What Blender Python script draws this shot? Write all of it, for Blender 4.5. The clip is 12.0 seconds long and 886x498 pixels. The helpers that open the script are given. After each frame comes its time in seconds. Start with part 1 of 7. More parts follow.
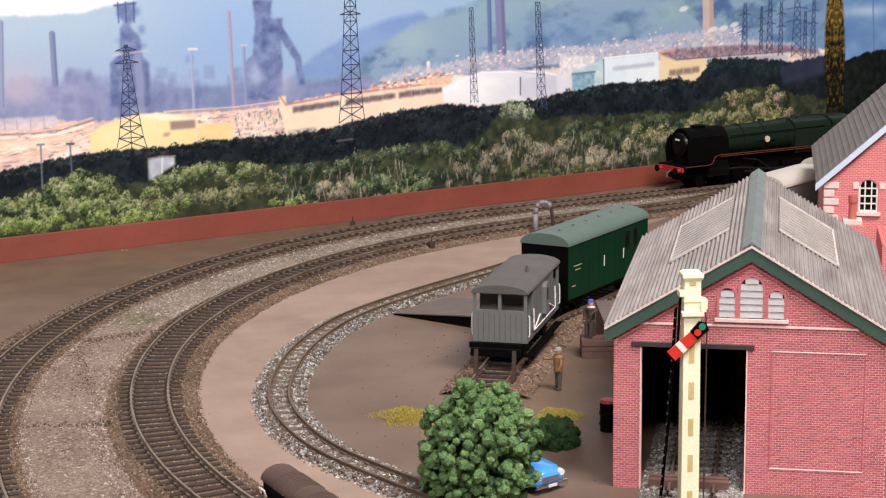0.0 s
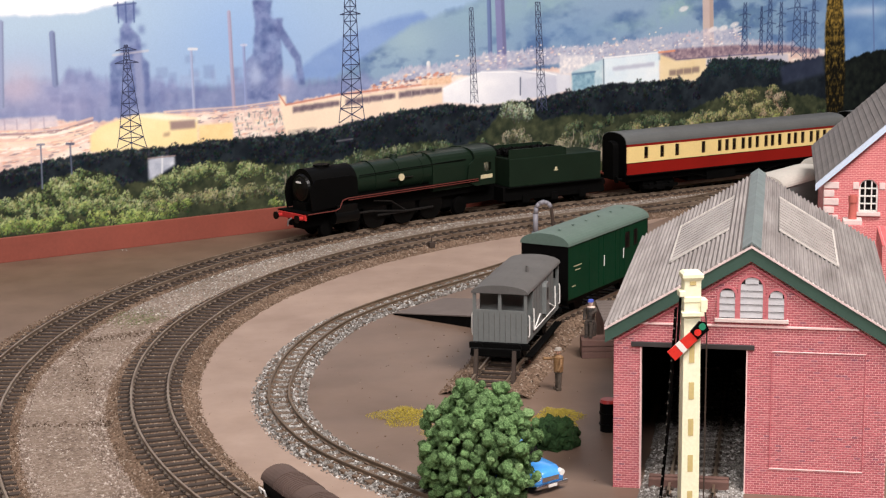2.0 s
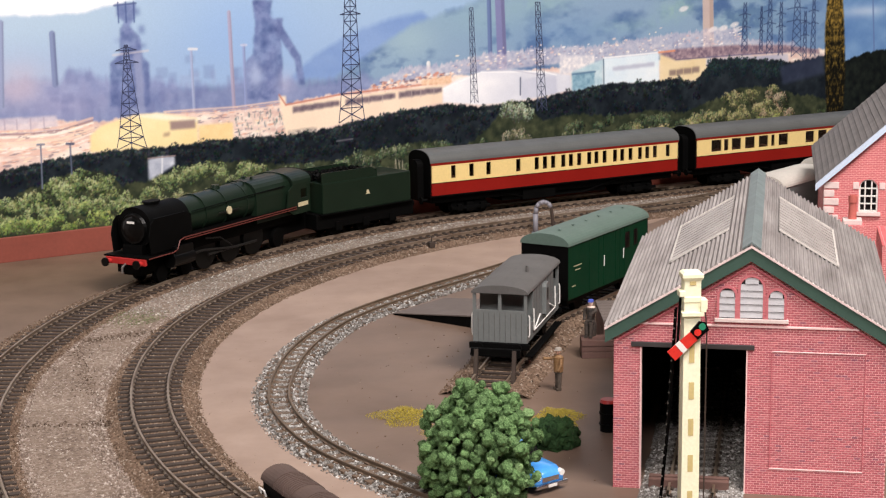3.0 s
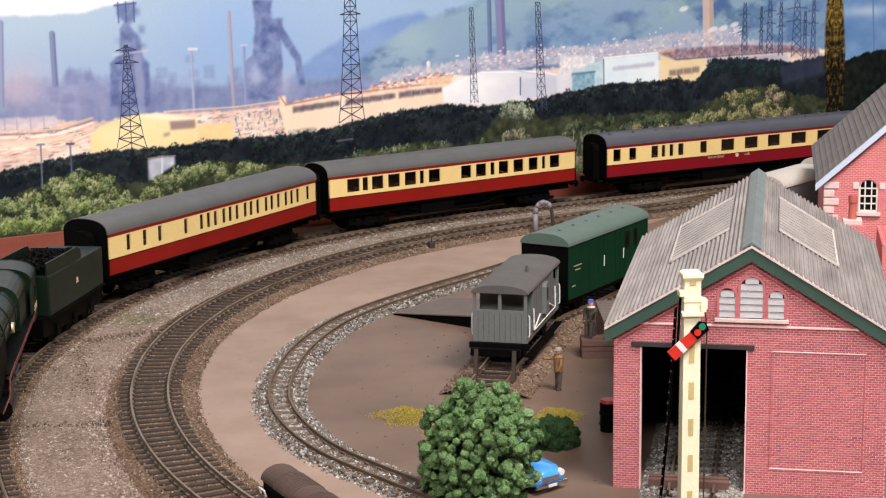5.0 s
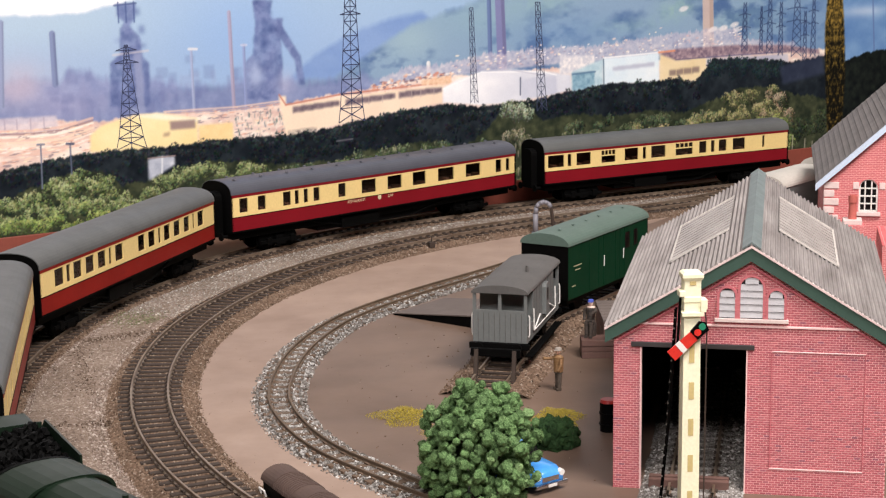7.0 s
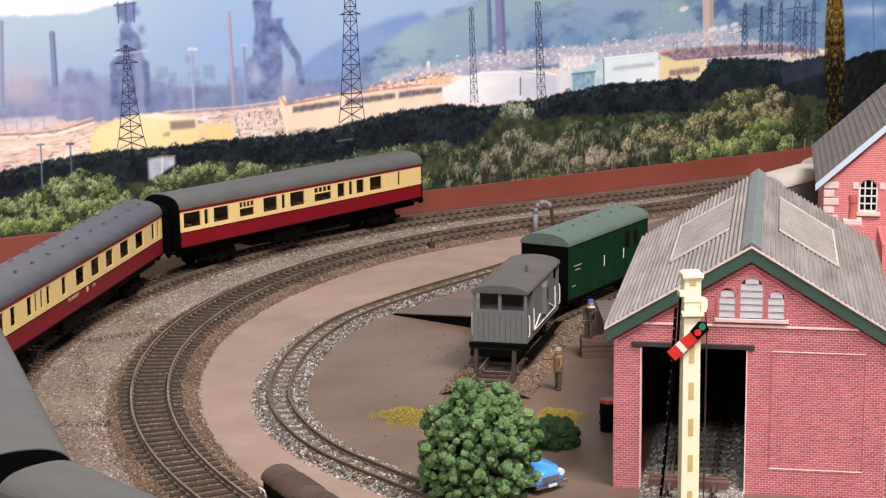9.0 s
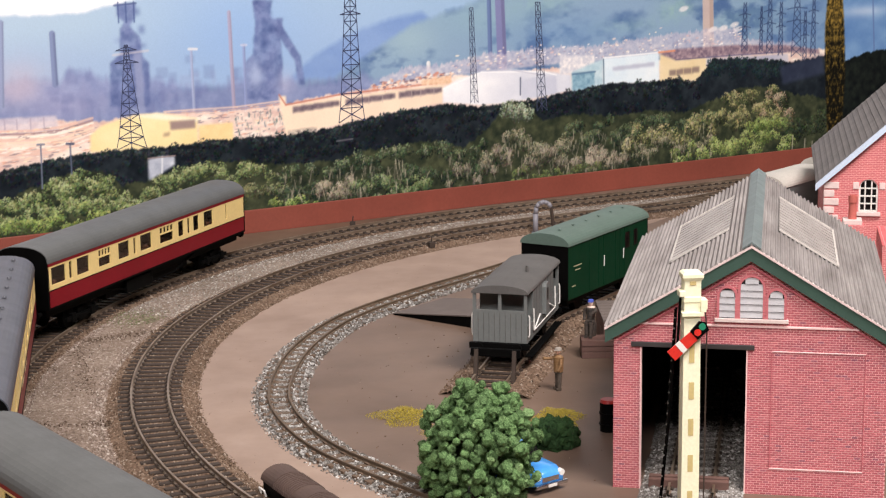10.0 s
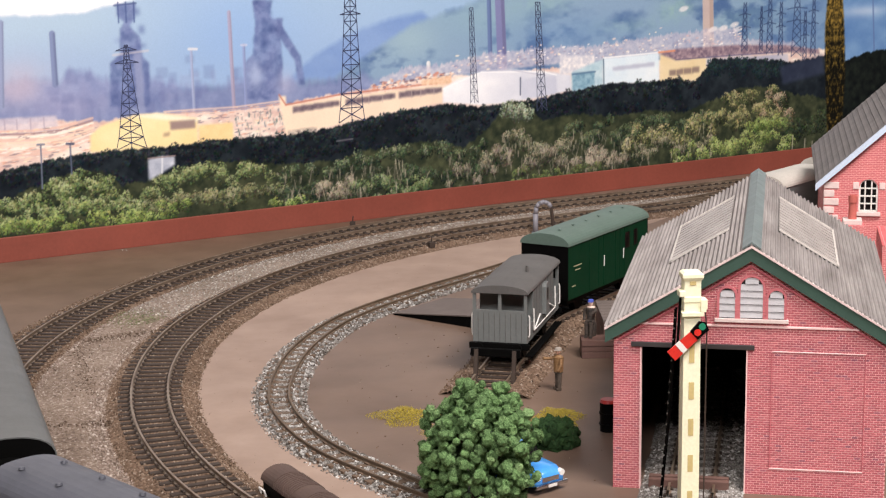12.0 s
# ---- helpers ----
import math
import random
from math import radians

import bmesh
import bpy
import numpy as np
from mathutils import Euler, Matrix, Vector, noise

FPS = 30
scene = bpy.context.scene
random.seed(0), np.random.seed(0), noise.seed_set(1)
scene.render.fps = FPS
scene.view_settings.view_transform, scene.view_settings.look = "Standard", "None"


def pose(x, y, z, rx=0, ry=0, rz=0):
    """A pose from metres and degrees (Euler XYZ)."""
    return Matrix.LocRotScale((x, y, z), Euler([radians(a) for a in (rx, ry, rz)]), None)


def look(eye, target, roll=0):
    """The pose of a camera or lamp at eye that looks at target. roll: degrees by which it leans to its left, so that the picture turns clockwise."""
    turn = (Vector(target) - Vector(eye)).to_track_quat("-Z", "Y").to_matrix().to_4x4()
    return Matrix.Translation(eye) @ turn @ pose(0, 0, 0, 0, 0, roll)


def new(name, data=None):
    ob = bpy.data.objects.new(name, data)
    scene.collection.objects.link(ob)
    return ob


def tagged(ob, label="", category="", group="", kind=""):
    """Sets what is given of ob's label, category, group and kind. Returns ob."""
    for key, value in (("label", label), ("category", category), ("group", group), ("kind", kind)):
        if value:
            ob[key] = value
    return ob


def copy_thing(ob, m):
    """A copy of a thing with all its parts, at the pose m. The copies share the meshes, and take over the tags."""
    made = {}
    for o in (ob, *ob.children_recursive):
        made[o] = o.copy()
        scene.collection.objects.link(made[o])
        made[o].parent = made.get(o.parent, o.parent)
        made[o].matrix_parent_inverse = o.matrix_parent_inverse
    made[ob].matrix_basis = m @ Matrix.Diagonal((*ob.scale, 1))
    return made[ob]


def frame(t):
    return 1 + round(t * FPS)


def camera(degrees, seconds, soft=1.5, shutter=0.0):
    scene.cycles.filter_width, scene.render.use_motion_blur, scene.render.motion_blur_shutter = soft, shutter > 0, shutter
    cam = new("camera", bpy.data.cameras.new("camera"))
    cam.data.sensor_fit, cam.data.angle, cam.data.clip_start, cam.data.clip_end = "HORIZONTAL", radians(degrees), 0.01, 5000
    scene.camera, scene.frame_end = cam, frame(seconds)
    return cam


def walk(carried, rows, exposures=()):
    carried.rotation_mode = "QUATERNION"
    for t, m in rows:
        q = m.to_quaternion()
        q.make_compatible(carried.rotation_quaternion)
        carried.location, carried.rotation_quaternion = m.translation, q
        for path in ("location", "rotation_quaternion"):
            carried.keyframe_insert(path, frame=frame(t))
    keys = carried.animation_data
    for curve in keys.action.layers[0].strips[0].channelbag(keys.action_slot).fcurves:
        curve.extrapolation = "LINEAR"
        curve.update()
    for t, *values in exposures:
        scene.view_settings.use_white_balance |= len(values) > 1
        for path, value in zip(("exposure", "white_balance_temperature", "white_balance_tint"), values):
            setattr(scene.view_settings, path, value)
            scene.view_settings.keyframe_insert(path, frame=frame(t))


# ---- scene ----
# ---------------------------------------------------------------- camera: stands still
cam = camera(28.64, 12.0, soft=1.25)
VIEW = pose(0, 0, 0.2274, 90 - 10.975, 0, 0) @ pose(0, 0, 0, 0, 0, -0.72)
walk(cam, [(0, VIEW), (12, VIEW)], exposures=[(0, -0.34), (12, -0.34)])

# ---------------------------------------------------------------- light: a room with ceiling lamps
world = bpy.data.worlds.new("room")
scene.world = world
world.use_nodes = True
world.node_tree.nodes["Background"].inputs[0].default_value = (0.9, 0.93, 1.0, 1)
world.node_tree.nodes["Background"].inputs[1].default_value = 0.02


def ceiling_lamp(x, y, z, sx, sy, watts, tint, aim):
    lamp = bpy.data.lights.new("ceiling_lamp", "AREA")
    lamp.shape, lamp.size, lamp.size_y, lamp.energy, lamp.color = "RECTANGLE", sx, sy, watts, tint
    ob = new("ceiling_lamp", lamp)
    ob.matrix_world = look((x, y, z), aim)
    return ob


ceiling_lamp(0.55, 0.18, 1.4, 0.7, 0.35, 50, (1.0, 0.925, 0.89), (0.1, 1.1, 0.05))
ceiling_lamp(-0.2, -1.0, 1.3, 0.8, 0.35, 37, (1.0, 0.94, 0.93), (0.0, 1.2, 0.1))
# ---------------------------------------------------------------- helpers for building, in millimetres
MM = 0.001


def at(x, y, z=0, rx=0, ry=0, rz=0):
    return pose(x * MM, y * MM, z * MM, rx, ry, rz)


def part(name, bm, material, parent=None, label="", m=None, smooth=False, kind=""):
    mesh = bpy.data.meshes.new(name)
    bmesh.ops.scale(bm, vec=(MM, MM, MM), verts=bm.verts)
    if smooth:
        for f in bm.faces:
            f.smooth = True
    bm.to_mesh(mesh)
    bm.free()
    mesh.materials.append(material)
    ob = new(name, mesh)
    if parent:
        ob.parent = parent
    if m is not None:
        ob.matrix_basis = m
    if label:
        tagged(ob, label)
    if kind:
        tagged(ob, kind=kind)
    return ob


def twin(ob, m, parent=None):
    """A second object on the same mesh."""
    o = new(ob.name.split(".")[0], ob.data)
    o.parent = parent or ob.parent
    o.matrix_basis = m
    return o


def thing(name, label, category, m=None, group="", kind=""):
    ob = new(name)
    ob.empty_display_size = 0.005
    if m is not None:
        ob.matrix_basis = m
    return tagged(ob, label, category, group, kind)


def box(bm, x0, x1, y0, y1, z0, z1, bevel=0.0, m=None):
    r = bmesh.ops.create_cube(bm, size=1)
    vs = r["verts"]
    for v in vs:
        v.co = Vector(((x0 + x1) / 2 + v.co.x * (x1 - x0), (y0 + y1) / 2 + v.co.y * (y1 - y0), (z0 + z1) / 2 + v.co.z * (z1 - z0)))
    if m is not None:
        bmesh.ops.transform(bm, matrix=m, verts=vs)
    if bevel:
        es = list({e for v in vs for e in v.link_edges})
        bmesh.ops.bevel(bm, geom=es, offset=bevel, segments=2, profile=0.6, affect="EDGES")
    return bm


def cyl(bm, p0, p1, r0, r1=None, seg=16, caps=True):
    p0, p1 = Vector(p0), Vector(p1)
    d = p1 - p0
    m = Matrix.Translation((p0 + p1) / 2) @ d.to_track_quat("Z", "Y").to_matrix().to_4x4()
    bmesh.ops.create_cone(bm, cap_ends=caps, segments=seg, radius1=r0, radius2=r0 if r1 is None else r1, depth=d.length, matrix=m)
    return bm


def ball(bm, c, r, sx=1, sy=1, sz=1, sub=2):
    bmesh.ops.create_icosphere(bm, subdivisions=sub, radius=r, matrix=Matrix.Translation(c) @ Matrix.Diagonal((sx, sy, sz, 1)))
    return bm


def loft(bm, rings, close=True, caps=False):
    """Faces between rows of points."""
    rows = [[bm.verts.new(p) for p in ring] for ring in rings]
    n = len(rows[0])
    for a, b in zip(rows, rows[1:]):
        for k in range(n if close else n - 1):
            bm.faces.new((a[k], a[(k + 1) % n], b[(k + 1) % n], b[k]))
    if caps:
        bm.faces.new(rows[0][::-1])
        bm.faces.new(rows[-1])
    return bm


def prism(bm, prof, y0, y1):
    """A closed outline in x and z, drawn out along y."""
    return loft(bm, [[(x, y0, z) for x, z in prof], [(x, y1, z) for x, z in prof]], True, True)


def prism_x(bm, prof, x0, x1):
    """A closed outline in y and z, drawn out along x."""
    return loft(bm, [[(x0, y, z) for y, z in prof], [(x1, y, z) for y, z in prof]], True, True)


def tube(bm, pts, r, seg=8):
    for a, b in zip(pts, pts[1:]):
        cyl(bm, a, b, r, seg=seg)
    for p in pts[1:-1]:
        ball(bm, p, r, sub=1)
    return bm


def fix(bm):
    bmesh.ops.recalc_face_normals(bm, faces=bm.faces)
    return bm


# ---------------------------------------------------------------- materials
class Mat:
    """A small writer of node materials; sizes in millimetres."""

    def __init__(self, name, rough=0.6, metal=0.0, spec=0.5):
        self.m = bpy.data.materials.new(name)
        self.m.use_nodes = True
        self.t = self.m.node_tree
        self.b = self.t.nodes["Principled BSDF"]
        self.b.inputs["Roughness"].default_value = rough
        self.b.inputs["Metallic"].default_value = metal
        self.b.inputs["Specular IOR Level"].default_value = spec
        self.co = None

    def n(self, kind, **kw):
        node = self.t.nodes.new(kind)
        for k, v in kw.items():
            if k in node.inputs:
                node.inputs[k].default_value = v
        return node

    def link(self, a, b):
        self.t.links.new(a, b)

    def coord(self):
        if self.co is None:
            self.co = self.t.nodes.new("ShaderNodeTexCoord").outputs["Object"]
        return self.co

    def noise(self, size, detail=4, rough=0.6, stretch=None):
        n = self.n("ShaderNodeTexNoise", Scale=1000.0 / size, Detail=detail, Roughness=rough)
        src = self.coord()
        if stretch:
            mp = self.n("ShaderNodeMapping")
            mp.inputs["Scale"].default_value = stretch
            self.link(src, mp.inputs["Vector"])
            src = mp.outputs[0]
        self.link(src, n.inputs["Vector"])
        return n.outputs["Fac"]

    def cells(self, size, feature="F1"):
        n = self.n("ShaderNodeTexVoronoi", Scale=1000.0 / size)
        n.feature = feature
        self.link(self.coord(), n.inputs["Vector"])
        return n

    def ramp(self, fac, stops):
        r = self.t.nodes.new("ShaderNodeValToRGB")
        els = r.color_ramp.elements
        while len(els) < len(stops):
            els.new(0.5)
        for e, (p, c) in zip(els, stops):
            e.position, e.color = p, (*c, 1)
        self.link(fac, r.inputs["Fac"])
        return r.outputs["Color"]

    def mix(self, fac, a, b, mode="MIX"):
        x = self.t.nodes.new("ShaderNodeMix")
        x.data_type, x.blend_type = "RGBA", mode
        for sock, v in ((x.inputs[0], fac), (x.inputs[6], a), (x.inputs[7], b)):
            if isinstance(v, (int, float)):
                sock.default_value = v
            elif isinstance(v, tuple):
                sock.default_value = (*v, 1)
            else:
                self.link(v, sock)
        return x.outputs[2]

    def color(self, c):
        if isinstance(c, tuple):
            self.b.inputs["Base Color"].default_value = (*c, 1)
        else:
            self.link(c, self.b.inputs["Base Color"])
        return self

    def rough(self, fac, lo, hi):
        r = self.n("ShaderNodeMapRange")
        r.inputs["To Min"].default_value, r.inputs["To Max"].default_value = lo, hi
        self.link(fac, r.inputs["Value"])
        self.link(r.outputs[0], self.b.inputs["Roughness"])
        return self

    def bump(self, fac, depth, strength=1.0):
        b = self.n("ShaderNodeBump", Strength=strength, Distance=depth * MM)
        self.link(fac, b.inputs["Height"])
        old = self.b.inputs["Normal"].links
        if old:
            self.link(old[0].from_socket, b.inputs["Normal"])
        self.link(b.outputs[0], self.b.inputs["Normal"])
        return self

    def random_piece(self):
        return self.t.nodes.new("ShaderNodeObjectInfo").outputs["Random"]

    def random_island(self):
        return self.t.nodes.new("ShaderNodeNewGeometry").outputs["Random Per Island"]


def paint(name, c, rough=0.5, vary=0.12, grain=1.2, big=25, metal=0.0, bump=0.03, spec=0.5):
    """Model paint with faint mottling at two scales."""
    k = Mat(name, rough, metal, spec)
    lo = tuple(v * (1 - vary) for v in c)
    hi = tuple(min(1, v * (1 + vary)) for v in c)
    col = k.ramp(k.noise(big, 3), [(0.3, lo), (0.7, hi)])
    col = k.mix(0.25, col, k.ramp(k.noise(grain, 3), [(0.3, tuple(v * 0.7 for v in c)), (0.7, tuple(min(1, v * 1.25) for v in c))]))
    k.color(col)
    k.rough(k.noise(big * 0.4, 3), rough - 0.08, rough + 0.1)
    if bump:
        k.bump(k.noise(grain, 2), bump, 0.5)
    return k.m


def ground_mat():
    k = Mat("painted_board", 0.5, 0, 0.4)
    a = k.ramp(k.noise(260, 3, 0.5), [(0.3, (0.105, 0.068, 0.047)), (0.7, (0.205, 0.14, 0.105))])
    b = k.ramp(k.noise(40, 4, 0.55), [(0.3, (0.085, 0.054, 0.038)), (0.75, (0.225, 0.155, 0.118))])
    c = k.mix(0.4, a, b)
    speck = k.ramp(k.noise(2.2, 2), [(0.69, (0, 0, 0)), (0.74, (1, 1, 1))])
    k.color(k.mix(0.22, c, k.mix(speck, c, (0.08, 0.05, 0.04))))
    k.rough(k.noise(60, 3), 0.42, 0.62)
    k.bump(k.noise(3, 3), 0.12, 0.4)
    k.bump(k.noise(120, 2), 1.0, 0.15)
    return k.m


def ballast_mat(name, stops, size=1.1):
    k = Mat(name, 0.9, 0, 0.2)
    k.color(k.mix(0.25, k.ramp(k.random_island(), stops), k.ramp(k.noise(28, 4), [(0.3, stops[0][1]), (0.55, stops[1][1]), (0.75, stops[2][1])])))
    k.bump(k.noise(size, 3), 0.3, 0.6)
    return k.m


def bed_mat(name, stops):
    k = Mat(name, 0.95, 0, 0.15)
    v = k.cells(1.3)
    grain = k.ramp(v.outputs["Color"], stops)
    k.color(k.mix(0.45, grain, k.ramp(k.noise(45, 4), [(0.3, stops[0][1]), (0.5, stops[1][1]), (0.72, stops[2][1])])))
    k.bump(v.outputs["Distance"], -0.8, 0.9)
    k.bump(k.noise(9, 3), 1.2, 0.5)
    return k.m


GROUND = ground_mat()
BROWN_STONES = [(0.0, (0.042, 0.026, 0.017)), (0.4, (0.135, 0.088, 0.06)), (0.8, (0.26, 0.182, 0.13)), (1.0, (0.50, 0.43, 0.36))]
GREY_STONES = [(0.0, (0.07, 0.058, 0.048)), (0.35, (0.17, 0.155, 0.14)), (0.75, (0.36, 0.34, 0.32)), (1.0, (0.72, 0.71, 0.69))]
MIX_STONES = [(0.0, (0.09, 0.06, 0.044)), (0.4, (0.20, 0.15, 0.118)), (0.8, (0.33, 0.265, 0.215)), (1.0, (0.62, 0.56, 0.49))]
BED_BROWN, BED_GREY, BED_MIX = bed_mat("brown_ballast", BROWN_STONES), bed_mat("grey_ballast", GREY_STONES), bed_mat("mixed_ballast", MIX_STONES)
TAN_STONES = [(0.0, (0.11, 0.078, 0.06)), (0.4, (0.235, 0.178, 0.145)), (0.8, (0.36, 0.29, 0.245)), (1.0, (0.62, 0.56, 0.50))]
PALE_STONES = [(0.0, (0.10, 0.082, 0.066)), (0.4, (0.225, 0.195, 0.168)), (0.8, (0.38, 0.35, 0.315)), (1.0, (0.70, 0.67, 0.62))]
ST_BROWN, ST_GREY = ballast_mat("brown_chips", BROWN_STONES), ballast_mat("grey_chips", GREY_STONES)
ST_TAN, ST_PALE = ballast_mat("tan_chips", TAN_STONES), ballast_mat("pale_chips", PALE_STONES)
ST_MOSS = ballast_mat("moss_flock", [(0.0, (0.075, 0.075, 0.035)), (0.4, (0.13, 0.14, 0.065)), (0.8, (0.24, 0.24, 0.14)), (1.0, (0.36, 0.34, 0.24))])
ST_DIRT = ballast_mat("dirt_chips", [(0.0, (0.05, 0.033, 0.022)), (0.4, (0.09, 0.06, 0.042)), (0.8, (0.15, 0.105, 0.075)), (1.0, (0.25, 0.19, 0.15))])
SLEEPER_BROWN = paint("brown_sleeper", (0.12, 0.078, 0.052), 0.8, 0.3, 1.0, 12)
RUST_RAIL = paint("rusty_rail", (0.14, 0.098, 0.066), 0.55, 0.25, 1.5, 16, metal=0.3)
SLEEPER = paint("sleeper_plastic", (0.036, 0.023, 0.016), 0.75, 0.3, 1.0, 20)


def rail_mat():
    k = Mat("weathered_rail", 0.4, 0.6)
    k.color(k.ramp(k.noise(14, 4), [(0.3, (0.19, 0.132, 0.09)), (0.7, (0.36, 0.285, 0.22))]))
    k.rough(k.noise(5, 3), 0.3, 0.55)
    return k.m


RAIL = rail_mat()
RED_WALL = paint("red_oxide_paint", (0.218, 0.053, 0.035), 0.55, 0.16, 2.5, 60)
BLACK = paint("black_paint", (0.0018, 0.0018, 0.0018), 0.6, 0.3, spec=0.06)
BLACK_GLOSS = paint("satin_black", (0.0018, 0.0018, 0.0018), 0.35, 0.3, spec=0.2)
LOCO_GREEN = paint("loco_green", (0.0075, 0.016, 0.0092), 0.36, 0.12, spec=0.22)
CREAM = paint("cream_paint", (0.76, 0.57, 0.24), 0.4, 0.05)
CRIMSON_A = paint("bright_crimson", (0.21, 0.009, 0.006), 0.4, 0.08, spec=0.2)
CRIMSON_B = paint("dark_crimson", (0.18, 0.006, 0.012), 0.38, 0.08, spec=0.22)
ROOF_GREY = paint("grey_roof_paint", (0.095, 0.098, 0.096), 0.5, 0.14)
ROOF_BLUE = paint("slate_roof_paint", (0.072, 0.075, 0.092), 0.42, 0.14)
BUFFER_RED = paint("buffer_red", (0.42, 0.022, 0.02), 0.4, 0.08)
LINE_RED = paint("orange_lining", (0.13, 0.028, 0.022), 0.45, 0.08)
WHITE = paint("white_paint", (0.78, 0.76, 0.72), 0.5, 0.05)
STEEL = paint("bright_steel", (0.42, 0.41, 0.40), 0.3, 0.15, metal=0.9)
BRASS = paint("gilt", (0.75, 0.66, 0.42), 0.35, 0.1, metal=0.3)
SEAT = paint("brown_seats", (0.13, 0.055, 0.03), 0.7, 0.25)


def glass_mat():
    k = Mat("clear_glazing", 0.1)
    t = k.t
    clear = t.nodes.new("ShaderNodeBsdfTransparent")
    clear.inputs[0].default_value = (0.75, 0.72, 0.68, 1)
    gloss = t.nodes.new("ShaderNodeBsdfGlossy")
    gloss.inputs["Roughness"].default_value = 0.08
    mix = t.nodes.new("ShaderNodeMixShader")
    mix.inputs[0].default_value = 0.06
    t.links.new(clear.outputs[0], mix.inputs[1])
    t.links.new(gloss.outputs[0], mix.inputs[2])
    t.links.new(mix.outputs[0], t.nodes["Material Output"].inputs["Surface"])
    return k.m


GLASS = glass_mat()
# ---------------------------------------------------------------- the lie of the tracks, millimetres; board top z = 0, main rail tops z = 6
CX, CY, RA = 307.5, 850.0, 527.5
TURN = radians(60)
RAIL_Z = 6.0
NEAR_S, NEAR_R = -120.0, 640.0


def main_line(s):
    """A point and heading on the outer line; s runs clockwise from the leftmost point of the curve."""
    if s < NEAR_S:
        # the curve eases towards the near end
        p, d = main_line(NEAR_S)
        a, r = (s - NEAR_S) / NEAR_R, Vector((d.y, -d.x))
        return p + r * NEAR_R * (1 - math.cos(a)) + d * NEAR_R * math.sin(a), d * math.cos(a) + r * math.sin(a)
    if s < RA * TURN:
        a = s / RA
        return Vector((CX - RA * math.cos(a), CY + RA * math.sin(a))), Vector((math.sin(a), math.cos(a)))
    d = Vector((math.sin(TURN), math.cos(TURN)))
    return Vector((CX - RA * math.cos(TURN), CY + RA * math.sin(TURN))) + d * (s - RA * TURN), d


def inner_line(s):
    r, x, y, turn = 453.0, 307.0, 868.5, radians(60)
    if s < r * turn:
        a = s / r
        return Vector((x - r * math.cos(a), y + r * math.sin(a))), Vector((math.sin(a), math.cos(a)))
    d = Vector((math.sin(turn), math.cos(turn)))
    return Vector((x - r * math.cos(turn), y + r * math.sin(turn))) + d * (s - r * turn), d


def spline(points):
    """A smooth line through a few points, by distance along it."""
    pts = [Vector(p) for p in points]
    pts = [2 * pts[0] - pts[1]] + pts + [2 * pts[-1] - pts[-2]]
    fine = []
    for a, b, c, d in zip(pts, pts[1:], pts[2:], pts[3:]):
        for k in range(12):
            t = k / 12
            fine.append(0.5 * (2 * b + (c - a) * t + (2 * a - 5 * b + 4 * c - d) * t * t + (3 * b - a - 3 * c + d) * t ** 3))
    fine.append(pts[-2])
    run = [0.0]
    for a, b in zip(fine, fine[1:]):
        run.append(run[-1] + (b - a).length)

    def at_s(s):
        if s <= 0:
            d = (fine[1] - fine[0]).normalized()
            return fine[0] + d * s, d
        for k in range(len(fine) - 1):
            if s <= run[k + 1]:
                d = (fine[k + 1] - fine[k]).normalized()
                return fine[k] + d * (s - run[k]), d
        d = (fine[-1] - fine[-2]).normalized()
        return fine[-1] + d * (s - run[-1]), d

    return at_s, run[-1]


narrow_line, NARROW_LEN = spline([(60, 1128), (33, 1088), (-18, 1020), (-55, 958), (-75, 888), (-80, 818), (-74, 770), (-54, 718), (-24, 676), (8, 640), (60, 600)])
siding_line, SIDING_LEN = spline([(20, 804), (28, 838), (38, 878), (48, 915), (58, 946), (84, 990), (110, 1034), (150, 1095), (215, 1160), (330, 1250)])


def ribbon(bm, line, s0, s1, step, prof):
    """Sweeps an open outline (offset to the left of the heading, height) along a line."""
    n = max(2, int((s1 - s0) / step))
    rings = []
    for k in range(n + 1):
        p, d = line(s0 + (s1 - s0) * k / n)
        left = Vector((-d.y, d.x))
        rings.append([(*(p + left * o), z) for o, z in prof])
    return loft(bm, rings, False)


def bed(name, label, line, s0, s1, half, top, mat, foot=0.0, wobble=2.0, shoulder=7):
    bm = bmesh.new()
    n = int((s1 - s0) / 6)
    rings = []
    for k in range(n + 1):
        s = s0 + (s1 - s0) * k / n
        p, d = line(s)
        left = Vector((-d.y, d.x))
        w0 = half + shoulder + wobble * noise.noise((s * 0.05, 1.3, half)) + wobble * 0.5 * noise.noise((s * 0.21, 1.3, 3.7))
        w1 = half + shoulder + wobble * noise.noise((s * 0.05, 7.9, half)) + wobble * 0.5 * noise.noise((s * 0.21, 5.1, 3.7))
        prof = [(w0, foot), (half + shoulder * 0.35, top * 0.7), (half, top), (half * 0.4, top), (-half * 0.4, top), (-half, top), (-half - shoulder * 0.35, top * 0.7), (-w1, foot)]
        rings.append([(*(p + left * o), z) for o, z in prof])
    loft(bm, rings, False)
    ob = part(name, bm, mat, smooth=True)
    return tagged(ob, label, "ballast", kind="structure")


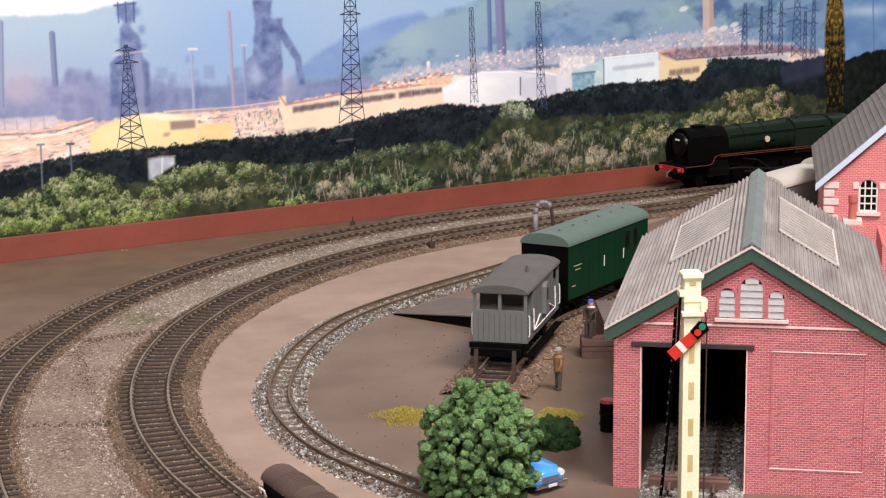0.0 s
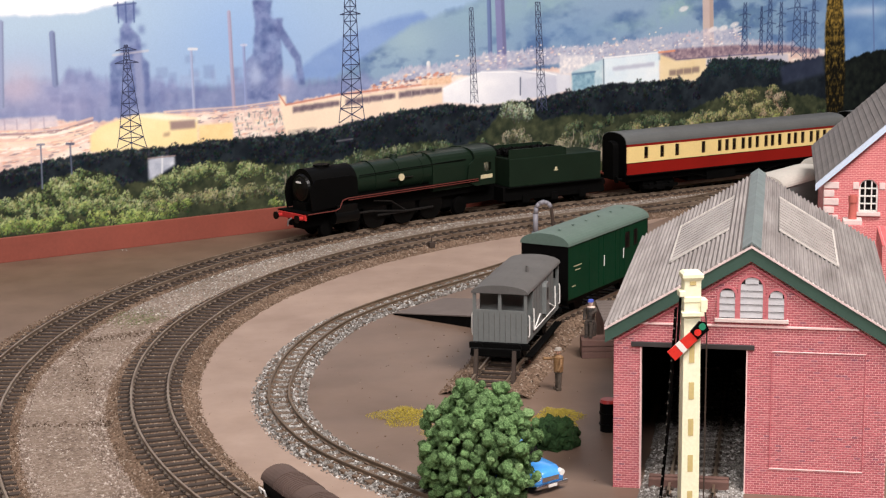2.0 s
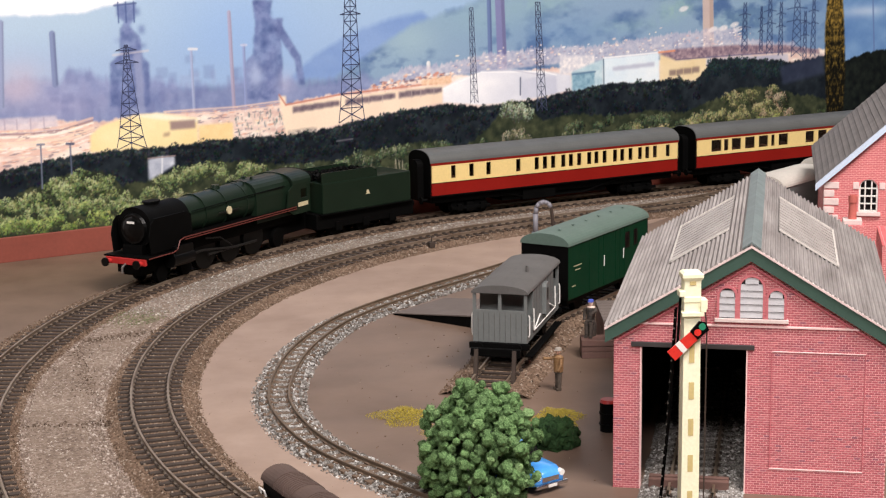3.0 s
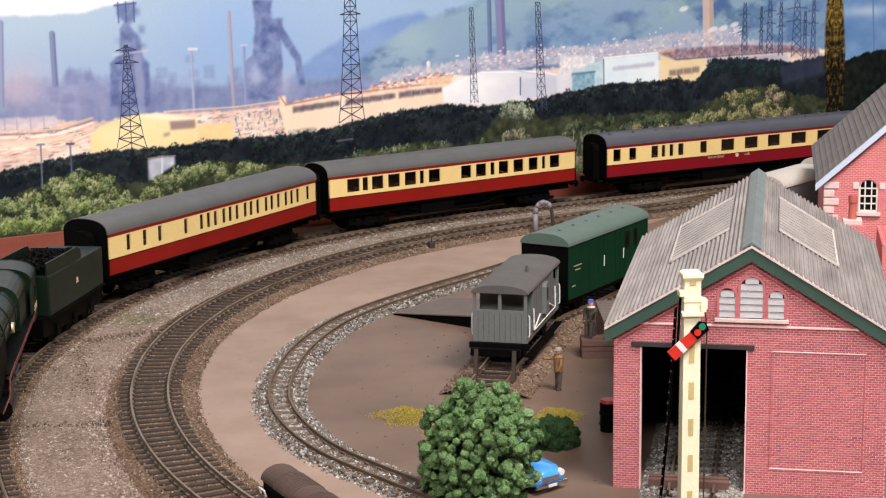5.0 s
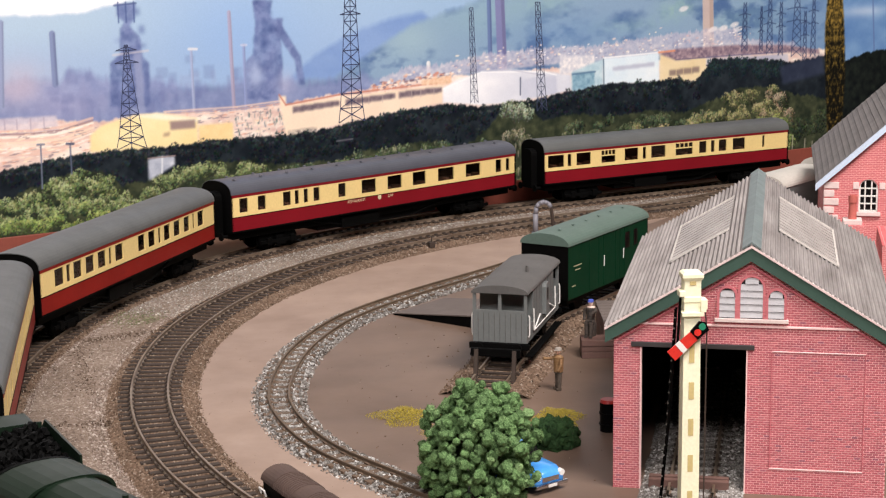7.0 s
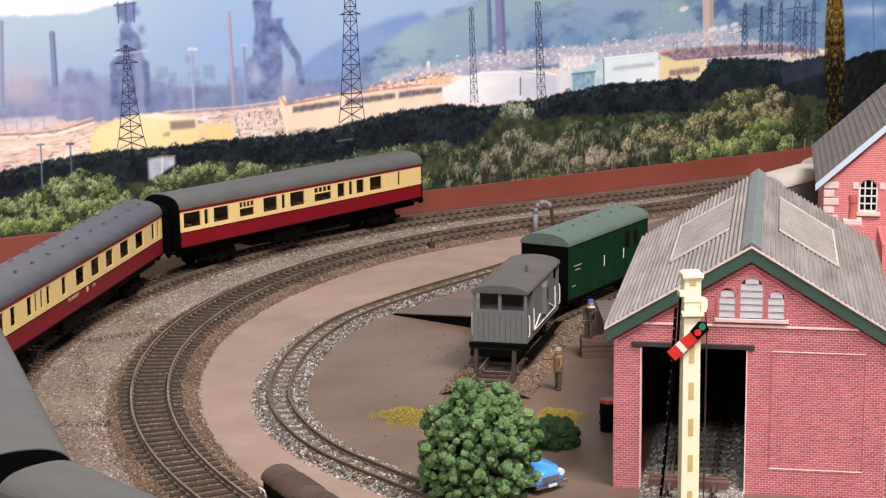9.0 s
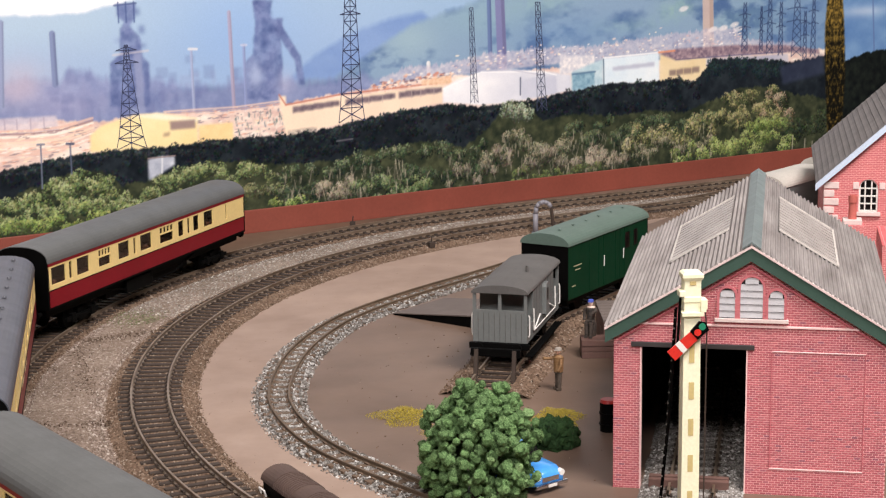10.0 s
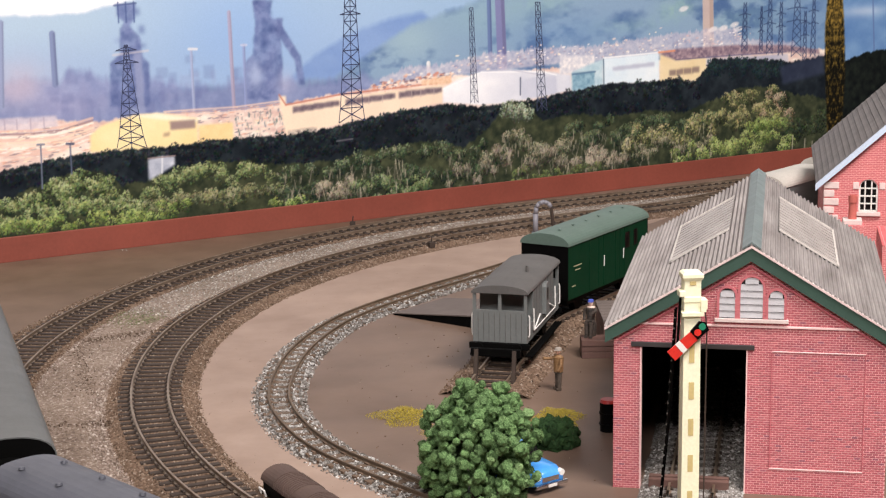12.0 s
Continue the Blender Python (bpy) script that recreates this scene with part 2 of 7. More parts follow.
def track(name, label, line, s0, s1, gauge, rail_top, sleeper, pitch, wood, rail_h=2.3):
    """Two rails and the single sleepers of one line."""
    t = thing(name, label, "track", group="", kind="")
    for side in (1, -1):
        o = side * (gauge / 2 + 0.4)
        bm = bmesh.new()
        ribbon(bm, line, s0, s1, 7, [(o - 1.1, rail_top - rail_h), (o - 0.3, rail_top - rail_h + 0.5), (o - 0.3, rail_top - 0.8), (o - 0.5, rail_top - 0.6), (o - 0.5, rail_top - 0.1), (o - 0.35, rail_top),
                                     (o + 0.35, rail_top), (o + 0.5, rail_top - 0.1), (o + 0.5, rail_top - 0.6), (o + 0.3, rail_top - 0.8), (o + 0.3, rail_top - rail_h + 0.5), (o + 1.1, rail_top - rail_h)])
        part("rail", fix(bm), RUST_RAIL if wood else RAIL, t)
    lx, ly, lz = sleeper
    bm = bmesh.new()
    box(bm, -lx / 2, lx / 2, -ly / 2, ly / 2, -lz, 0)
    for side in (1, -1):
        o = side * (gauge / 2 + 0.4)
        box(bm, -lx * 0.42, lx * 0.42, o - 1.7, o - 0.6, 0, 0.7)
        box(bm, -lx * 0.42, lx * 0.42, o + 0.6, o + 1.7, 0, 0.7)
    first = None
    s = s0
    while s < s1:
        p, d = line(s)
        m = at(p.x, p.y, rail_top - rail_h, 0, 0, math.degrees(math.atan2(d.y, d.x)) + random.uniform(-0.8, 0.8))
        if first is None:
            first = part("sleeper", bm, wood or SLEEPER, t, m=m)
        else:
            twin(first, m, t)
        s += pitch
    return t


def chips(name, label, mat, spots, size, lo=0.6):
    """Loose stones strewn at the given spots (x, y, z), joined."""
    base = np.array(((1, 0, 0), (-0.9, 0.2, 0), (0.1, 1, 0), (0, -0.9, 0.1), (0, 0.1, 0.8), (0.1, 0, -0.7)))
    tri = np.array(((0, 2, 4), (2, 1, 4), (1, 3, 4), (3, 0, 4), (2, 0, 5), (1, 2, 5), (3, 1, 5), (0, 3, 5)))
    c = np.array(spots)
    n = len(c)
    rng = np.random.default_rng(n)
    r = size * rng.uniform(lo, 1.3, n) * np.where(rng.random(n) < 0.06, 1.6, 1.0)
    q = rng.normal(size=(n, 4))
    q /= np.linalg.norm(q, axis=1)[:, None]
    w, x, y, z = q.T
    rot = np.stack([1 - 2 * (y * y + z * z), 2 * (x * y - w * z), 2 * (x * z + w * y), 2 * (x * y + w * z), 1 - 2 * (x * x + z * z), 2 * (y * z - w * x),
                    2 * (x * z - w * y), 2 * (y * z + w * x), 1 - 2 * (x * x + y * y)], 1).reshape(n, 3, 3)
    shape = base[None] * rng.uniform(0.7, 1.2, (n, 6, 1)) * r[:, None, None]
    verts = (np.einsum("nij,nkj->nki", rot, shape) + c[:, None, :]).reshape(-1, 3) * MM
    faces = (tri[None] + 6 * np.arange(n)[:, None, None]).reshape(-1, 3)
    mesh = bpy.data.meshes.new(name)
    mesh.from_pydata(verts.tolist(), [], faces.tolist())
    mesh.materials.append(mat)
    ob = new(name, mesh)
    return tagged(ob, label, "gravel", kind="stuff")


def strew(line, s0, s1, count, half, top, shoulder, inner=0.0):
    """Spots on a ballast bed: between the rails and on both shoulders."""
    out = []
    for _ in range(count):
        p, d = line(random.uniform(s0, s1))
        left = Vector((-d.y, d.x))
        o = random.uniform(-half - shoulder, half + shoulder)
        if abs(o) < inner and random.random() < 0.8:
            continue
        z = top - (0.5 if abs(o) < half - 2 else 0.1) if abs(o) < half else max(0.0, top * (1 - (abs(o) - half) / shoulder))
        q = p + left * o
        out.append((q.x, q.y, z + 0.1))
    return out


# ---------------------------------------------------------------- board, wall, room
bm = bmesh.new()
box(bm, -900, 1100, -300, 2200, -900, 0)
tagged(part("ground", bm, GROUND), "brown painted baseboard of the model railway", "baseboard", kind="structure")

bed("ballast_outer", "brown fine ballast under the outer line", main_line, -560, 1500, 16, 3.0, BED_BROWN, shoulder=9)
bed("ballast_inner", "brown fine ballast under the inner line", inner_line, -560, 1300, 16, 3.0, BED_BROWN, shoulder=8)


def between_lines(s):
    p, d = main_line(s)
    left = Vector((-d.y, d.x))
    return p - left * 36, d


bed("ballast_cess", "light stone ballast between the two main lines", between_lines, -560, 1200, 15, 2.4, BED_MIX, wobble=4, shoulder=9)
bed("ballast_narrow", "light grey stone ballast under the narrow gauge line", narrow_line, 0, NARROW_LEN, 7, 1.6, BED_GREY, wobble=3, shoulder=4)
bed("ballast_siding", "grey brown ballast beside the siding", siding_line, -4, SIDING_LEN, 15, 3.0, BED_BROWN, wobble=3, shoulder=7)
track("outer_track", "curved outer main line with brown sleepers", main_line, -560, 1500, 16.5, RAIL_Z, (3.2, 30, 1.4), 7.3, None)
track("inner_track", "curved inner main line with dark brown sleepers", inner_line, -560, 1300, 16.5, RAIL_Z, (3.2, 30, 1.4), 7.3, None)
track("narrow_track", "narrow gauge line on light grey stones", narrow_line, 0, NARROW_LEN, 9.0, 4.0, (3.4, 19, 1.2), 9.0, SLEEPER_BROWN, 2.0)
track("siding_track", "siding under the parked vans", siding_line, 4, SIDING_LEN, 16.5, RAIL_Z, (3.2, 22, 1.4), 7.8, None)

# lighter paint between the inner line and the narrow gauge, darker paint towards the wall
def zone(name, label, mat, one, two, z):
    bm = bmesh.new()
    loft(bm, [[(*a.lerp(b, k / 6), z) for k in range(7)] for a, b in zip(one, two)], False)
    return tagged(part(name, bm, mat), label, "ground", kind="structure")


def side_of(line, s, o):
    p, d = line(s)
    return p + Vector((-d.y, d.x)) * o


def zone_mat(name, lo, hi):
    k = Mat(name, 0.5, 0, 0.4)
    c = k.mix(0.5, k.ramp(k.noise(150, 3), [(0.3, lo), (0.7, hi)]), k.ramp(k.noise(24, 5), [(0.3, lo), (0.72, hi)]))
    speck = k.ramp(k.noise(2.0, 2), [(0.68, (0, 0, 0)), (0.74, (1, 1, 1))])
    k.color(k.mix(0.25, c, k.mix(speck, c, (0.08, 0.05, 0.04))))
    k.rough(k.noise(50, 3), 0.42, 0.62)
    k.bump(k.noise(3, 3), 0.12, 0.4)
    return k.m


LIGHT_PAINT = zone_mat("pinkish_ground_paint", (0.21, 0.142, 0.107), (0.37, 0.268, 0.21))
DARK_PAINT = zone_mat("dark_ground_paint", (0.095, 0.06, 0.039), (0.185, 0.122, 0.084))
steps = [k / 60 for k in range(61)]
zone("ground_strip", "pinkish painted ground between the tracks", LIGHT_PAINT, [side_of(inner_line, -230 + 800 * f, -21) for f in steps], [side_of(narrow_line, NARROW_LEN * (1 - f), 4) for f in steps], 0.3)
zone("ground_back", "dark brown painted ground before the wall", DARK_PAINT, [side_of(main_line, -300 + 720 * f, 20) for f in steps], [Vector((-297, 1140)) + Vector((0.8443, 0.5358)) * (-330 + 640 * f) for f in steps], 0.3)

# low red wall with the backscene behind it; WALL maps (along, out, up) to the place
WALL = at(-297, 1141, 0, 0, 0, 32.4)
bm = bmesh.new()
box(bm, -500, 1300, 0, 2.4, 0, 17, 0.5)
tagged(part("wall_back", bm, RED_WALL, m=WALL), "low wall painted red oxide behind the tracks", "wall", kind="structure")

# ---------------------------------------------------------------- the printed backscene: a flat sheet; along and up in millimetres
def print_mat(name, lo, hi, size=14, fine=1.5, mixed=0.5, stretch=None):
    """Ink on matt paper, mottled at two scales."""
    k = Mat(name, 0.7, 0, 0.25)
    c = k.ramp(k.noise(size, 5, 0.6, stretch), [(0.32, lo), (0.68, hi)])
    f = k.ramp(k.noise(fine, 3, 0.6, stretch), [(0.3, tuple(v * 0.72 for v in lo)), (0.72, tuple(min(0.95, v * 1.15) for v in hi))])
    k.color(k.mix(mixed, c, f))
    return k.m


SHEET = 6.0
bm = bmesh.new()
box(bm, -500, 1300, SHEET, SHEET + 4, 0, 330)

SKY = print_mat('printed_sky', (0.869, 0.904, 0.950), (0.950, 0.950, 0.950), 90, 9, 0.3)
backdrop = part("backdrop", bm, SKY, m=WALL)
tagged(backdrop, "printed backscene of steelworks, hills and woodland behind the wall", "backscene", kind="structure")
layer = [SHEET - 0.03]


def strokes(name, lines, width, mat):
    """Printed thin lines, joined to one shape."""
    layer[0] -= 0.004
    vs, fs = [], []
    for (a, b), (c, d) in lines:
        t = Vector((c - a, d - b)).normalized() * width / 2
        k = len(vs)
        for x, y in ((a - t.y, b + t.x), (a + t.y, b - t.x), (c + t.y, d - t.x), (c - t.y, d + t.x)):
            vs.append((x * MM, layer[0] * MM, y * MM))
        fs.append((k, k + 1, k + 2, k + 3))
    mesh = bpy.data.meshes.new(name)
    mesh.from_pydata(vs, [], fs)
    mesh.materials.append(mat)
    ob = new(name, mesh)
    ob.parent = backdrop
    return ob


def pylon(u, v0, v1, w0, w1, mat, arms=3, width=0.45, lean=0.0):
    """A lattice tower: legs, cross bracing and arms."""
    n = 9
    ls = []
    row = [(u + lean * k / n, v0 + (v1 - v0) * k / n, (w0 + (w1 - w0) * (k / n) ** 0.7) / 2) for k in range(n + 1)]
    for (a, b, h), (c, d, g) in zip(row, row[1:]):
        ls += [((a - h, b), (c - g, d)), ((a + h, b), (c + g, d)), ((a - h, b), (c + g, d)), ((a + h, b), (c - g, d)), ((c - g, d), (c + g, d))]
        ls += [((a, b), (c, d))]
    for k in range(arms):
        v = v1 - (v1 - v0) * (0.05 + 0.12 * k)
        s = w0 * (0.34 + 0.05 * k)
        ls += [((u + lean - s, v), (u + lean + s, v)), ((u + lean - s, v), (u + lean, v + 2.5)), ((u + lean + s, v), (u + lean, v + 2.5))]
    return strokes("printed_pylon", ls, width, mat)


# ---------------------------------------------------------------- the print itself
INK = 0.96
class Sheet:
    """The printed picture: ink laid tone by tone on a fine grid of the sheet, in millimetres along and up."""

    def __init__(self, u0, u1, v0, v1, step):
        self.u, self.v, self.step = np.arange(u0, u1, step), np.arange(v0, v1, step), step
        self.U, self.V = np.meshgrid(self.u, self.v)
        self.ink = np.ones(self.U.shape + (3,))
        self.rng = np.random.default_rng(11)

    def cloud(self, size, octaves=4, flat=1.0):
        """Soft random tones from 0 to 1."""
        total, weight = np.zeros(self.U.shape), 0.0
        for k in range(octaves):
            s = size / 2 ** k
            if s < self.step:
                break
            x, y = (self.U - self.u[0]) / (s * flat), (self.V - self.v[0]) / s
            grid = self.rng.random((int(y.max()) + 3, int(x.max()) + 3))
            i, j = y.astype(int), x.astype(int)
            a, b = y - i, x - j
            a, b = a * a * (3 - 2 * a), b * b * (3 - 2 * b)
            w = 0.55 ** k
            total += w * ((grid[i, j] * (1 - b) + grid[i, j + 1] * b) * (1 - a) + (grid[i + 1, j] * (1 - b) + grid[i + 1, j + 1] * b) * a)
            weight += w
        return np.clip((total / weight - 0.5) * 1.7 + 0.5, 0, 1)

    def lay(self, mask, tone):
        """Ink of one tone, or of a tone for each spot."""
        self.ink += mask[..., None] * (np.asarray(tone) / 255.0 - self.ink)

    def tones(self, f, lo, hi):
        return np.asarray(lo) + f[..., None] * (np.asarray(hi) - np.asarray(lo))

    def blur(self, a, mm):
        n = int(round(mm / self.step))
        if n < 1:
            return a
        for axis in (0, 1):
            for _ in range(2):
                pad = [(0, 0)] * a.ndim
                pad[axis] = (n + 1, n)
                c = np.cumsum(np.pad(a, pad, mode="edge"), axis=axis)
                a = (np.take(c, range(2 * n + 1, c.shape[axis]), axis) - np.take(c, range(0, c.shape[axis] - 2 * n - 1), axis)) / (2 * n + 1)
        return a

    def under(self, tops, soft=1.0, rough=0.0, grain=4.0):
        """All below a broken line with an uneven edge."""
        top = np.interp(self.u, [p[0] for p in tops], [p[1] for p in tops])
        if rough:
            top = top + rough * np.array([noise.noise((x / grain, len(tops) * 1.7, 0.3)) + 0.7 * noise.noise((x / grain * 2.7, 4.1, 0.7)) for x in self.u])
        return np.clip((top[None] - self.V) / soft + 0.5, 0, 1)

    def shape(self, pts, soft=0.6):
        hit = np.zeros(self.U.shape, bool)
        for (a, b), (c, d) in zip(pts, pts[1:] + pts[:1]):
            if b != d:
                hit ^= ((b > self.V) != (d > self.V)) & (self.U < (c - a) * (self.V - b) / (d - b) + a)
        return self.blur(hit.astype(float), soft)

    def spot(self, u, v, ru, rv, power=1.0):
        """A soft round patch."""
        return np.exp(-(((self.U - u) / ru) ** 2 + ((self.V - v) / rv) ** 2) * power)

    def line(self, pts, width, tone, strength=1.0):
        for (a, b), (c, d) in zip(pts, pts[1:]):
            i0, i1 = np.searchsorted(self.v, (min(b, d) - width - 1, max(b, d) + width + 1))
            j0, j1 = np.searchsorted(self.u, (min(a, c) - width - 1, max(a, c) + width + 1))
            x, y = self.U[i0:i1, j0:j1], self.V[i0:i1, j0:j1]
            ll = (c - a) ** 2 + (d - b) ** 2 + 1e-9
            f = np.clip(((x - a) * (c - a) + (y - b) * (d - b)) / ll, 0, 1)
            far = np.hypot(x - a - f * (c - a), y - b - f * (d - b))
            m = strength * np.clip((width / 2 - far) / self.step + 0.5, 0, 1)
            w = self.ink[i0:i1, j0:j1]
            w += m[..., None] * (np.asarray(tone) / 255.0 - w)

    def dab(self, u, v, ru, rv, turn, tone, strength):
        r = max(ru, rv) + 0.6
        i0, i1 = np.searchsorted(self.v, (v - r, v + r))
        j0, j1 = np.searchsorted(self.u, (u - r, u + r))
        if i1 <= i0 or j1 <= j0:
            return
        x, y = self.U[i0:i1, j0:j1] - u, self.V[i0:i1, j0:j1] - v
        c, s = math.cos(turn), math.sin(turn)
        q = np.hypot((x * c + y * s) / ru, (y * c - x * s) / rv)
        m = strength * np.clip((1.25 - q) * 2.0, 0, 1)
        w = self.ink[i0:i1, j0:j1]
        w += m[..., None] * (np.asarray(tone) / 255.0 - w)

    def crown(self, u, v, r, tall, tones, leaf=0.9, twiggy=0.0):
        """One tree or bush: leaf dabs, dark below and lit above and to the left."""
        lift, seed = random.uniform(-0.13, 0.13), random.uniform(0, 99)
        count = int(1.5 * r * r * tall / (leaf * leaf) + 8)
        dabs = []
        for _ in range(count):
            a, q = random.uniform(0, 6.283), math.sqrt(random.random())
            q *= 0.9 + 0.4 * noise.noise((math.cos(a) * 1.6 + seed, math.sin(a) * 1.6, 0.0))
            dabs.append((q * math.sin(a), q * math.cos(a)))
        dabs.sort(key=lambda p: p[0] + random.uniform(-0.7, 0.7))
        for y, x in dabs:
            pu, pv = u + r * x, v + r * tall * y
            lit = 0.45 + 0.42 * y - 0.14 * x + lift + random.gauss(0, 0.13) + 0.5 * noise.noise((pu * 0.28, pv * 0.3, seed))
            k = min(len(tones) - 1.001, max(0.0, lit * (len(tones) - 1)))
            lo, hi = tones[int(k)], tones[int(k) + 1]
            f = k - int(k)
            tone = [p + (q - p) * f + random.uniform(-12, 12) for p, q in zip(lo, hi)]
            s = leaf * random.uniform(0.5, 1.2)
            self.dab(pu, pv, s, s * random.uniform(0.45, 0.9), random.uniform(0, 3.14), tone, 0.8)
        for _ in range(int(twiggy * r)):
            a = random.uniform(-0.8, 0.8)
            b = random.uniform(0.4, 0.95) * r * tall
            x0, y0 = u + random.uniform(-0.6, 0.6) * r, v - 0.3 * b
            g = random.uniform(0.75, 1.1)
            self.line([(x0, y0), (x0 + 0.3 * a * b, y0 + 0.5 * b), (x0 + a * b * 0.8, y0 + b)], random.uniform(0.3, 0.6), (188 * g, 176 * g, 156 * g), random.uniform(0.3, 0.75))

    def stand(self, count, u0, u1, tops, lo, hi, radius, tones, leaf=0.9, tall=0.85, twiggy=0.0, foot=10.0):
        """Bushes one before another, between two shares of the height of a broken line."""
        xs, ys = [p[0] for p in tops], [p[1] for p in tops]
        spots = []
        for k in range(count):
            u = u0 + (u1 - u0) * (k + random.uniform(0.1, 0.9)) / count
            top = float(np.interp(u, xs, ys))
            r = radius * random.uniform(0.6, 1.25)
            spots.append((foot + (top - foot) * random.uniform(lo, hi) - r * tall * 0.8, u, r))
        for v, u, r in sorted(spots, reverse=True):
            self.crown(u, v, r, tall * random.uniform(0.8, 1.2), tones, leaf, twiggy)

    def object(self, name, mat, gain):
        """The finished picture as a fine sheet that carries its inks."""
        h, w = self.U.shape
        co = np.stack([self.U * MM, np.full((h, w), (SHEET - 0.3) * MM), self.V * MM], -1).reshape(-1)
        k = (np.arange(h - 1)[:, None] * w + np.arange(w - 1)[None]).reshape(-1, 1)
        quads = np.concatenate([k, k + 1, k + w + 1, k + w], 1).astype(np.int32)
        mesh = bpy.data.meshes.new(name)
        mesh.vertices.add(h * w)
        mesh.vertices.foreach_set("co", co)
        mesh.loops.add(quads.size)
        mesh.loops.foreach_set("vertex_index", quads.reshape(-1))
        mesh.polygons.add(len(quads))
        mesh.polygons.foreach_set("loop_start", np.arange(len(quads), dtype=np.int32) * 4)
        mesh.update(calc_edges=True)
        c = np.clip(self.ink, 0, 1)
        c = np.where(c < 0.04045, c / 12.92, ((c + 0.055) / 1.055) ** 2.4) * gain
        rgba = np.concatenate([np.minimum(c, 0.93), np.ones((h, w, 1))], -1).astype(np.float32)
        mesh.attributes.new("ink", "FLOAT_COLOR", "POINT").data.foreach_set("color", rgba.reshape(-1))
        mesh.materials.append(mat)
        return new(name, mesh)


def ink_mat():
    k = Mat("printed_ink", 0.7, 0, 0.06)
    a = k.t.nodes.new("ShaderNodeAttribute")
    a.attribute_name = "ink"
    k.color(k.mix(1.0, a.outputs["Color"], k.ramp(k.noise(1.0, 3), [(0.3, (0.93, 0.93, 0.93)), (0.7, (1, 1, 1))]), "MULTIPLY"))
    return k.m


pic = Sheet(-40, 900, 6, 186, 0.6)
soft1, soft2, soft3 = pic.cloud(60, 4, 1.6), pic.cloud(18, 4, 1.5), pic.cloud(5, 3)
wisps = pic.cloud(26, 5, 2.2)
# sky and the far hills, paler and pinker at one end, greener at the other
pic.lay(np.ones(pic.U.shape), (252, 252, 254))
share = np.clip((pic.U - 10) / 740, 0, 1)
low = np.clip((170 - pic.V) / 90, 0, 1)
hills = pic.tones(np.clip(low * 0.75 + 0.35 * (soft1 - 0.5), 0, 1), (176, 198, 222), (160, 180, 216))
hills = hills + (share * 26 * (soft1 - 0.6))[..., None] - (share * 30)[..., None] * np.array((1.0, 0.5, 0.1))
far = pic.under([(-10.4, 167.4), (12.0, 163.9), (46.8, 163.2), (66.7, 163.5), (87.1, 167.3), (103.7, 170.5), (133.2, 175.6), (185.4, 180.1), (835.1, 174.8)], 3.0, 1.0, 9)
pic.lay(far, hills)
pic.lay(far * np.clip(1 - low * 2.4, 0, 1) * pic.spot(54.0, 150.4, 130, 22) * 0.55, (188, 212, 224))
pic.lay(far * 0.6 * pic.spot(184.0, 144.3, 60, 40), (146, 180, 228))
# the blue shoulder and the sunlit slope before it
pic.lay(0.75 * pic.under([(218.8, 105.8), (247.4, 126.5), (276.4, 140.0), (310.7, 149.3), (338.2, 153.3), (366.1, 135.7), (407.8, 94.0)], 5.0, 1.2, 12), pic.tones(soft2, (112, 142, 198), (132, 160, 208)))
slope = pic.under([(261.1, 107.4), (285.5, 120.2), (310.4, 134.1), (335.6, 145.7), (366.3, 153.8), (403.0, 163.7), (451.7, 171.7), (835.1, 174.8)], 5.0, 1.4, 10)
woods = np.clip(2.2 * (pic.cloud(9, 5, 1.8) - 0.3), 0, 1) * np.clip((wisps - 0.2) * 2.4, 0, 1)
green = pic.tones(np.clip(0.2 + 0.9 * woods, 0, 1), (154, 180, 202), (80, 108, 154))
pic.lay(slope, green)
pic.lay(slope * 0.7 * pic.spot(327.8, 133.3, 26, 16), (164, 190, 200))
pic.lay(slope * 0.55 * pic.spot(397.6, 147.4, 46, 16), (146, 178, 190))
pic.lay(slope * 0.5 * pic.spot(479.6, 130.4, 60, 14), (112, 146, 188))
for u, v, a, b, s in ((585.1, 145.1) + (16, 8, 0.7), (600.3, 148.3) + (9, 6, 0.8), (543.2, 134.3) + (40, 6, 0.3), (451.7, 154.9) + (30, 8, 0.4), (673.4, 135.8) + (50, 14, 0.35)):
    pic.lay(slope * s * pic.spot(u, v, a, b) * np.clip(0.3 + soft3, 0, 1) * 0.8, (154, 190, 178))
pic.lay(slope * 0.5 * np.clip((pic.U - 640) / 90, 0, 1), (112, 146, 188))
# haze over the works, mauve and blue, with a warm plume at one end
haze = pic.under([(-5.2, 131.1), (9.2, 119.0), (24.9, 122.6), (52.2, 119.4), (57.5, 127.5), (72.6, 123.5), (88.4, 114.0), (121.9, 115.9), (143.0, 107.4), (173.7, 108.7), (205.3, 110.8), (246.8, 105.8), (285.3, 108.4), (309.7, 100.1), (344.8, 89.3)], 7.0, 3.5, 7)
pic.lay(haze * 0.72, pic.tones(np.clip(0.6 * wisps + 0.4 * soft3, 0, 1), (112, 120, 168), (164, 168, 204)))
pic.lay(0.7 * pic.spot(21.4, 116.4, 22, 16) * np.clip(0.4 + soft2, 0, 1), (202, 186, 200))
pic.lay(0.5 * pic.spot(55.2, 100.8, 30, 10), (178, 174, 206))
for _ in range(60):
    u, v = random.uniform(43.5, 189.3), random.gauss(105.5, 9)
    a, b = random.uniform(1, 5), random.uniform(2, 9)
    pic.lay(0.2 * pic.shape([(u - a, v - b), (u + a, v - b), (u + a, v + b * 0.6), (u - a, v + b * 0.6)], 0.8), random.choice(((92, 100, 148), (150, 152, 188), (104, 112, 160))))
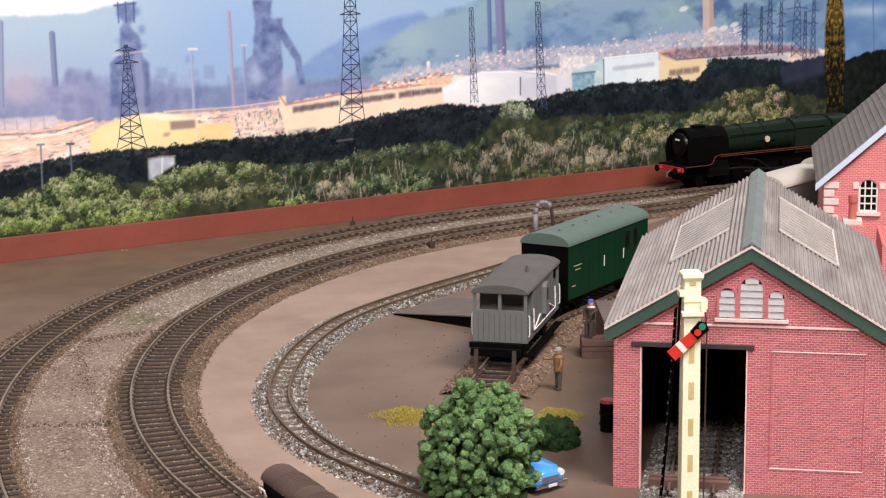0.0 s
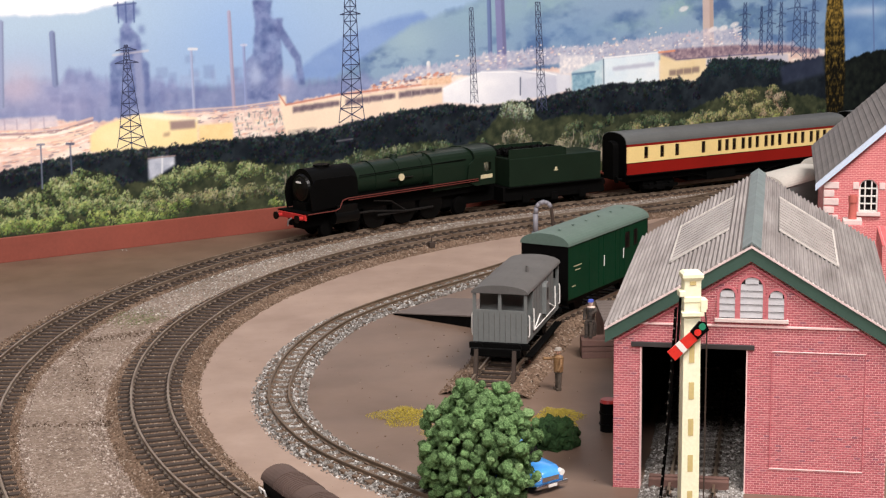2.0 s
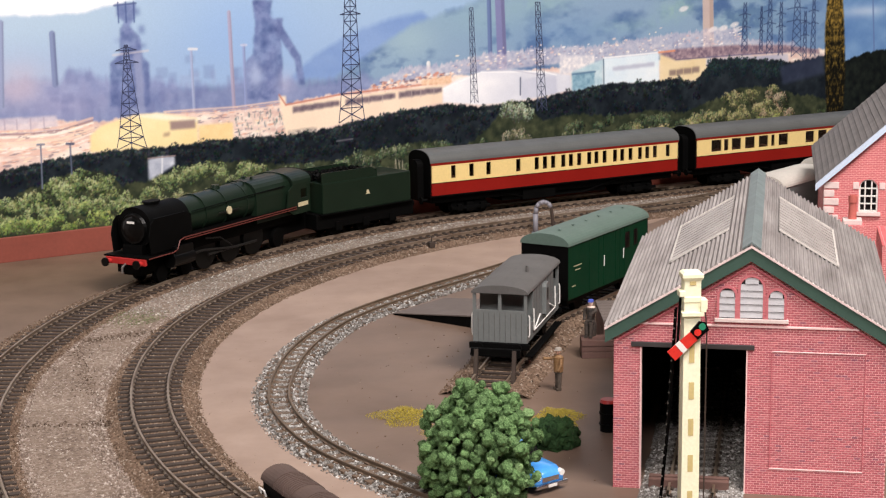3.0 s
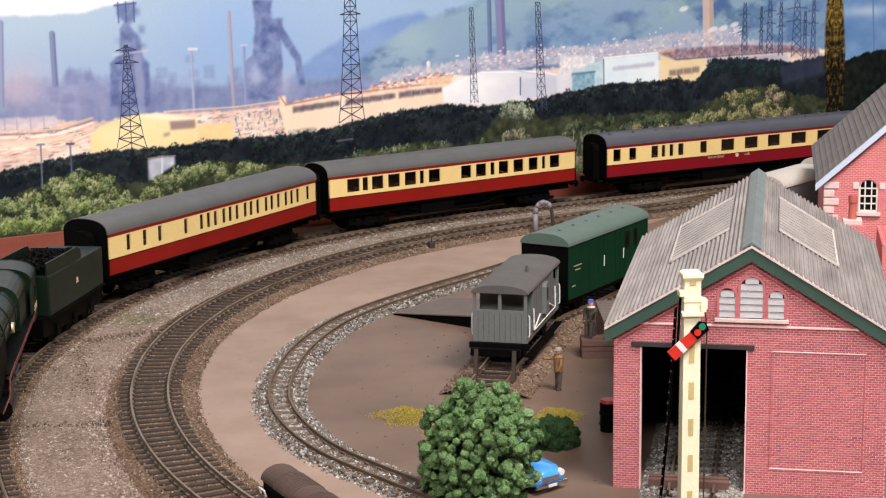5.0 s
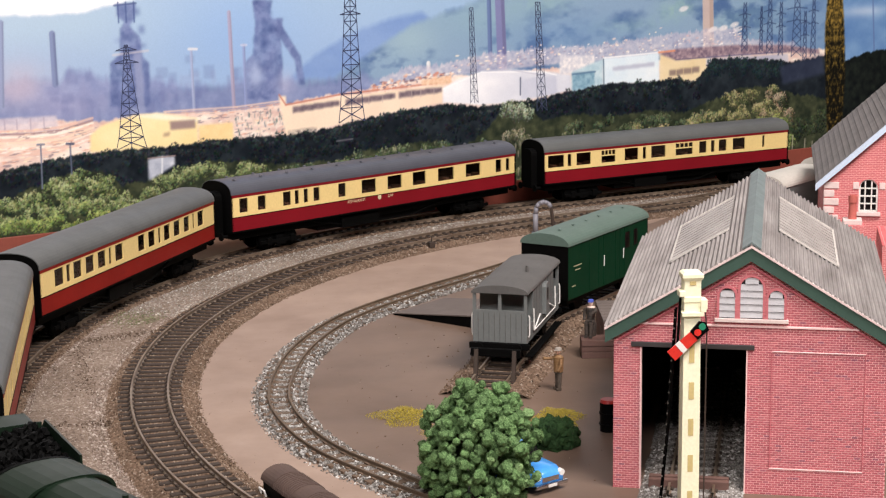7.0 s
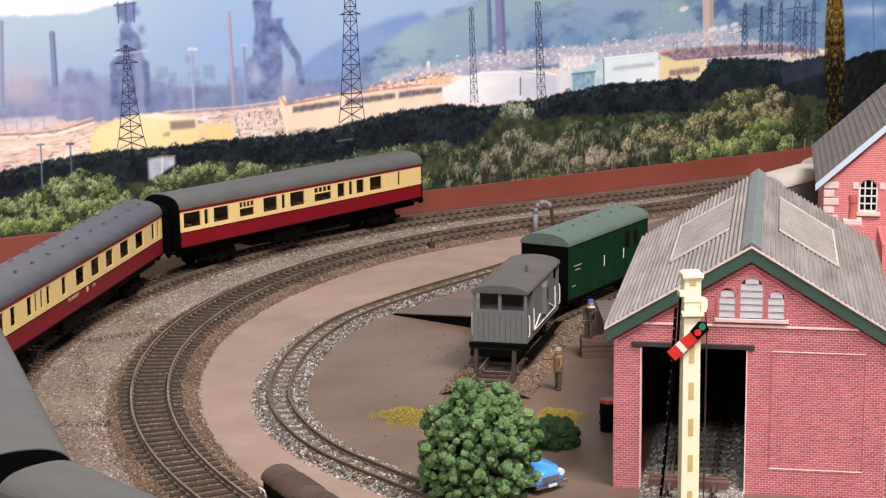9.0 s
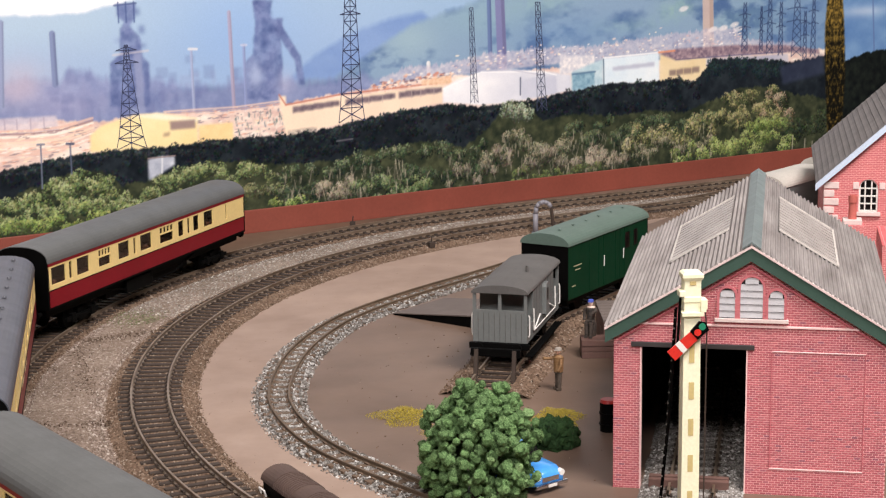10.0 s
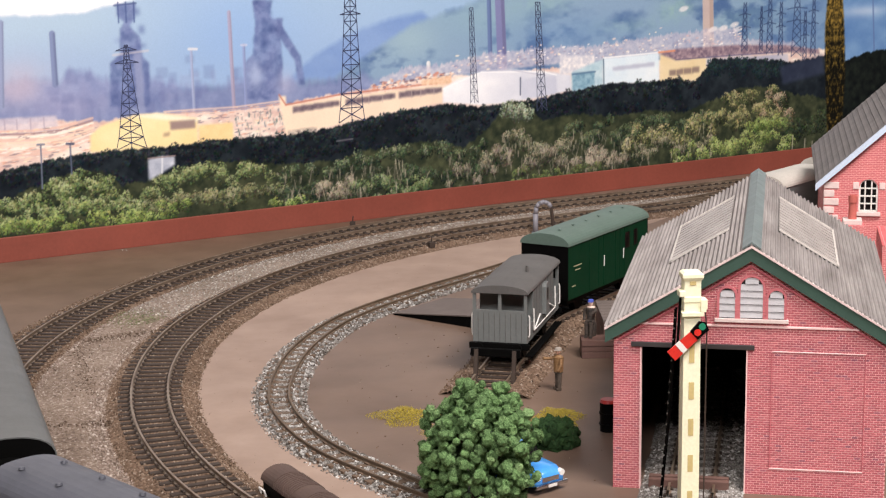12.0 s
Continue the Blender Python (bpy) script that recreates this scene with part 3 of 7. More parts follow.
# blast furnaces: dim stacks of plant in the haze
for pts in ([(93.7, 168.5), (107.7, 168.0), (106.3, 158.0), (102.0, 153.6), (109.9, 145.5), (110.9, 132.2), (115.7, 127.2), (115.1, 96.6), (85.2, 98.7), (87.1, 128.8), (94.4, 134.6), (95.3, 151.6), (98.8, 156.0), (93.3, 161.6)],
            [(196.5, 167.8), (212.7, 167.2), (210.5, 156.8), (218.2, 142.7), (219.4, 122.2), (218.5, 95.2), (187.5, 97.2), (189.5, 123.9), (195.9, 129.2), (198.6, 151.7)],
            [(212.2, 153.5), (216.8, 153.3), (234.3, 125.5), (237.4, 104.7), (231.8, 105.0), (229.6, 122.5), (213.8, 145.3)], [(215.9, 154.2), (220.5, 154.0), (220.1, 144.2), (215.6, 144.4)]):
    m = pic.shape(pts, 0.8)
    pic.lay(m * (0.7 + 0.3 * pic.cloud(7, 3)), pic.tones(soft3, (84, 98, 146), (126, 138, 182)))
for _ in range(46):
    x0 = random.choice((102.9, 205.5))
    u, v = x0 + random.gauss(0, 4.5), random.uniform(101.6, 168.9)
    a, b = random.uniform(0.5, 3.5), random.uniform(0.4, 3)
    pic.lay(0.5 * pic.shape([(u - a, v - b), (u + a, v - b), (u + a, v + b), (u - a, v + b)], 0.9), random.choice(((66, 82, 134), (140, 156, 200), (84, 98, 150))))
for u in (94.6, 100.3, 106.1):
    pic.line([(u, 169.8), (u, 156.0)], 1.0, (70, 86, 136), 0.8)
pic.line([(92.0, 167.8), (107.7, 168.8)], 1.4, (80, 92, 136), 0.8)
pic.lay(0.8 * pic.shape([(104.3, 134.1), (110.2, 133.8), (111.4, 90.5), (105.6, 91.0)], 0.8), (150, 158, 192))
pic.line([(89.5, 134.1), (115.3, 135.9)], 1.6, (214, 204, 206), 0.55)
pic.lay(0.75 * pic.spot(197.2, 113.7, 6, 11), (178, 190, 220))
pic.lay(0.6 * pic.spot(220.7, 105.7, 8, 9), (186, 186, 212))
# chimneys and masts
for a, b, w, tone in (((46.9, 150.8), (47.3, 116.6), 4.2, (128, 140, 178)), ((177.9, 159.8), (179.5, 86.0), 2.8, (176, 166, 190)), ((12.5, 159.8), (9.8, 103.9), 3.0, (150, 160, 194)), ((400.4, 162.1), (401.5, 111.2), 4.0, (104, 122, 168)),
                      ((410.5, 161.7), (412.8, 108.8), 9.0, (128, 128, 172)), ((623.8, 154.0), (625.4, 112.0), 12.0, (208, 184, 174)), ((344.2, 114.4), (344.5, 104.9), 3.4, (246, 244, 242)), ((147.6, 135.0), (148.2, 88.3), 2.0, (172, 182, 214)), ((188.6, 136.1), (188.9, 85.3), 2.2, (150, 162, 204))):
    pic.line([a, b], w, tone, 0.9)
    pic.line([(a[0] + w * 0.3, a[1]), (b[0] + w * 0.3, b[1])], w * 0.35, tuple(t * 0.86 for t in tone), 0.8)
pic.line([(145.9, 135.4), (152.0, 135.1)], 1.8, (226, 226, 230), 0.9)
pic.line([(186.8, 136.1), (190.8, 135.9)], 1.6, (200, 204, 224), 0.8)
# the town under the hill
town = pic.under([(294.9, 101.1), (309.9, 108.7), (330.0, 112.6), (360.6, 113.5), (386.8, 118.2), (418.8, 119.1), (462.7, 120.4), (508.2, 119.9), (549.2, 122.5), (585.4, 125.4), (610.1, 126.6), (654.3, 127.9), (664.9, 116.8), (720.5, 111.1), (762.1, 97.0)], 2.0, 2.6, 3) * (1 - pic.under([(295.0, 105.3), (309.7, 100.1), (365.6, 103.6), (474.0, 107.1), (579.6, 106.9), (762.1, 97.0)], 2.0))
speck = pic.cloud(2.4, 2)
pic.lay(town * 0.7, pic.tones(np.clip(0.6 * speck + 0.5 * soft3, 0, 1), (166, 166, 194), (236, 222, 224)))
for _ in range(300):
    u = random.uniform(366.4, 673.0)
    v = float(np.interp(u, [366.4, 473.9, 664.0], [109.7, 114.4, 117.8])) + random.gauss(0, 5)
    pic.dab(u, v, random.uniform(0.5, 2.0), random.uniform(0.4, 0.8), 0.1, random.choice(((246, 240, 238), (232, 214, 210), (150, 154, 182), (214, 190, 192), (168, 160, 180), (246, 232, 214))), 0.85)
for u, v in ((630.1, 127.1), (641.5, 127.6), (654.2, 129.9), (658.2, 125.8), (597.3, 145.6)):
    pic.dab(u, v, 5, 2.2, 0.2, (246, 238, 236), 0.7)
# the yard: pale pipes, tanks and sheds
yard = pic.under([(-7.5, 96.2), (7.6, 92.0), (46.8, 92.9), (70.7, 88.8), (112.3, 92.0), (181.9, 89.5), (218.3, 91.0), (246.5, 94.9), (285.0, 97.5), (334.8, 102.9), (365.6, 103.6)], 1.6, 1.4, 5)
pic.lay(yard, pic.tones(np.clip(0.75 * pic.cloud(5, 4, 3.0) + 0.35 * pic.cloud(2.5, 2, 2), 0, 1), (214, 176, 166), (255, 240, 226)))
pic.lay(0.85 * pic.shape([(0.2, 96.4), (46.9, 95.6), (47.9, 84.4), (-0.6, 85.1)], 0.6), pic.tones(soft3, (204, 190, 200), (232, 220, 224)))
for u in (10.7, 19.1, 28.5, 37.9):
    pic.line([(u, 95.0), (u, 85.6)], 0.9, (174, 160, 178), 0.7)
for k in range(9):
    v = 88.1 - 2.0 * k
    pic.line([(-0.5, v), (30.4, v - 1.5), (50.1, v - 0.5), (72.3, v + 4 + 0.3 * k)], random.uniform(0.7, 1.8), random.choice(((236, 196, 178), (255, 246, 232), (160, 128, 128), (250, 222, 196))), 0.8)
for _ in range(420):
    u = random.uniform(3, 227)
    v = random.uniform(63.6, 88.0) + max(0, u - 30) * 0.026
    pic.dab(u, v, random.uniform(0.5, 3.4), random.uniform(0.25, 0.6), 0.1, random.choice(((255, 246, 236), (250, 216, 184), (168, 142, 142), (136, 122, 130), (228, 170, 146), (255, 236, 206))), 0.75)
for v in (91.1, 92.7, 89.5):
    pic.line([(125.1, v), (181.8, v - 0.5), (218.3, v + 1.5)], random.uniform(0.8, 1.6), random.choice(((240, 206, 190), (196, 162, 158))), 0.8)
# yellow shed
pic.lay(pic.shape([(70.2, 80.3), (78.8, 86.7), (102.3, 92.0), (120.0, 92.3), (150.7, 86.1), (150.8, 67.5), (106.9, 67.1), (69.6, 68.6)], 0.5), pic.tones(soft2, (250, 222, 162), (255, 236, 184)))
pic.lay(0.9 * pic.shape([(102.2, 91.2), (120.0, 91.9), (150.7, 85.7), (150.6, 83.7), (123.2, 87.3)], 0.6), (255, 246, 222))
pic.lay(pic.shape([(129.1, 85.3), (149.0, 85.4), (148.7, 79.8), (129.7, 79.6)], 0.5), (160, 138, 132))
pic.lay(pic.shape([(151.4, 81.2), (178.0, 81.6), (177.8, 66.9), (150.8, 66.7)], 0.5), pic.tones(soft3, (244, 210, 150), (252, 222, 166)))
pic.lay(0.6 * pic.shape([(124.0, 77.7), (129.2, 78.1), (129.0, 75.7), (123.9, 74.9)], 0.5), (140, 114, 104))
for _ in range(130):
    pic.dab(random.uniform(180, 220), random.uniform(68, 88), random.uniform(0.3, 0.9), random.uniform(0.4, 2.0), 0, random.choice(((138, 140, 148), (244, 232, 220), (168, 160, 156), (92, 112, 112), (226, 206, 190))), 0.7)
# long factory with window strips
pic.lay(pic.shape([(215.3, 97.8), (221.3, 97.4), (221.6, 90.8), (265.5, 93.7), (314.6, 95.6), (357.3, 97.2), (357.1, 83.2), (309.2, 78.7), (274.7, 74.4), (245.8, 70.7), (220.3, 67.7)], 0.5), pic.tones(np.clip(0.5 * share + 0.6 * soft2, 0, 1), (255, 236, 208), (246, 216, 192)))
pic.line([(215.8, 98.6), (221.1, 90.8), (265.6, 95.4), (314.6, 97.3), (358.3, 98.8)], 1.3, (196, 126, 108), 0.8)
for strip in ([(226.6, 89.0), (265.5, 91.2), (265.4, 87.4), (226.5, 84.5)],
              [(271.3, 91.5), (314.5, 93.4), (314.4, 89.6), (271.1, 86.8)],
              [(317.5, 94.0), (356.2, 95.3), (356.1, 91.4), (317.4, 89.3)]):
    m = pic.shape(strip, 0.4)
    pic.lay(m, pic.tones(speck, (104, 92, 102), (136, 120, 126)))
for u in (280, 291, 303, 329, 337, 349):
    pic.line([(u, 91.5 + 0.052 * (u - 280)), (u, 86.1 + 0.052 * (u - 280))], 0.6, (196, 178, 172), 0.8)
pic.lay(0.8 * pic.shape([(222.3, 71.7), (245.8, 72.4), (245.7, 69.0), (223.1, 67.4)], 0.5), pic.tones(speck, (70, 66, 72), (220, 206, 190)))
for _ in range(150):
    u = random.uniform(295, 366)
    pic.dab(u, 99.5 + 0.070 * (u - 295) + random.gauss(0, 2), random.uniform(0.5, 2.4), random.uniform(0.4, 1.1), 0.1, random.choice(((206, 136, 116), (244, 206, 180), (250, 240, 230), (124, 104, 116), (226, 168, 142))), 0.75)
pic.lay(0.85 * pic.shape([(337.4, 101.9), (364.6, 103.7), (365.5, 96.6), (337.8, 97.5)], 0.5), pic.tones(speck, (232, 186, 150), (252, 222, 188)))
# white hall with its rounded roof, blue, pale and cream halls
hall = pic.shape([(357.2, 94.5), (369.8, 99.9), (393.0, 105.1), (418.7, 105.3), (451.6, 102.1), (479.6, 97.7), (480.8, 84.8), (451.5, 81.3), (418.5, 79.0), (389.0, 79.2), (357.1, 83.2)], 0.5)
pic.lay(hall, pic.tones(np.clip((pic.U - 357.3) / 130 * 0.6 + 0.35 * (soft2 - 0.5), 0, 1), (248, 247, 249), (190, 194, 212)))
pic.lay(0.75 * pic.shape([(430.6, 97.0), (465.0, 97.7), (466.1, 83.0), (431.6, 80.8)], 0.5), pic.tones(soft2, (182, 186, 206), (208, 210, 224)))
pic.line([(357.2, 93.7), (393.0, 104.6), (451.6, 101.6), (465.5, 98.1)], 1.0, (255, 255, 255), 0.8)
pic.line([(398.3, 105.2), (419.8, 104.8), (454.9, 98.3)], 0.8, (190, 190, 206), 0.8)
pic.line([(430.1, 98.0), (430.0, 84.5)], 1.4, (84, 92, 116), 0.8)
pic.lay(pic.shape([(468.3, 112.9), (503.6, 111.9), (503.7, 98.1), (468.3, 98.4)], 0.6), pic.tones(speck, (206, 206, 216), (246, 240, 238)))
pic.lay(pic.shape([(480.8, 99.4), (512.9, 108.6), (513.1, 83.7), (480.8, 83.9)], 0.5), pic.tones(soft3, (176, 204, 216), (214, 230, 236)))
pic.lay(pic.shape([(480.8, 98.5), (503.7, 99.0), (503.8, 84.3), (481.9, 83.8)], 0.5), pic.tones(np.clip(speck * 0.8, 0, 1), (118, 156, 178), (168, 200, 214)))
pic.line([(481.3, 97.6), (504.3, 98.5)], 1.6, (92, 122, 150), 0.8)
pic.lay(pic.shape([(512.9, 108.6), (571.0, 110.1), (572.6, 85.5), (513.0, 86.4)], 0.4), pic.tones(soft2, (214, 232, 244), (240, 247, 250)))
pic.line([(512.9, 108.6), (513.6, 86.4)], 1.2, (78, 100, 122), 0.8)
pic.line([(512.9, 109.1), (571.0, 110.6)], 1.2, (250, 252, 252), 0.9)
pic.lay(pic.shape([(522.3, 101.2), (566.3, 102.9), (566.3, 99.6), (522.3, 97.9)], 0.5), (192, 196, 212))
pic.lay(pic.shape([(572.3, 109.1), (591.8, 110.9), (623.1, 102.6), (624.7, 84.2), (572.6, 85.5)], 0.4), pic.tones(soft2, (234, 210, 164), (244, 224, 186)))
pic.lay(pic.shape([(582.2, 94.9), (615.7, 96.3), (615.8, 91.5), (582.3, 90.1)], 0.4), (152, 132, 120))
for u in (590, 598, 607):
    pic.line([(u, 96.3), (u, 88.7)], 0.7, (226, 202, 160), 0.8)
pic.lay(pic.shape([(623.1, 102.6), (716.8, 101.4), (718.5, 91.4), (624.7, 84.2)], 0.5), pic.tones(soft2, (176, 176, 196), (214, 208, 214)))
pic.lay(pic.shape([(571.0, 109.2), (588.1, 112.5), (654.7, 112.5), (713.9, 109.5), (754.9, 103.4), (755.1, 99.4), (714.1, 103.5), (654.9, 103.8), (589.5, 103.0)], 0.6), pic.tones(speck, (118, 100, 118), (178, 154, 160)))
pic.line([(571.0, 110.6), (588.1, 111.1)], 1.6, (236, 150, 110), 0.8)
pic.line([(589.5, 103.5), (654.9, 103.8), (715.4, 103.5)], 0.9, (96, 88, 120), 0.8)
# lattice towers near the corner
for u, v0, v1, w in ((727, 151, 99, 12.0), (708, 147, 101, 5.4), (747, 148, 98, 6.0), (666, 148, 107, 6.6), (695, 150, 103, 7.2), (737, 138, 93, 4.8), (685, 144, 106, 3.6)):
    for k in range(7):
        a, b = v1 + (v0 - v1) * k / 7, v1 + (v0 - v1) * (k + 1) / 7
        wa, wb = w * (1 - 0.08 * k) / 2, w * (1 - 0.08 * (k + 1)) / 2
        for p, q in (((u - wa, a), (u - wb, b)), ((u + wa, a), (u + wb, b)), ((u - wa, a), (u + wb, b)), ((u + wa, a), (u - wb, b))):
            pic.line([p, q], 0.8, (46, 58, 92), 0.7)
    for v in (v0 - 9, v0 - 20):
        pic.line([(u - w, v - 1.5), (u, v), (u + w, v - 1.5)], 0.8, (46, 58, 92), 0.7)
# the dark wood
DARK_TOPS = [(-10.0, 57.2), (5.6, 61.1), (25.3, 63.9), (45.2, 66.0), (69.6, 67.9), (98.6, 68.6), (128.3, 67.7), (158.8, 69.3), (190.1, 69.2), (226.9, 68.8), (260.1, 71.3), (284.4, 75.4), (309.2, 78.7), (334.4, 80.4), (360.2, 82.1), (389.0, 77.5), (418.5, 78.1), (446.0, 79.8), (468.3, 82.9), (502.6, 86.2), (520.0, 87.9), (555.7, 86.6), (592.2, 87.2), (610.9, 83.1), (623.2, 94.9), (630.7, 102.2), (674.5, 99.8), (702.3, 97.3), (721.1, 94.2), (762.1, 98.0)]
dark = pic.under(DARK_TOPS, 1.2, 1.5, 3.5)
pic.lay(dark, pic.tones(np.clip(0.7 * pic.cloud(10, 4) + 0.3 * soft3, 0, 1), (15, 20, 27), (44, 52, 58)))
DEEP = [(13, 17, 23), (26, 33, 38), (44, 52, 55), (72, 82, 80)]
pic.stand(150, -2.4, 615.8, DARK_TOPS, 0.93, 1.03, 4.6, DEEP, 0.9)
pic.stand(150, -2.4, 615.8, DARK_TOPS, 0.6, 0.94, 5.4, DEEP[:3], 1.0)
pic.stand(26, 622.0, 713.9, DARK_TOPS, 0.9, 1.03, 4.2, [(20, 28, 34), (32, 46, 50), (52, 70, 68)], 0.7, 1.5)
pic.lay(0.5 * pic.shape([(707.8, 91.0), (758.6, 99.2), (762.7, 81.8), (711.7, 74.9)], 1.2), (66, 74, 104))
pic.line([(262.7, 60.9), (276.3, 61.5)], 1.2, (120, 116, 124), 0.7)
# the bushes, from the far ones down to those at the wall
BUSH_TOPS = [(-11.3, 36.8), (4.4, 41.3), (20.3, 45.9), (40.5, 52.5), (60.8, 56.9), (77.1, 54.6), (91.1, 43.9), (105.8, 44.9), (123.1, 49.7), (145.0, 53.4), (167.1, 54.7), (189.5, 52.0), (207.7, 48.7), (230.9, 46.7), (264.2, 46.3), (283.9, 52.4), (303.6, 51.6), (323.8, 54.3), (349.4, 54.0), (375.4, 46.5), (396.8, 58.2), (418.5, 80.8), (434.9, 77.9), (451.5, 62.2), (485.4, 66.1), (526.1, 60.4), (562.0, 62.5), (598.9, 58.0), (630.2, 66.5), (662.1, 75.1), (701.7, 74.5), (722.1, 66.2), (749.6, 62.4), (770.8, 55.9)]
base = pic.under(BUSH_TOPS, 1.6, 2.0, 4)
pic.lay(base, pic.tones(np.clip(0.6 * pic.cloud(7, 4) + 0.5 * soft3 - 0.1, 0, 1), (32, 40, 32), (82, 86, 62)))
GREEN = [(30, 38, 29), (66, 78, 51), (114, 128, 82), (156, 167, 114), (187, 193, 147)]
LIME = [(52, 63, 39), (99, 117, 63), (147, 165, 93), (183, 197, 123)]
OLIVE = [(26, 32, 27), (58, 63, 49), (95, 97, 76), (145, 140, 115), (190, 180, 152)]
DUSKY = [(18, 24, 22), (36, 47, 37), (62, 76, 57), (103, 116, 86)]
BEIGE = [(46, 43, 37), (100, 94, 79), (161, 148, 128), (212, 200, 176)]
GOLD = [(32, 37, 28), (70, 73, 50), (117, 117, 79), (169, 163, 114), (200, 189, 143)]
pic.stand(26, -8, 93, BUSH_TOPS, 0.7, 1.04, 7.5, GREEN, 0.7)
pic.stand(24, -8, 111, BUSH_TOPS, 0.55, 0.7, 8.0, GREEN, 0.7)
pic.stand(18, 103, 208, BUSH_TOPS, 0.7, 1.04, 8.0, [(42, 49, 38), (88, 100, 66), (144, 157, 107), (181, 189, 137)], 0.7)
pic.stand(18, 107, 217, BUSH_TOPS, 0.5, 0.66, 8.0, [(38, 43, 34), (81, 85, 60), (131, 134, 97), (174, 172, 130)], 0.7, twiggy=0.25)
pic.stand(22, 217, 397, BUSH_TOPS, 0.88, 1.03, 6.5, DUSKY + [(145, 155, 121)], 0.66, 1.0, 0.3)
pic.stand(26, 213, 397, BUSH_TOPS, 0.4, 0.66, 7.0, DUSKY, 0.66, 1.0, 0.35)
pic.stand(16, 391, 480, BUSH_TOPS, 0.55, 0.7, 7.0, OLIVE, 0.66, 1.0, 0.7)
pic.stand(5, 410, 443, BUSH_TOPS, 0.96, 1.04, 8.5, [(62, 68, 59), (112, 120, 102), (164, 175, 148), (201, 212, 185)], 0.8, 1.1, 0.3)
pic.stand(20, 474, 631, BUSH_TOPS, 0.66, 1.03, 9.0, DUSKY + [(119, 123, 92)], 0.7)
pic.stand(20, 532, 724, BUSH_TOPS, 0.6, 0.86, 10.0, GOLD, 0.75, 0.95, 0.15)
pic.stand(9, 634, 717, BUSH_TOPS, 0.7, 1.04, 9.5, GOLD, 0.7)
pic.stand(5, 683, 720, BUSH_TOPS, 0.66, 1.0, 7.0, [(58, 48, 40), (122, 103, 84), (175, 152, 125), (202, 183, 154)], 0.7, 1.0, 1.0)
pic.stand(9, 713, 772, BUSH_TOPS, 0.45, 0.98, 11.0, [(14, 18, 15), (31, 40, 30), (57, 69, 50), (94, 105, 74)], 0.75)
pic.stand(9, 246, 277, BUSH_TOPS, 0.35, 0.7, 6.0, BEIGE, 0.75, 1.1, 1.2)
pic.stand(20, 360, 509, BUSH_TOPS, 0.25, 0.7, 6.5, [(39, 38, 33), (80, 76, 65), (124, 116, 101), (178, 168, 147)], 0.75, 1.1, 1.4)
pic.stand(8, 497, 538, BUSH_TOPS, 0.25, 0.55, 7.0, BEIGE, 0.7, 1.0, 2.2)
pic.stand(14, 544, 631, BUSH_TOPS, 0.3, 0.62, 8.0, OLIVE, 0.66, 0.7, 0.6)
pic.stand(20, 587, 724, BUSH_TOPS, 0.22, 0.45, 8.0, [(61, 71, 44), (111, 126, 72), (158, 173, 102), (193, 202, 134)], 0.7)
pic.stand(6, 670, 715, BUSH_TOPS, 0.5, 0.62, 8.0, LIME, 0.7)
pic.stand(18, 418, 509, BUSH_TOPS, 0.08, 0.28, 4.5, [(53, 61, 43), (99, 108, 69), (142, 151, 95)], 0.64)
pic.stand(16, 274, 344, BUSH_TOPS, 0.2, 0.55, 6.5, [(32, 40, 32), (70, 87, 59), (118, 133, 92), (163, 174, 126)], 0.66)
pic.stand(24, -8, 141, BUSH_TOPS, 0.25, 0.55, 6.5, LIME, 0.66)
pic.stand(10, 208, 246, BUSH_TOPS, 0.15, 0.4, 4.5, LIME, 0.64)
for _ in range(260):
    u = random.choice((random.uniform(217, 324), random.uniform(354, 544), random.uniform(474, 631)))
    top = float(np.interp(u, [p[0] for p in BUSH_TOPS], [p[1] for p in BUSH_TOPS]))
    v, h, a = random.uniform(12, 12 + 0.62 * (top - 12)), random.uniform(3, 9), random.uniform(-0.35, 0.35)
    g = random.uniform(0.6, 1.1)
    pic.line([(u, v), (u + a * h * 0.6, v + h * 0.55), (u + a * h, v + h)], random.uniform(0.5, 0.9), (190 * g, 178 * g, 158 * g), random.uniform(0.35, 0.8))
    pic.line([(u + a * h * 0.6, v + h * 0.55), (u - a * h * 0.9, v + h * 0.95)], 0.5, (180 * g, 168 * g, 148 * g), 0.5)
for u, h in ((725, 17), (740, 13), (749, 10)):
    pic.line([(u, 11.5), (u + 0.5, 11.5 + h)], 1.3, (176, 168, 150), 0.75)
pic.ink = pic.ink * 0.82 + pic.blur(pic.ink, 0.6) * 0.18
# lamp posts and the hut among the bushes
pic.line([(34.7, 76.2), (34.2, 46.9)], 1.1, (112, 120, 140), 0.9)
pic.line([(55.4, 75.3), (55.5, 55.0)], 1.1, (96, 104, 126), 0.9)
pic.line([(32.4, 77.1), (37.1, 76.8)], 1.2, (120, 126, 144), 0.9)
pic.line([(53.0, 75.9), (57.8, 75.5)], 1.6, (84, 90, 112), 0.9)
pic.lay(pic.shape([(111.7, 60.3), (122.0, 61.8), (132.2, 60.6), (132.0, 54.5), (122.3, 49.8), (111.8, 45.1)], 0.5), pic.tones(soft3, (166, 172, 188), (204, 208, 218)))
pic.line([(122.4, 61.0), (121.8, 49.8)], 1.4, (226, 228, 232), 0.8)
pic.line([(111.7, 60.7), (132.3, 61.0)], 1.0, (150, 132, 130), 0.8)
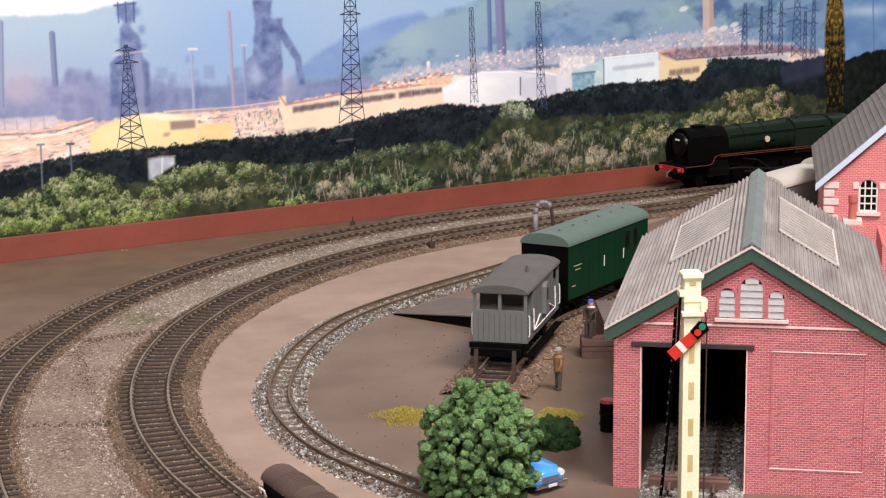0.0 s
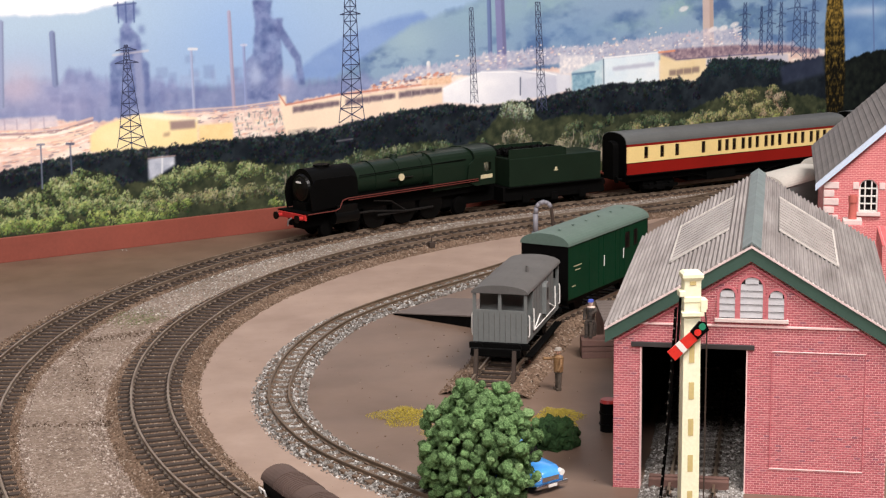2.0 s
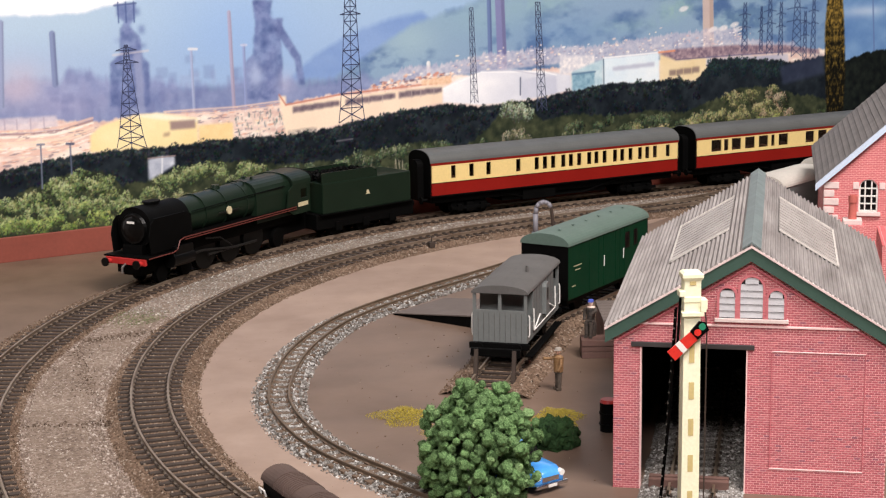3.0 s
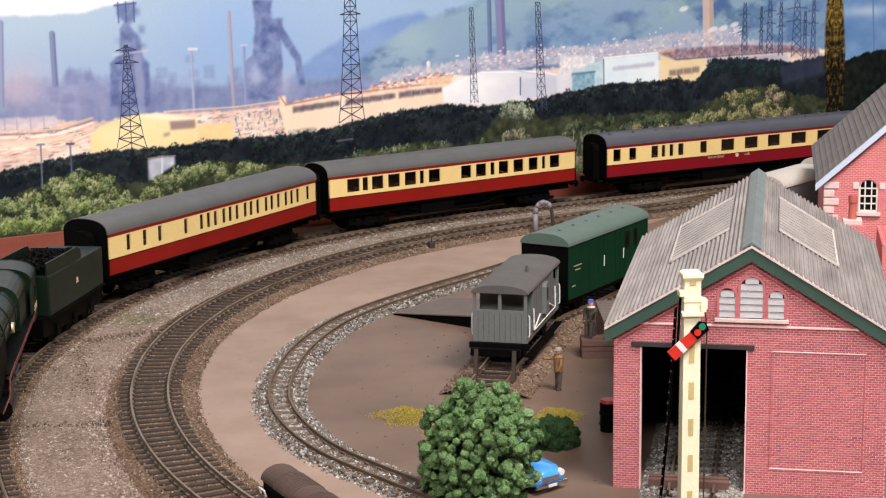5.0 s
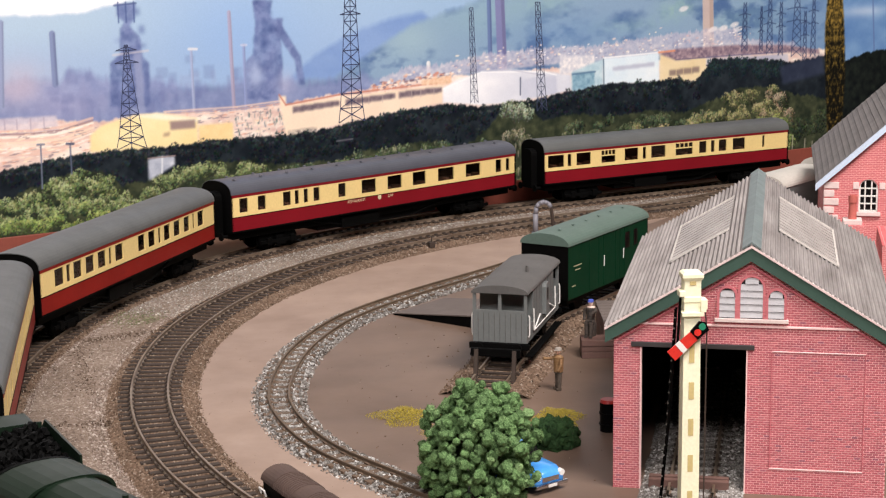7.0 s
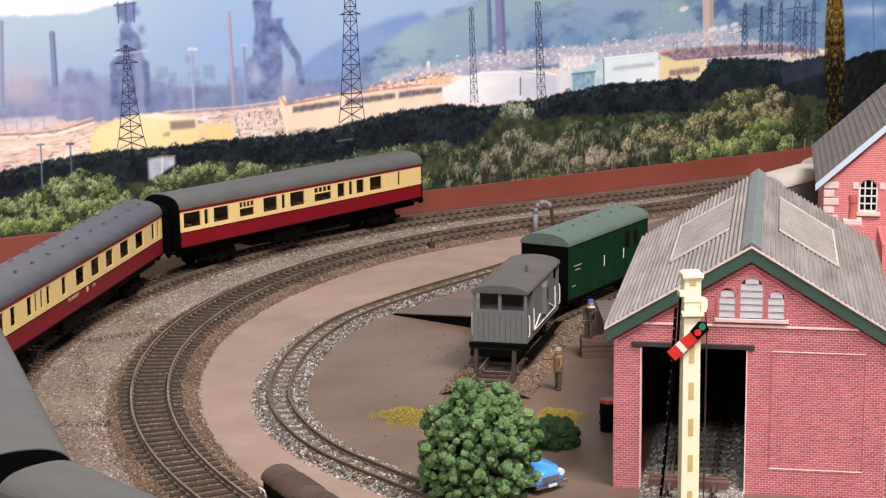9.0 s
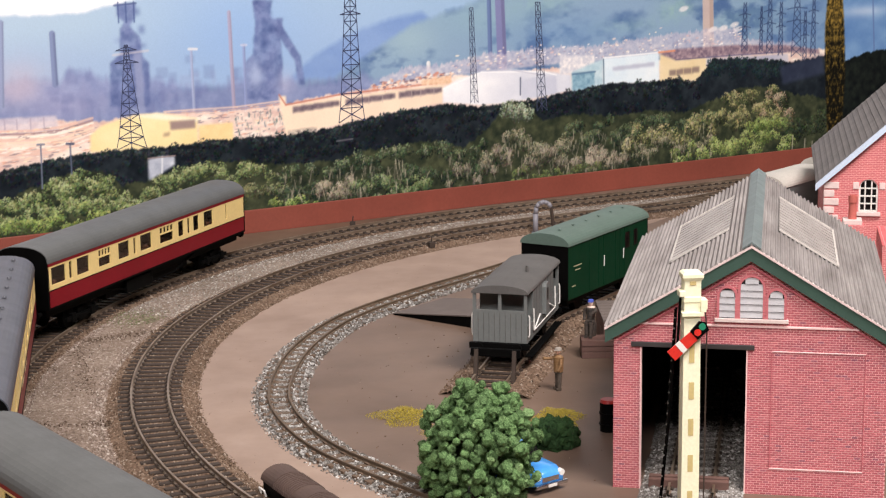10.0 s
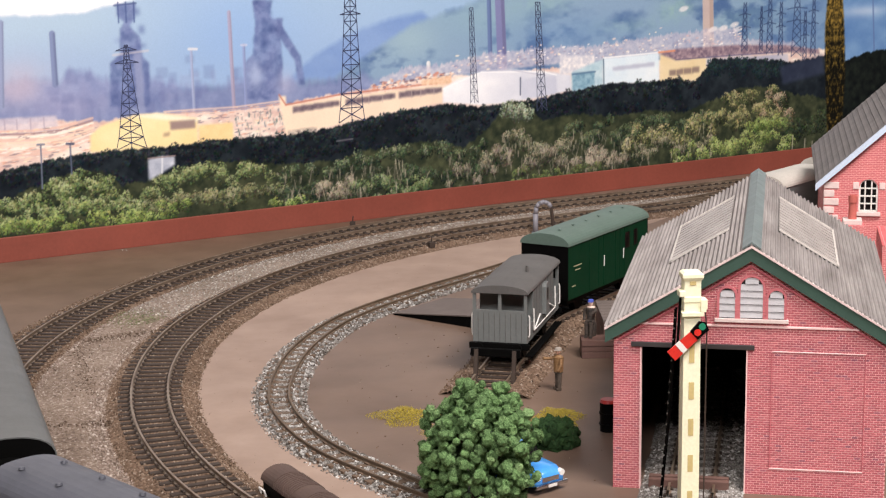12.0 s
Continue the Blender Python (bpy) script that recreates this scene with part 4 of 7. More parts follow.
# the join of two prints: gold foliage, its two halves mirrored, then the next print with its dark trees
corner = pic.shape([(780.3, 161.3), (889.1, 157.9), (900.3, -33.6), (788.3, -23.0)], 0.8)
pic.lay(corner, pic.tones(np.clip(soft1 * 0.6 + soft2 * 0.5, 0, 1), (66, 106, 168), (130, 166, 206)))
pic.lay(corner * 0.5 * pic.spot(809.7, 135.2, 30, 5), (228, 236, 246))
pic.line([(820.0, 144.9), (823.7, 98.8)], 2.0, (98, 120, 168), 0.7)
pic.lay(corner * pic.under([(776.6, 84.0), (790.4, 92.4), (811.5, 97.4), (839.0, 99.0), (892.6, 97.3)], 1.6, 1.4, 5), pic.tones(soft3, (14, 18, 20), (32, 38, 34)))
pic.lay(corner * pic.under([(779.0, 28.7), (792.9, 34.8), (814.5, 35.3), (896.5, 30.3)], 1.6, 1.4, 5), pic.tones(soft3, (120, 96, 36), (170, 146, 62)))
m = pic.shape([(764.3, 161.8), (780.3, 161.3), (784.6, 126.1), (787.8, 85.4), (786.2, 26.1), (767.8, 25.4), (762.5, 86.9), (761.1, 122.1)], 0.6)
c = 774.7
fold = np.array([[0.5 + 0.5 * noise.noise((abs(a - c) * 0.33, b * 0.2, 2.0)) + 0.35 * noise.noise((abs(a - c) * 0.9, b * 0.55, 5.0)) for a in pic.u[np.abs(pic.u - c) < 24]] for b in pic.v])
full = np.zeros(pic.U.shape)
full[:, np.abs(pic.u - c) < 24] = fold
up = np.clip((pic.V - 81.1) / 55, 0, 1)
pic.lay(m, pic.tones(np.clip((full - 0.35) * 1.5 + 0.55 * (up - 0.25), 0, 1), (20, 19, 14), (150, 122, 58)))
printed = pic.object("printed_picture", ink_mat(), INK)
printed.parent = backdrop
tagged(printed, "faded colour print of a steelworks, hills and bushes")
layer[0] -= 0.5
PYLON_INK = print_mat('pylon_ink', (0.028, 0.036, 0.081), (0.069, 0.081, 0.155), 6)
pylon(100, 68.4, 140.6, 22.6, 2.5, PYLON_INK, 2, 0.50, -1.0)
pylon(276, 74.3, 170.7, 22.3, 8.7, PYLON_INK, 2, 0.60, 0.6)
pylon(386, 81.2, 154.9, 7.4, 3.7, PYLON_INK, 0, 0.40, -2.3)
pylon(451, 70.4, 156.8, 10.0, 4.5, PYLON_INK, 0, 0.50, -4.2)
# ---------------------------------------------------------------- the train: x forward, y to its left, z up from the rail top
def arch(half, z0, rise, n=14, power=2.4):
    """The outline of a coach roof, from its left gutter to the right one."""
    out = []
    for k in range(n + 1):
        a = math.pi * k / n
        c, s = math.cos(a), math.sin(a)
        out.append((half * math.copysign(abs(c) ** (2 / power), c), z0 + rise * s ** (2 / power)))
    return out


def wheelset(t, x, r, mat=BLACK, name="wheel"):
    bm = bmesh.new()
    for y in (-8.2, 8.2):
        cyl(bm, (0, y - 1.1, 0), (0, y + 1.1, 0), r, seg=20)
        cyl(bm, (0, y - math.copysign(1.6, y) - 0.4, 0), (0, y - math.copysign(1.6, y) + 0.4, 0), r + 0.7, seg=20)
    cyl(bm, (0, -9, 0), (0, 9, 0), 1.0, seg=8)
    return part(name, bm, mat, t, m=at(x, 0, r))


def bogie(t, x):
    bm = bmesh.new()
    for y in (-12.2, 11.2):
        box(bm, -17, 17, y, y + 1.4, 4.2, 6.6, 0.3)
        for a in (-10, 10):
            box(bm, a - 2, a + 2, y - 0.6, y + 2, 3.2, 8.2, 0.4)
        box(bm, -4, 4, y - 0.3, y + 1.7, 2.6, 6, 0.4)
    box(bm, -3, 3, -11, 11, 5, 9)
    b = part("bogie", bm, BLACK, t, m=at(x, 0, 0))
    for a in (-10, 10):
        wheelset(b, a, 6.0)
    return b


def coach(label, length, windows, red, roofing, vents, short=(), lettering=0):
    """A passenger coach; windows are pairs of fractions of its length from the front end."""
    t = thing("passenger_coach", label, "coach", group="coaches of the train")
    h, w = length / 2, 15.8
    z0, zr, zw0, zw1, zc, zg = 16.0, 26.3, 29.0, 38.4, 39.4, 41.2
    bm = bmesh.new()
    box(bm, -h, h, -w + 0.6, w - 0.6, z0, z0 + 1.2)
    part("floor", bm, BLACK, t)
    bm = bmesh.new()
    # underframe widened, plus a lower black box added as shade between the bogies
    box(bm, -h + 3, h - 3, -11.5, 11.5, 10.5, 15.6, 0.8)
    box(bm, -h * 0.42, h * 0.42, -9, 9, 6.5, 10.6, 0.6)
    part("underframe", bm, BLACK, t)
    for x0, x1, y0, y1 in ((-h * 0.25, -h * 0.05, -13.4, -9), (h * 0.02, h * 0.28, 9, 13.4)):
        bm = bmesh.new()
        box(bm, x0, x1, y0, y1, 6.5, 14, 0.5)
        part("battery_box", bm, BLACK, t)
    for y in (-12.6, 12.0):
        bm = bmesh.new()
        tube(bm, [(-h * 0.5, y, 15), (-h * 0.22, y, 7.5), (h * 0.22, y, 7.5), (h * 0.5, y, 15)], 0.5, 6)
        part("truss_rod", bm, BLACK, t)
    for sg, nm in ((1, "side"), (-1, "side")):
        y0, y1 = (w - 1.0, w) if sg > 0 else (-w, -w + 1.0)
        bm = bmesh.new()
        box(bm, -h, h, y0, y1, z0, zr, 0.12)
        p = part("lower_panel", bm, red, t, "crimson lower panel")
        bm = bmesh.new()
        box(bm, -h, h, y0, y1, zr + 0.004, zw0)
        box(bm, -h, h, y0, y1, zw1, zc)
        edge = [h] + [h - f * length for pair in windows for f in pair] + [-h]
        for a, b in zip(edge[0::2], edge[1::2]):
            box(bm, b, a, y0, y1, zw0 - 0.01, zw1 + 0.01)
        for a, b in short:
            box(bm, h - b * length, h - a * length, y0, y1, zw0 + 5.2, zw0 + 6.0)
            for k in range(1, 4):
                x = h - (a + (b - a) * k / 4) * length
                box(bm, x - 0.3, x + 0.3, y0, y1, zw0 + 5.8, zw1 + 0.01)
        part("upper_panel", bm, CREAM, t, "cream upper panel with window openings")
        bm = bmesh.new()
        box(bm, -h, h, *((w - 1, w + 0.25) if sg > 0 else (-w - 0.25, -w + 1)), zc + 0.004, zg, 0.15)
        part("cornice", bm, red, t)
        bm = bmesh.new()
        ye = sg * (w + 0.06)
        box(bm, -h, h, ye - 0.1, ye + 0.1, zr - 0.25, zr + 0.2)
        box(bm, -h, h, ye - 0.1, ye + 0.1, z0, z0 + 1.1)
        part("lining", bm, BLACK, t, "thin black lining at waist and foot")
        bm = bmesh.new()
        yy = sg * (w - 0.75)
        box(bm, -h + 1, h - 1, yy - 0.1, yy + 0.1, zw0 - 0.6, zw1 + 0.6)
        part("glazing", bm, GLASS, t).visible_shadow = False
    # seats and partitions seen through the windows
    bm = bmesh.new()
    k = -h + 9
    while k < h - 8:
        box(bm, k, k + 3, -12.5, -2, 17, 30, 0.4)
        box(bm, k, k + 3, 3, 12.5, 17, 30, 0.4)
        k += 11.5
    box(bm, -h + 2, h - 2, -1.6, -1.0, 17, 40)
    part("seats", bm, SEAT, t, "brown seats and corridor partition")
    # ends with the corridor connection
    for sx in (-1, 1):
        bm = bmesh.new()
        prism_x(bm, [(w, z0), (w, zg)] + arch(w, zg, 8.2) + [(-w, z0)], sx * h - 0.8, sx * h + 0.8)
        end = part("end_panel", fix(bm), BLACK, t, "black end")
        bm = bmesh.new()
        x0, x1 = sorted((sx * (h + 0.8), sx * (h + 6)))
        prism_x(bm, [(6.5, 13), (6.5, 38)] + arch(6.5, 38, 5, 8) + [(-6.5, 13)], x0, x1)
        part("corridor_bellows", fix(bm), BLACK, t)
        for y in (-10, 10):
            bm = bmesh.new()
            cyl(bm, (sx * h, y, 13.5), (sx * (h + 5), y, 13.5), 1.1, seg=10)
            cyl(bm, (sx * (h + 5), y, 13.5), (sx * (h + 5.8), y, 13.5), 2.6, seg=12)
            part("buffer", bm, BLACK, t)
    bm = bmesh.new()
    prof = arch(w + 0.5, zg + 0.02, 8.6, 18)
    loft(bm, [[(x, y, z) for y, z in prof] for x in [-h - 0.6 + (2 * h + 1.2) * k / 8 for k in range(9)]], True, True)
    roof = part("roof", fix(bm), roofing, t, smooth=False)
    if vents:
        for k in range(vents):
            x = -h + length * (k + 0.5) / vents
            for y, z in ((6.5, zg + 7.75), (-6.5, zg + 7.75)):
                bm = bmesh.new()
                cyl(bm, (0, 0, -0.6), (0, 0, 0.9), 0.55, seg=8)
                cyl(bm, (0, 0, 0.7), (0, 0, 1.5), 1.2, 0.9, seg=10)
                part("roof_vent", bm, roofing, roof, m=at(x + (2 if y > 0 else -2), y, z))
    if lettering:
        for word, a in (("RESTAURANT", 0.372), ("CAR", 0.513)):
            font = bpy.data.curves.new("lettering", "FONT")
            font.body, font.size, font.extrude = word, 2.7 * MM, 0.03 * MM
            font.materials.append(BRASS)
            ob = new("lettering", font)
            ob.parent = t
            ob.matrix_basis = at(h - a * length, w + 0.06, 23.7, 90, 0, 180)
            tagged(ob, "gilt lettering " + word)
        bm = bmesh.new()
        cyl(bm, (h - 0.483 * length, w - 0.1, 24.6), (h - 0.483 * length, w + 0.15, 24.6), 1.7, seg=16)
        part("crest", bm, BRASS, t, "round gilt crest")
    for x in (-h * 0.68, h * 0.68):
        bogie(t, x)
    return t


W1 = [(f, f + 0.0172) for f in (0.076, 0.145, 0.21, 0.326, 0.399, 0.432, 0.465, 0.506, 0.537, 0.571, 0.612, 0.642, 0.676, 0.72, 0.75, 0.785, 0.826, 0.857, 0.89, 0.946)]
W2 = [(0.069, 0.115), (0.127, 0.147), (0.162, 0.205), (0.224, 0.269), (0.288, 0.332), (0.347, 0.363), (0.382, 0.427), (0.512, 0.553), (0.573, 0.615), (0.633, 0.65), (0.668, 0.708), (0.73, 0.772), (0.795, 0.834), (0.853, 0.867), (0.887, 0.929)]
W3 = [(0.023, 0.049), (0.08, 0.105), (0.16, 0.185), (0.198, 0.211), (0.227, 0.241), (0.259, 0.279), (0.342, 0.367), (0.422, 0.472), (0.513, 0.564), (0.604, 0.652), (0.698, 0.758), (0.804, 0.861), (0.922, 0.945), (0.963, 0.978)]
W4 = [(0.013, 0.074), (0.088, 0.102), (0.122, 0.177), (0.219, 0.274), (0.311, 0.365), (0.384, 0.397), (0.418, 0.476), (0.518, 0.589), (0.616, 0.647), (0.666, 0.681), (0.699, 0.732), (0.759, 0.812), (0.887, 0.897)]
coach_1 = coach("crimson and cream brake coach with grey roof", 228, W1, CRIMSON_A, ROOF_GREY, 0)
coach_2 = coach("crimson and cream compartment coach with grey roof", 225, W2, CRIMSON_A, ROOF_GREY, 0)
coach_3 = coach("crimson and cream restaurant car with ventilators on a slate roof", 268, W3, CRIMSON_B, ROOF_BLUE, 12, lettering=1)
coach_4 = coach("crimson and cream saloon coach with plain grey roof", 241, W4, CRIMSON_B, ROOF_GREY, 0, short=((0.219, 0.274), (0.518, 0.589)))


DULL_STEEL = paint("oily_steel", (0.025, 0.023, 0.022), 0.4, 0.2, metal=0.5)


def locomotive():
    t = thing("steam_locomotive", "dark green express steam locomotive with black smokebox", "locomotive")
    bm = bmesh.new()
    cyl(bm, (-45, 0, 33.5), (-135, 0, 34.5), 11.2, 12.6, seg=72)
    part("boiler", bm, LOCO_GREEN, t, "green boiler cladding", smooth=False)
    for x in (-66, -88, -110):
        bm = bmesh.new()
        cyl(bm, (x - 0.6, 0, 34), (x + 0.6, 0, 34), 12.1 + (-x - 66) * 0.012, seg=32)
        part("boiler_band", bm, LOCO_GREEN, t)
    bm = bmesh.new()
    prism_x(bm, [(13.4, 20), (13.4, 36)] + arch(13.4, 36, 11, 12, 2.6) + [(-13.4, 20)], -158, -118)
    part("firebox", fix(bm), LOCO_GREEN, t)
    bm = bmesh.new()
    cyl(bm, (-9, 0, 33.5), (-48, 0, 33.5), 12.6, seg=72)
    part("smokebox", bm, BLACK, t)
    bm = bmesh.new()
    cyl(bm, (-7.2, 0, 33.2), (-9.2, 0, 33.2), 8.6, 9.6, seg=28)
    ball(bm, (-8, 0, 33.2), 8.4, 0.25)
    box(bm, -6.4, -5.8, -2.8, 2.8, 36.5, 38.2)
    part("smokebox_door", bm, BLACK_GLOSS, t)
    bm = bmesh.new()
    box(bm, -5.7, -5.4, -2.6, 2.6, 36.7, 38.0)
    part("plate", bm, WHITE, t, "white plate on the smokebox door")
    for sg in (1, -1):
        bm = bmesh.new()
        y = sg * 13.9
        prism(bm, [(-6, 19), (-4.5, 30), (-6.5, 37), (-10, 40), (-40, 40), (-46, 38), (-47, 26), (-44, 25.3), (-36, 25.3), (-30, 20)], y - 0.4, y + 0.4)
        part("smoke_deflector", fix(bm), BLACK, t)
    bm = bmesh.new()
    cyl(bm, (-26, 0, 44), (-26, 0, 46.6), 4.4, 3.9, seg=20)
    cyl(bm, (-26, 0, 46.6), (-26, 0, 47.6), 4.5, seg=20)
    bmesh.ops.scale(bm, vec=(1.5, 1, 1), space=Matrix.Translation((26, 0, 0)), verts=bm.verts)
    part("chimney", bm, BLACK, t)
    bm = bmesh.new()
    cyl(bm, (-92, 0, 45), (-92, 0, 48), 3.2, 2.6, seg=16)
    part("dome", bm, LOCO_GREEN, t)
    for y in (-3, 3):
        bm = bmesh.new()
        cyl(bm, (-128, y, 45), (-128, y, 48.4), 1.0, seg=10)
        part("safety_valve", bm, LOCO_GREEN, t)
    for y in (-6, 0, 6):
        bm = bmesh.new()
        cyl(bm, (-115, y, 45.2), (-115, y, 47.2), 0.8, 0.6, seg=8)
        part("washout_plug", bm, LOCO_GREEN, t)
    # running plate, with its drop at the front, and the lined edge
    bm = bmesh.new()
    box(bm, -160, -36, -16.6, 16.6, 24.2, 25.2, 0.2)
    box(bm, -4, 0, -16.6, 16.6, 17.4, 18.4)
    box(bm, -26, -4, -16.6, 16.6, 17.6, 18.4, 0.2)
    part("running_plate", bm, BLACK, t)
    for sg in (1, -1):
        bm = bmesh.new()
        y0, y1 = sorted((sg * 16.62, sg * 16.9))
        box(bm, -160, -36, y0, y1, 24.9, 25.5)
        box(bm, -160, -36, y0, y1, 23.6, 24.1)
        box(bm, -6, 0, y0, y1, 17.6, 18.2)
        tube(bm, [(-36, sg * 16.75, 25.2), (-31, sg * 16.75, 24.2), (-28, sg * 16.75, 19), (-24, sg * 16.75, 17.9), (-4, sg * 16.75, 17.9)], 0.35, 6)
        part("lining", bm, LINE_RED, t, "thin red lining along the running plate")
    bm = bmesh.new()
    box(bm, -1, 1, -14.6, 14.6, 13.6, 17.4, 0.3)
    part("buffer_beam", bm, BUFFER_RED, t)
    for y in (-11.5, 11.5):
        bm = bmesh.new()
        cyl(bm, (1, y, 15), (5, y, 15), 1.5, 1.2, seg=12)
        buffer = part("buffer", bm, BUFFER_RED, t)
        bm = bmesh.new()
        cyl(bm, (5, y, 15), (6, y, 15), 2.6, seg=14)
        part("buffer_head", bm, BLACK_GLOSS, buffer)
    bm = bmesh.new()
    tube(bm, [(1, 0, 14), (4, 0, 12.5), (4.4, 0, 9)], 0.6, 6)
    part("coupling_hook", bm, STEEL, t)
    bm = bmesh.new()
    box(bm, -186, -6, -7, 7, 6, 24)
    box(bm, -172, -30, -10.2, 10.2, 15, 24.1)
    box(bm, -26, -3, -9, 9, 8, 17.3)
    part("frame", bm, BLACK, t)
    for sg in (1, -1):
        bm = bmesh.new()
        cyl(bm, (-24, sg * 13.2, 13), (-45, sg * 13.2, 13), 4.8, seg=18)
        box(bm, -44, -26, sg * 13.2 - 3.6, sg * 13.2 + 3.6, 14, 21, 0.6)
        part("cylinder", bm, BLACK_GLOSS, t)
        bm = bmesh.new()
        tube(bm, [(-66, sg * 11.6, 9.2), (-93, sg * 11.6, 9.2), (-119, sg * 11.6, 9.2)], 0.8, 6)
        tube(bm, [(-45, sg * 12.6, 13), (-60, sg * 12.6, 13), (-93, sg * 12.6, 9.4)], 0.7, 6)
        tube(bm, [(-62, sg * 12.8, 20), (-78, sg * 12.8, 18), (-93, sg * 12.6, 9.4)], 0.5, 6)
        part("connecting_rod", bm, DULL_STEEL, t)
    for x in (-66, -93, -119):
        wheelset(t, x, 11.2, BLACK_GLOSS, "driving_wheel")
    for x in (-22, -46):
        wheelset(t, x, 5.6, BLACK, "bogie_wheel")
    wheelset(t, -148, 6.4, BLACK, "trailing_wheel")
    # cab with roof, windows and number panel
    bm = bmesh.new()
    for y in (-15.9, 15.1):
        box(bm, -178, -158, y, y + 0.8, 20, 30)
        box(bm, -178, -158, y, y + 0.8, 36, 40)
        box(bm, -178, -174, y, y + 0.8, 29.9, 36.1)
        box(bm, -166.5, -158, y, y + 0.8, 29.9, 36.1)
        prism(bm, [(-158.02, 20), (-158.02, 40), (-152, 36), (-150, 26), (-150, 24)], y, y + 0.8)
    prism_x(bm, [(15.4, 20), (15.4, 40)] + arch(15.4, 40, 7, 10) + [(-15.4, 20)], -159, -158)
    part("cab", fix(bm), LOCO_GREEN, t)
    bm = bmesh.new()
    prof = arch(15.9, 40, 7.4, 14)
    prof = prof + [(y * 0.95, z - 0.8) for y, z in prof[::-1]]
    loft(bm, [[(x, y, z) for y, z in prof] for x in (-180, -157)], True, True)
    part("cab_roof", fix(bm), LOCO_GREEN, t)
    bm = bmesh.new()
    loft(bm, [[(x, y * 1.01, z + 0.1) for y, z in prof] for x in (-181.5, -179.5)], True, True)
    part("roof_edge", fix(bm), BLACK, t)
    for sg in (1, -1):
        bm = bmesh.new()
        y0, y1 = sorted((sg * 15.92, sg * 16.1))
        box(bm, -175, -163, y0, y1, 24.6, 27.4)
        part("number_plate", bm, BRASS, t, "cream number shown as a plain bar")
        bm = bmesh.new()
        cyl(bm, (-88, sg * 12.6, 33.5), (-88, sg * 13.6, 33.5), 2.5, seg=20)
        part("name_badge", bm, BRASS, t, "round pale badge")
        bm = bmesh.new()
        box(bm, -99, -91, sg * 13 - 0.3, sg * 13 + 0.3, 32.9, 33.5)
        box(bm, -85, -77, sg * 13 - 0.3, sg * 13 + 0.3, 32.9, 33.5)
        part("name_plate", bm, DULL_STEEL, t)
        bm = bmesh.new()
        tube(bm, [(-50, sg * 12.3, 38.4), (-100, sg * 12.7, 39.2), (-150, sg * 13.9, 40.0)], 0.35, 6)
        part("handrail", bm, BLACK, t)
    return t


def tender():
    t = thing("tender", "dark green six wheeled locomotive tender with coal", "tender")
    bm = bmesh.new()
    box(bm, -42, 42, -15.4, 15.4, 17, 38.5, 0.8)
    part("tank", bm, LOCO_GREEN, t)
    for y in (-14.6, 13.8):
        bm = bmesh.new()
        prism(bm, [(-10, 38), (-10, 41), (-5, 45.5), (42, 45.5), (42, 38)], y, y + 0.8)
        part("coal_rail", fix(bm), LOCO_GREEN, t)
    bm = bmesh.new()
    box(bm, -10.4, -9.6, -14, 14, 38, 43.5)
    part("coal_bulkhead", bm, LOCO_GREEN, t)
    spots = [(random.uniform(-8, 40), random.uniform(-12, 12), 40 + random.uniform(0, 3.5)) for _ in range(500)]
    coal = chips("coal", "", BLACK, spots, 1.7)
    coal.parent = t
    for key in ("label", "category", "kind"):
        if key in coal:
            del coal[key]
    bm = bmesh.new()
    box(bm, -47, 46, -12.6, 12.6, 6, 16.8, 0.5)
    for x in (-26, 0, 26):
        for y in (-13.6, 13.0):
            box(bm, x - 3, x + 3, y, y + 0.8, 4, 10, 0.3)
    box(bm, -44, 44, -16, 16, 16.2, 17, 0.2)
    part("frame", bm, BLACK, t)
    for x in (-26, 0, 26):
        wheelset(t, x, 6.6)
    bm = bmesh.new()
    for sg in (1, -1):
        cyl(bm, (0, sg * 15.3, 28.5), (0, sg * 15.6, 28.5), 1.2, seg=14)
        box(bm, -1.7, 1.7, sg * 15.45 - 0.15, sg * 15.45 + 0.15, 26.7, 27.5)
    part("emblem", bm, BRASS, t, "pale emblem")
    for y in (-10, 10):
        bm = bmesh.new()
        cyl(bm, (-44, y, 13.5), (-47, y, 13.5), 1.2, seg=10)
        cyl(bm, (-47, y, 13.5), (-48, y, 13.5), 2.8, seg=12)
        part("buffer", bm, BLACK, t)
    return t


engine = locomotive()
engine.scale = (1.0, 1.04, 1.04)
coal_tender = tender()
# ---------------------------------------------------------------- engine shed: x along its front, y to its back, z up
def brick_mat(name, piece):
    k = Mat(name, 0.75, 0, 0.3)
    pick = k.random_piece() if piece else k.random_island()
    c = k.ramp(pick, [(0.0, (0.36, 0.088, 0.105)), (0.3, (0.45, 0.104, 0.126)), (0.6, (0.51, 0.128, 0.148)), (0.93, (0.56, 0.165, 0.182)), (1.0, (0.22, 0.075, 0.12))])
    stain = k.ramp(k.noise(16, 4), [(0.52, (0, 0, 0)), (0.72, (1, 1, 1))])
    c = k.mix(stain, c, k.mix(0.45, c, (0.17, 0.05, 0.10)))
    k.color(k.mix(0.2, c, k.ramp(k.noise(0.5, 2), [(0.3, (0.36, 0.09, 0.105)), (0.7, (0.62, 0.22, 0.235))])))
    k.bump(k.noise(0.4, 2), 0.05, 0.5)
    return k.m


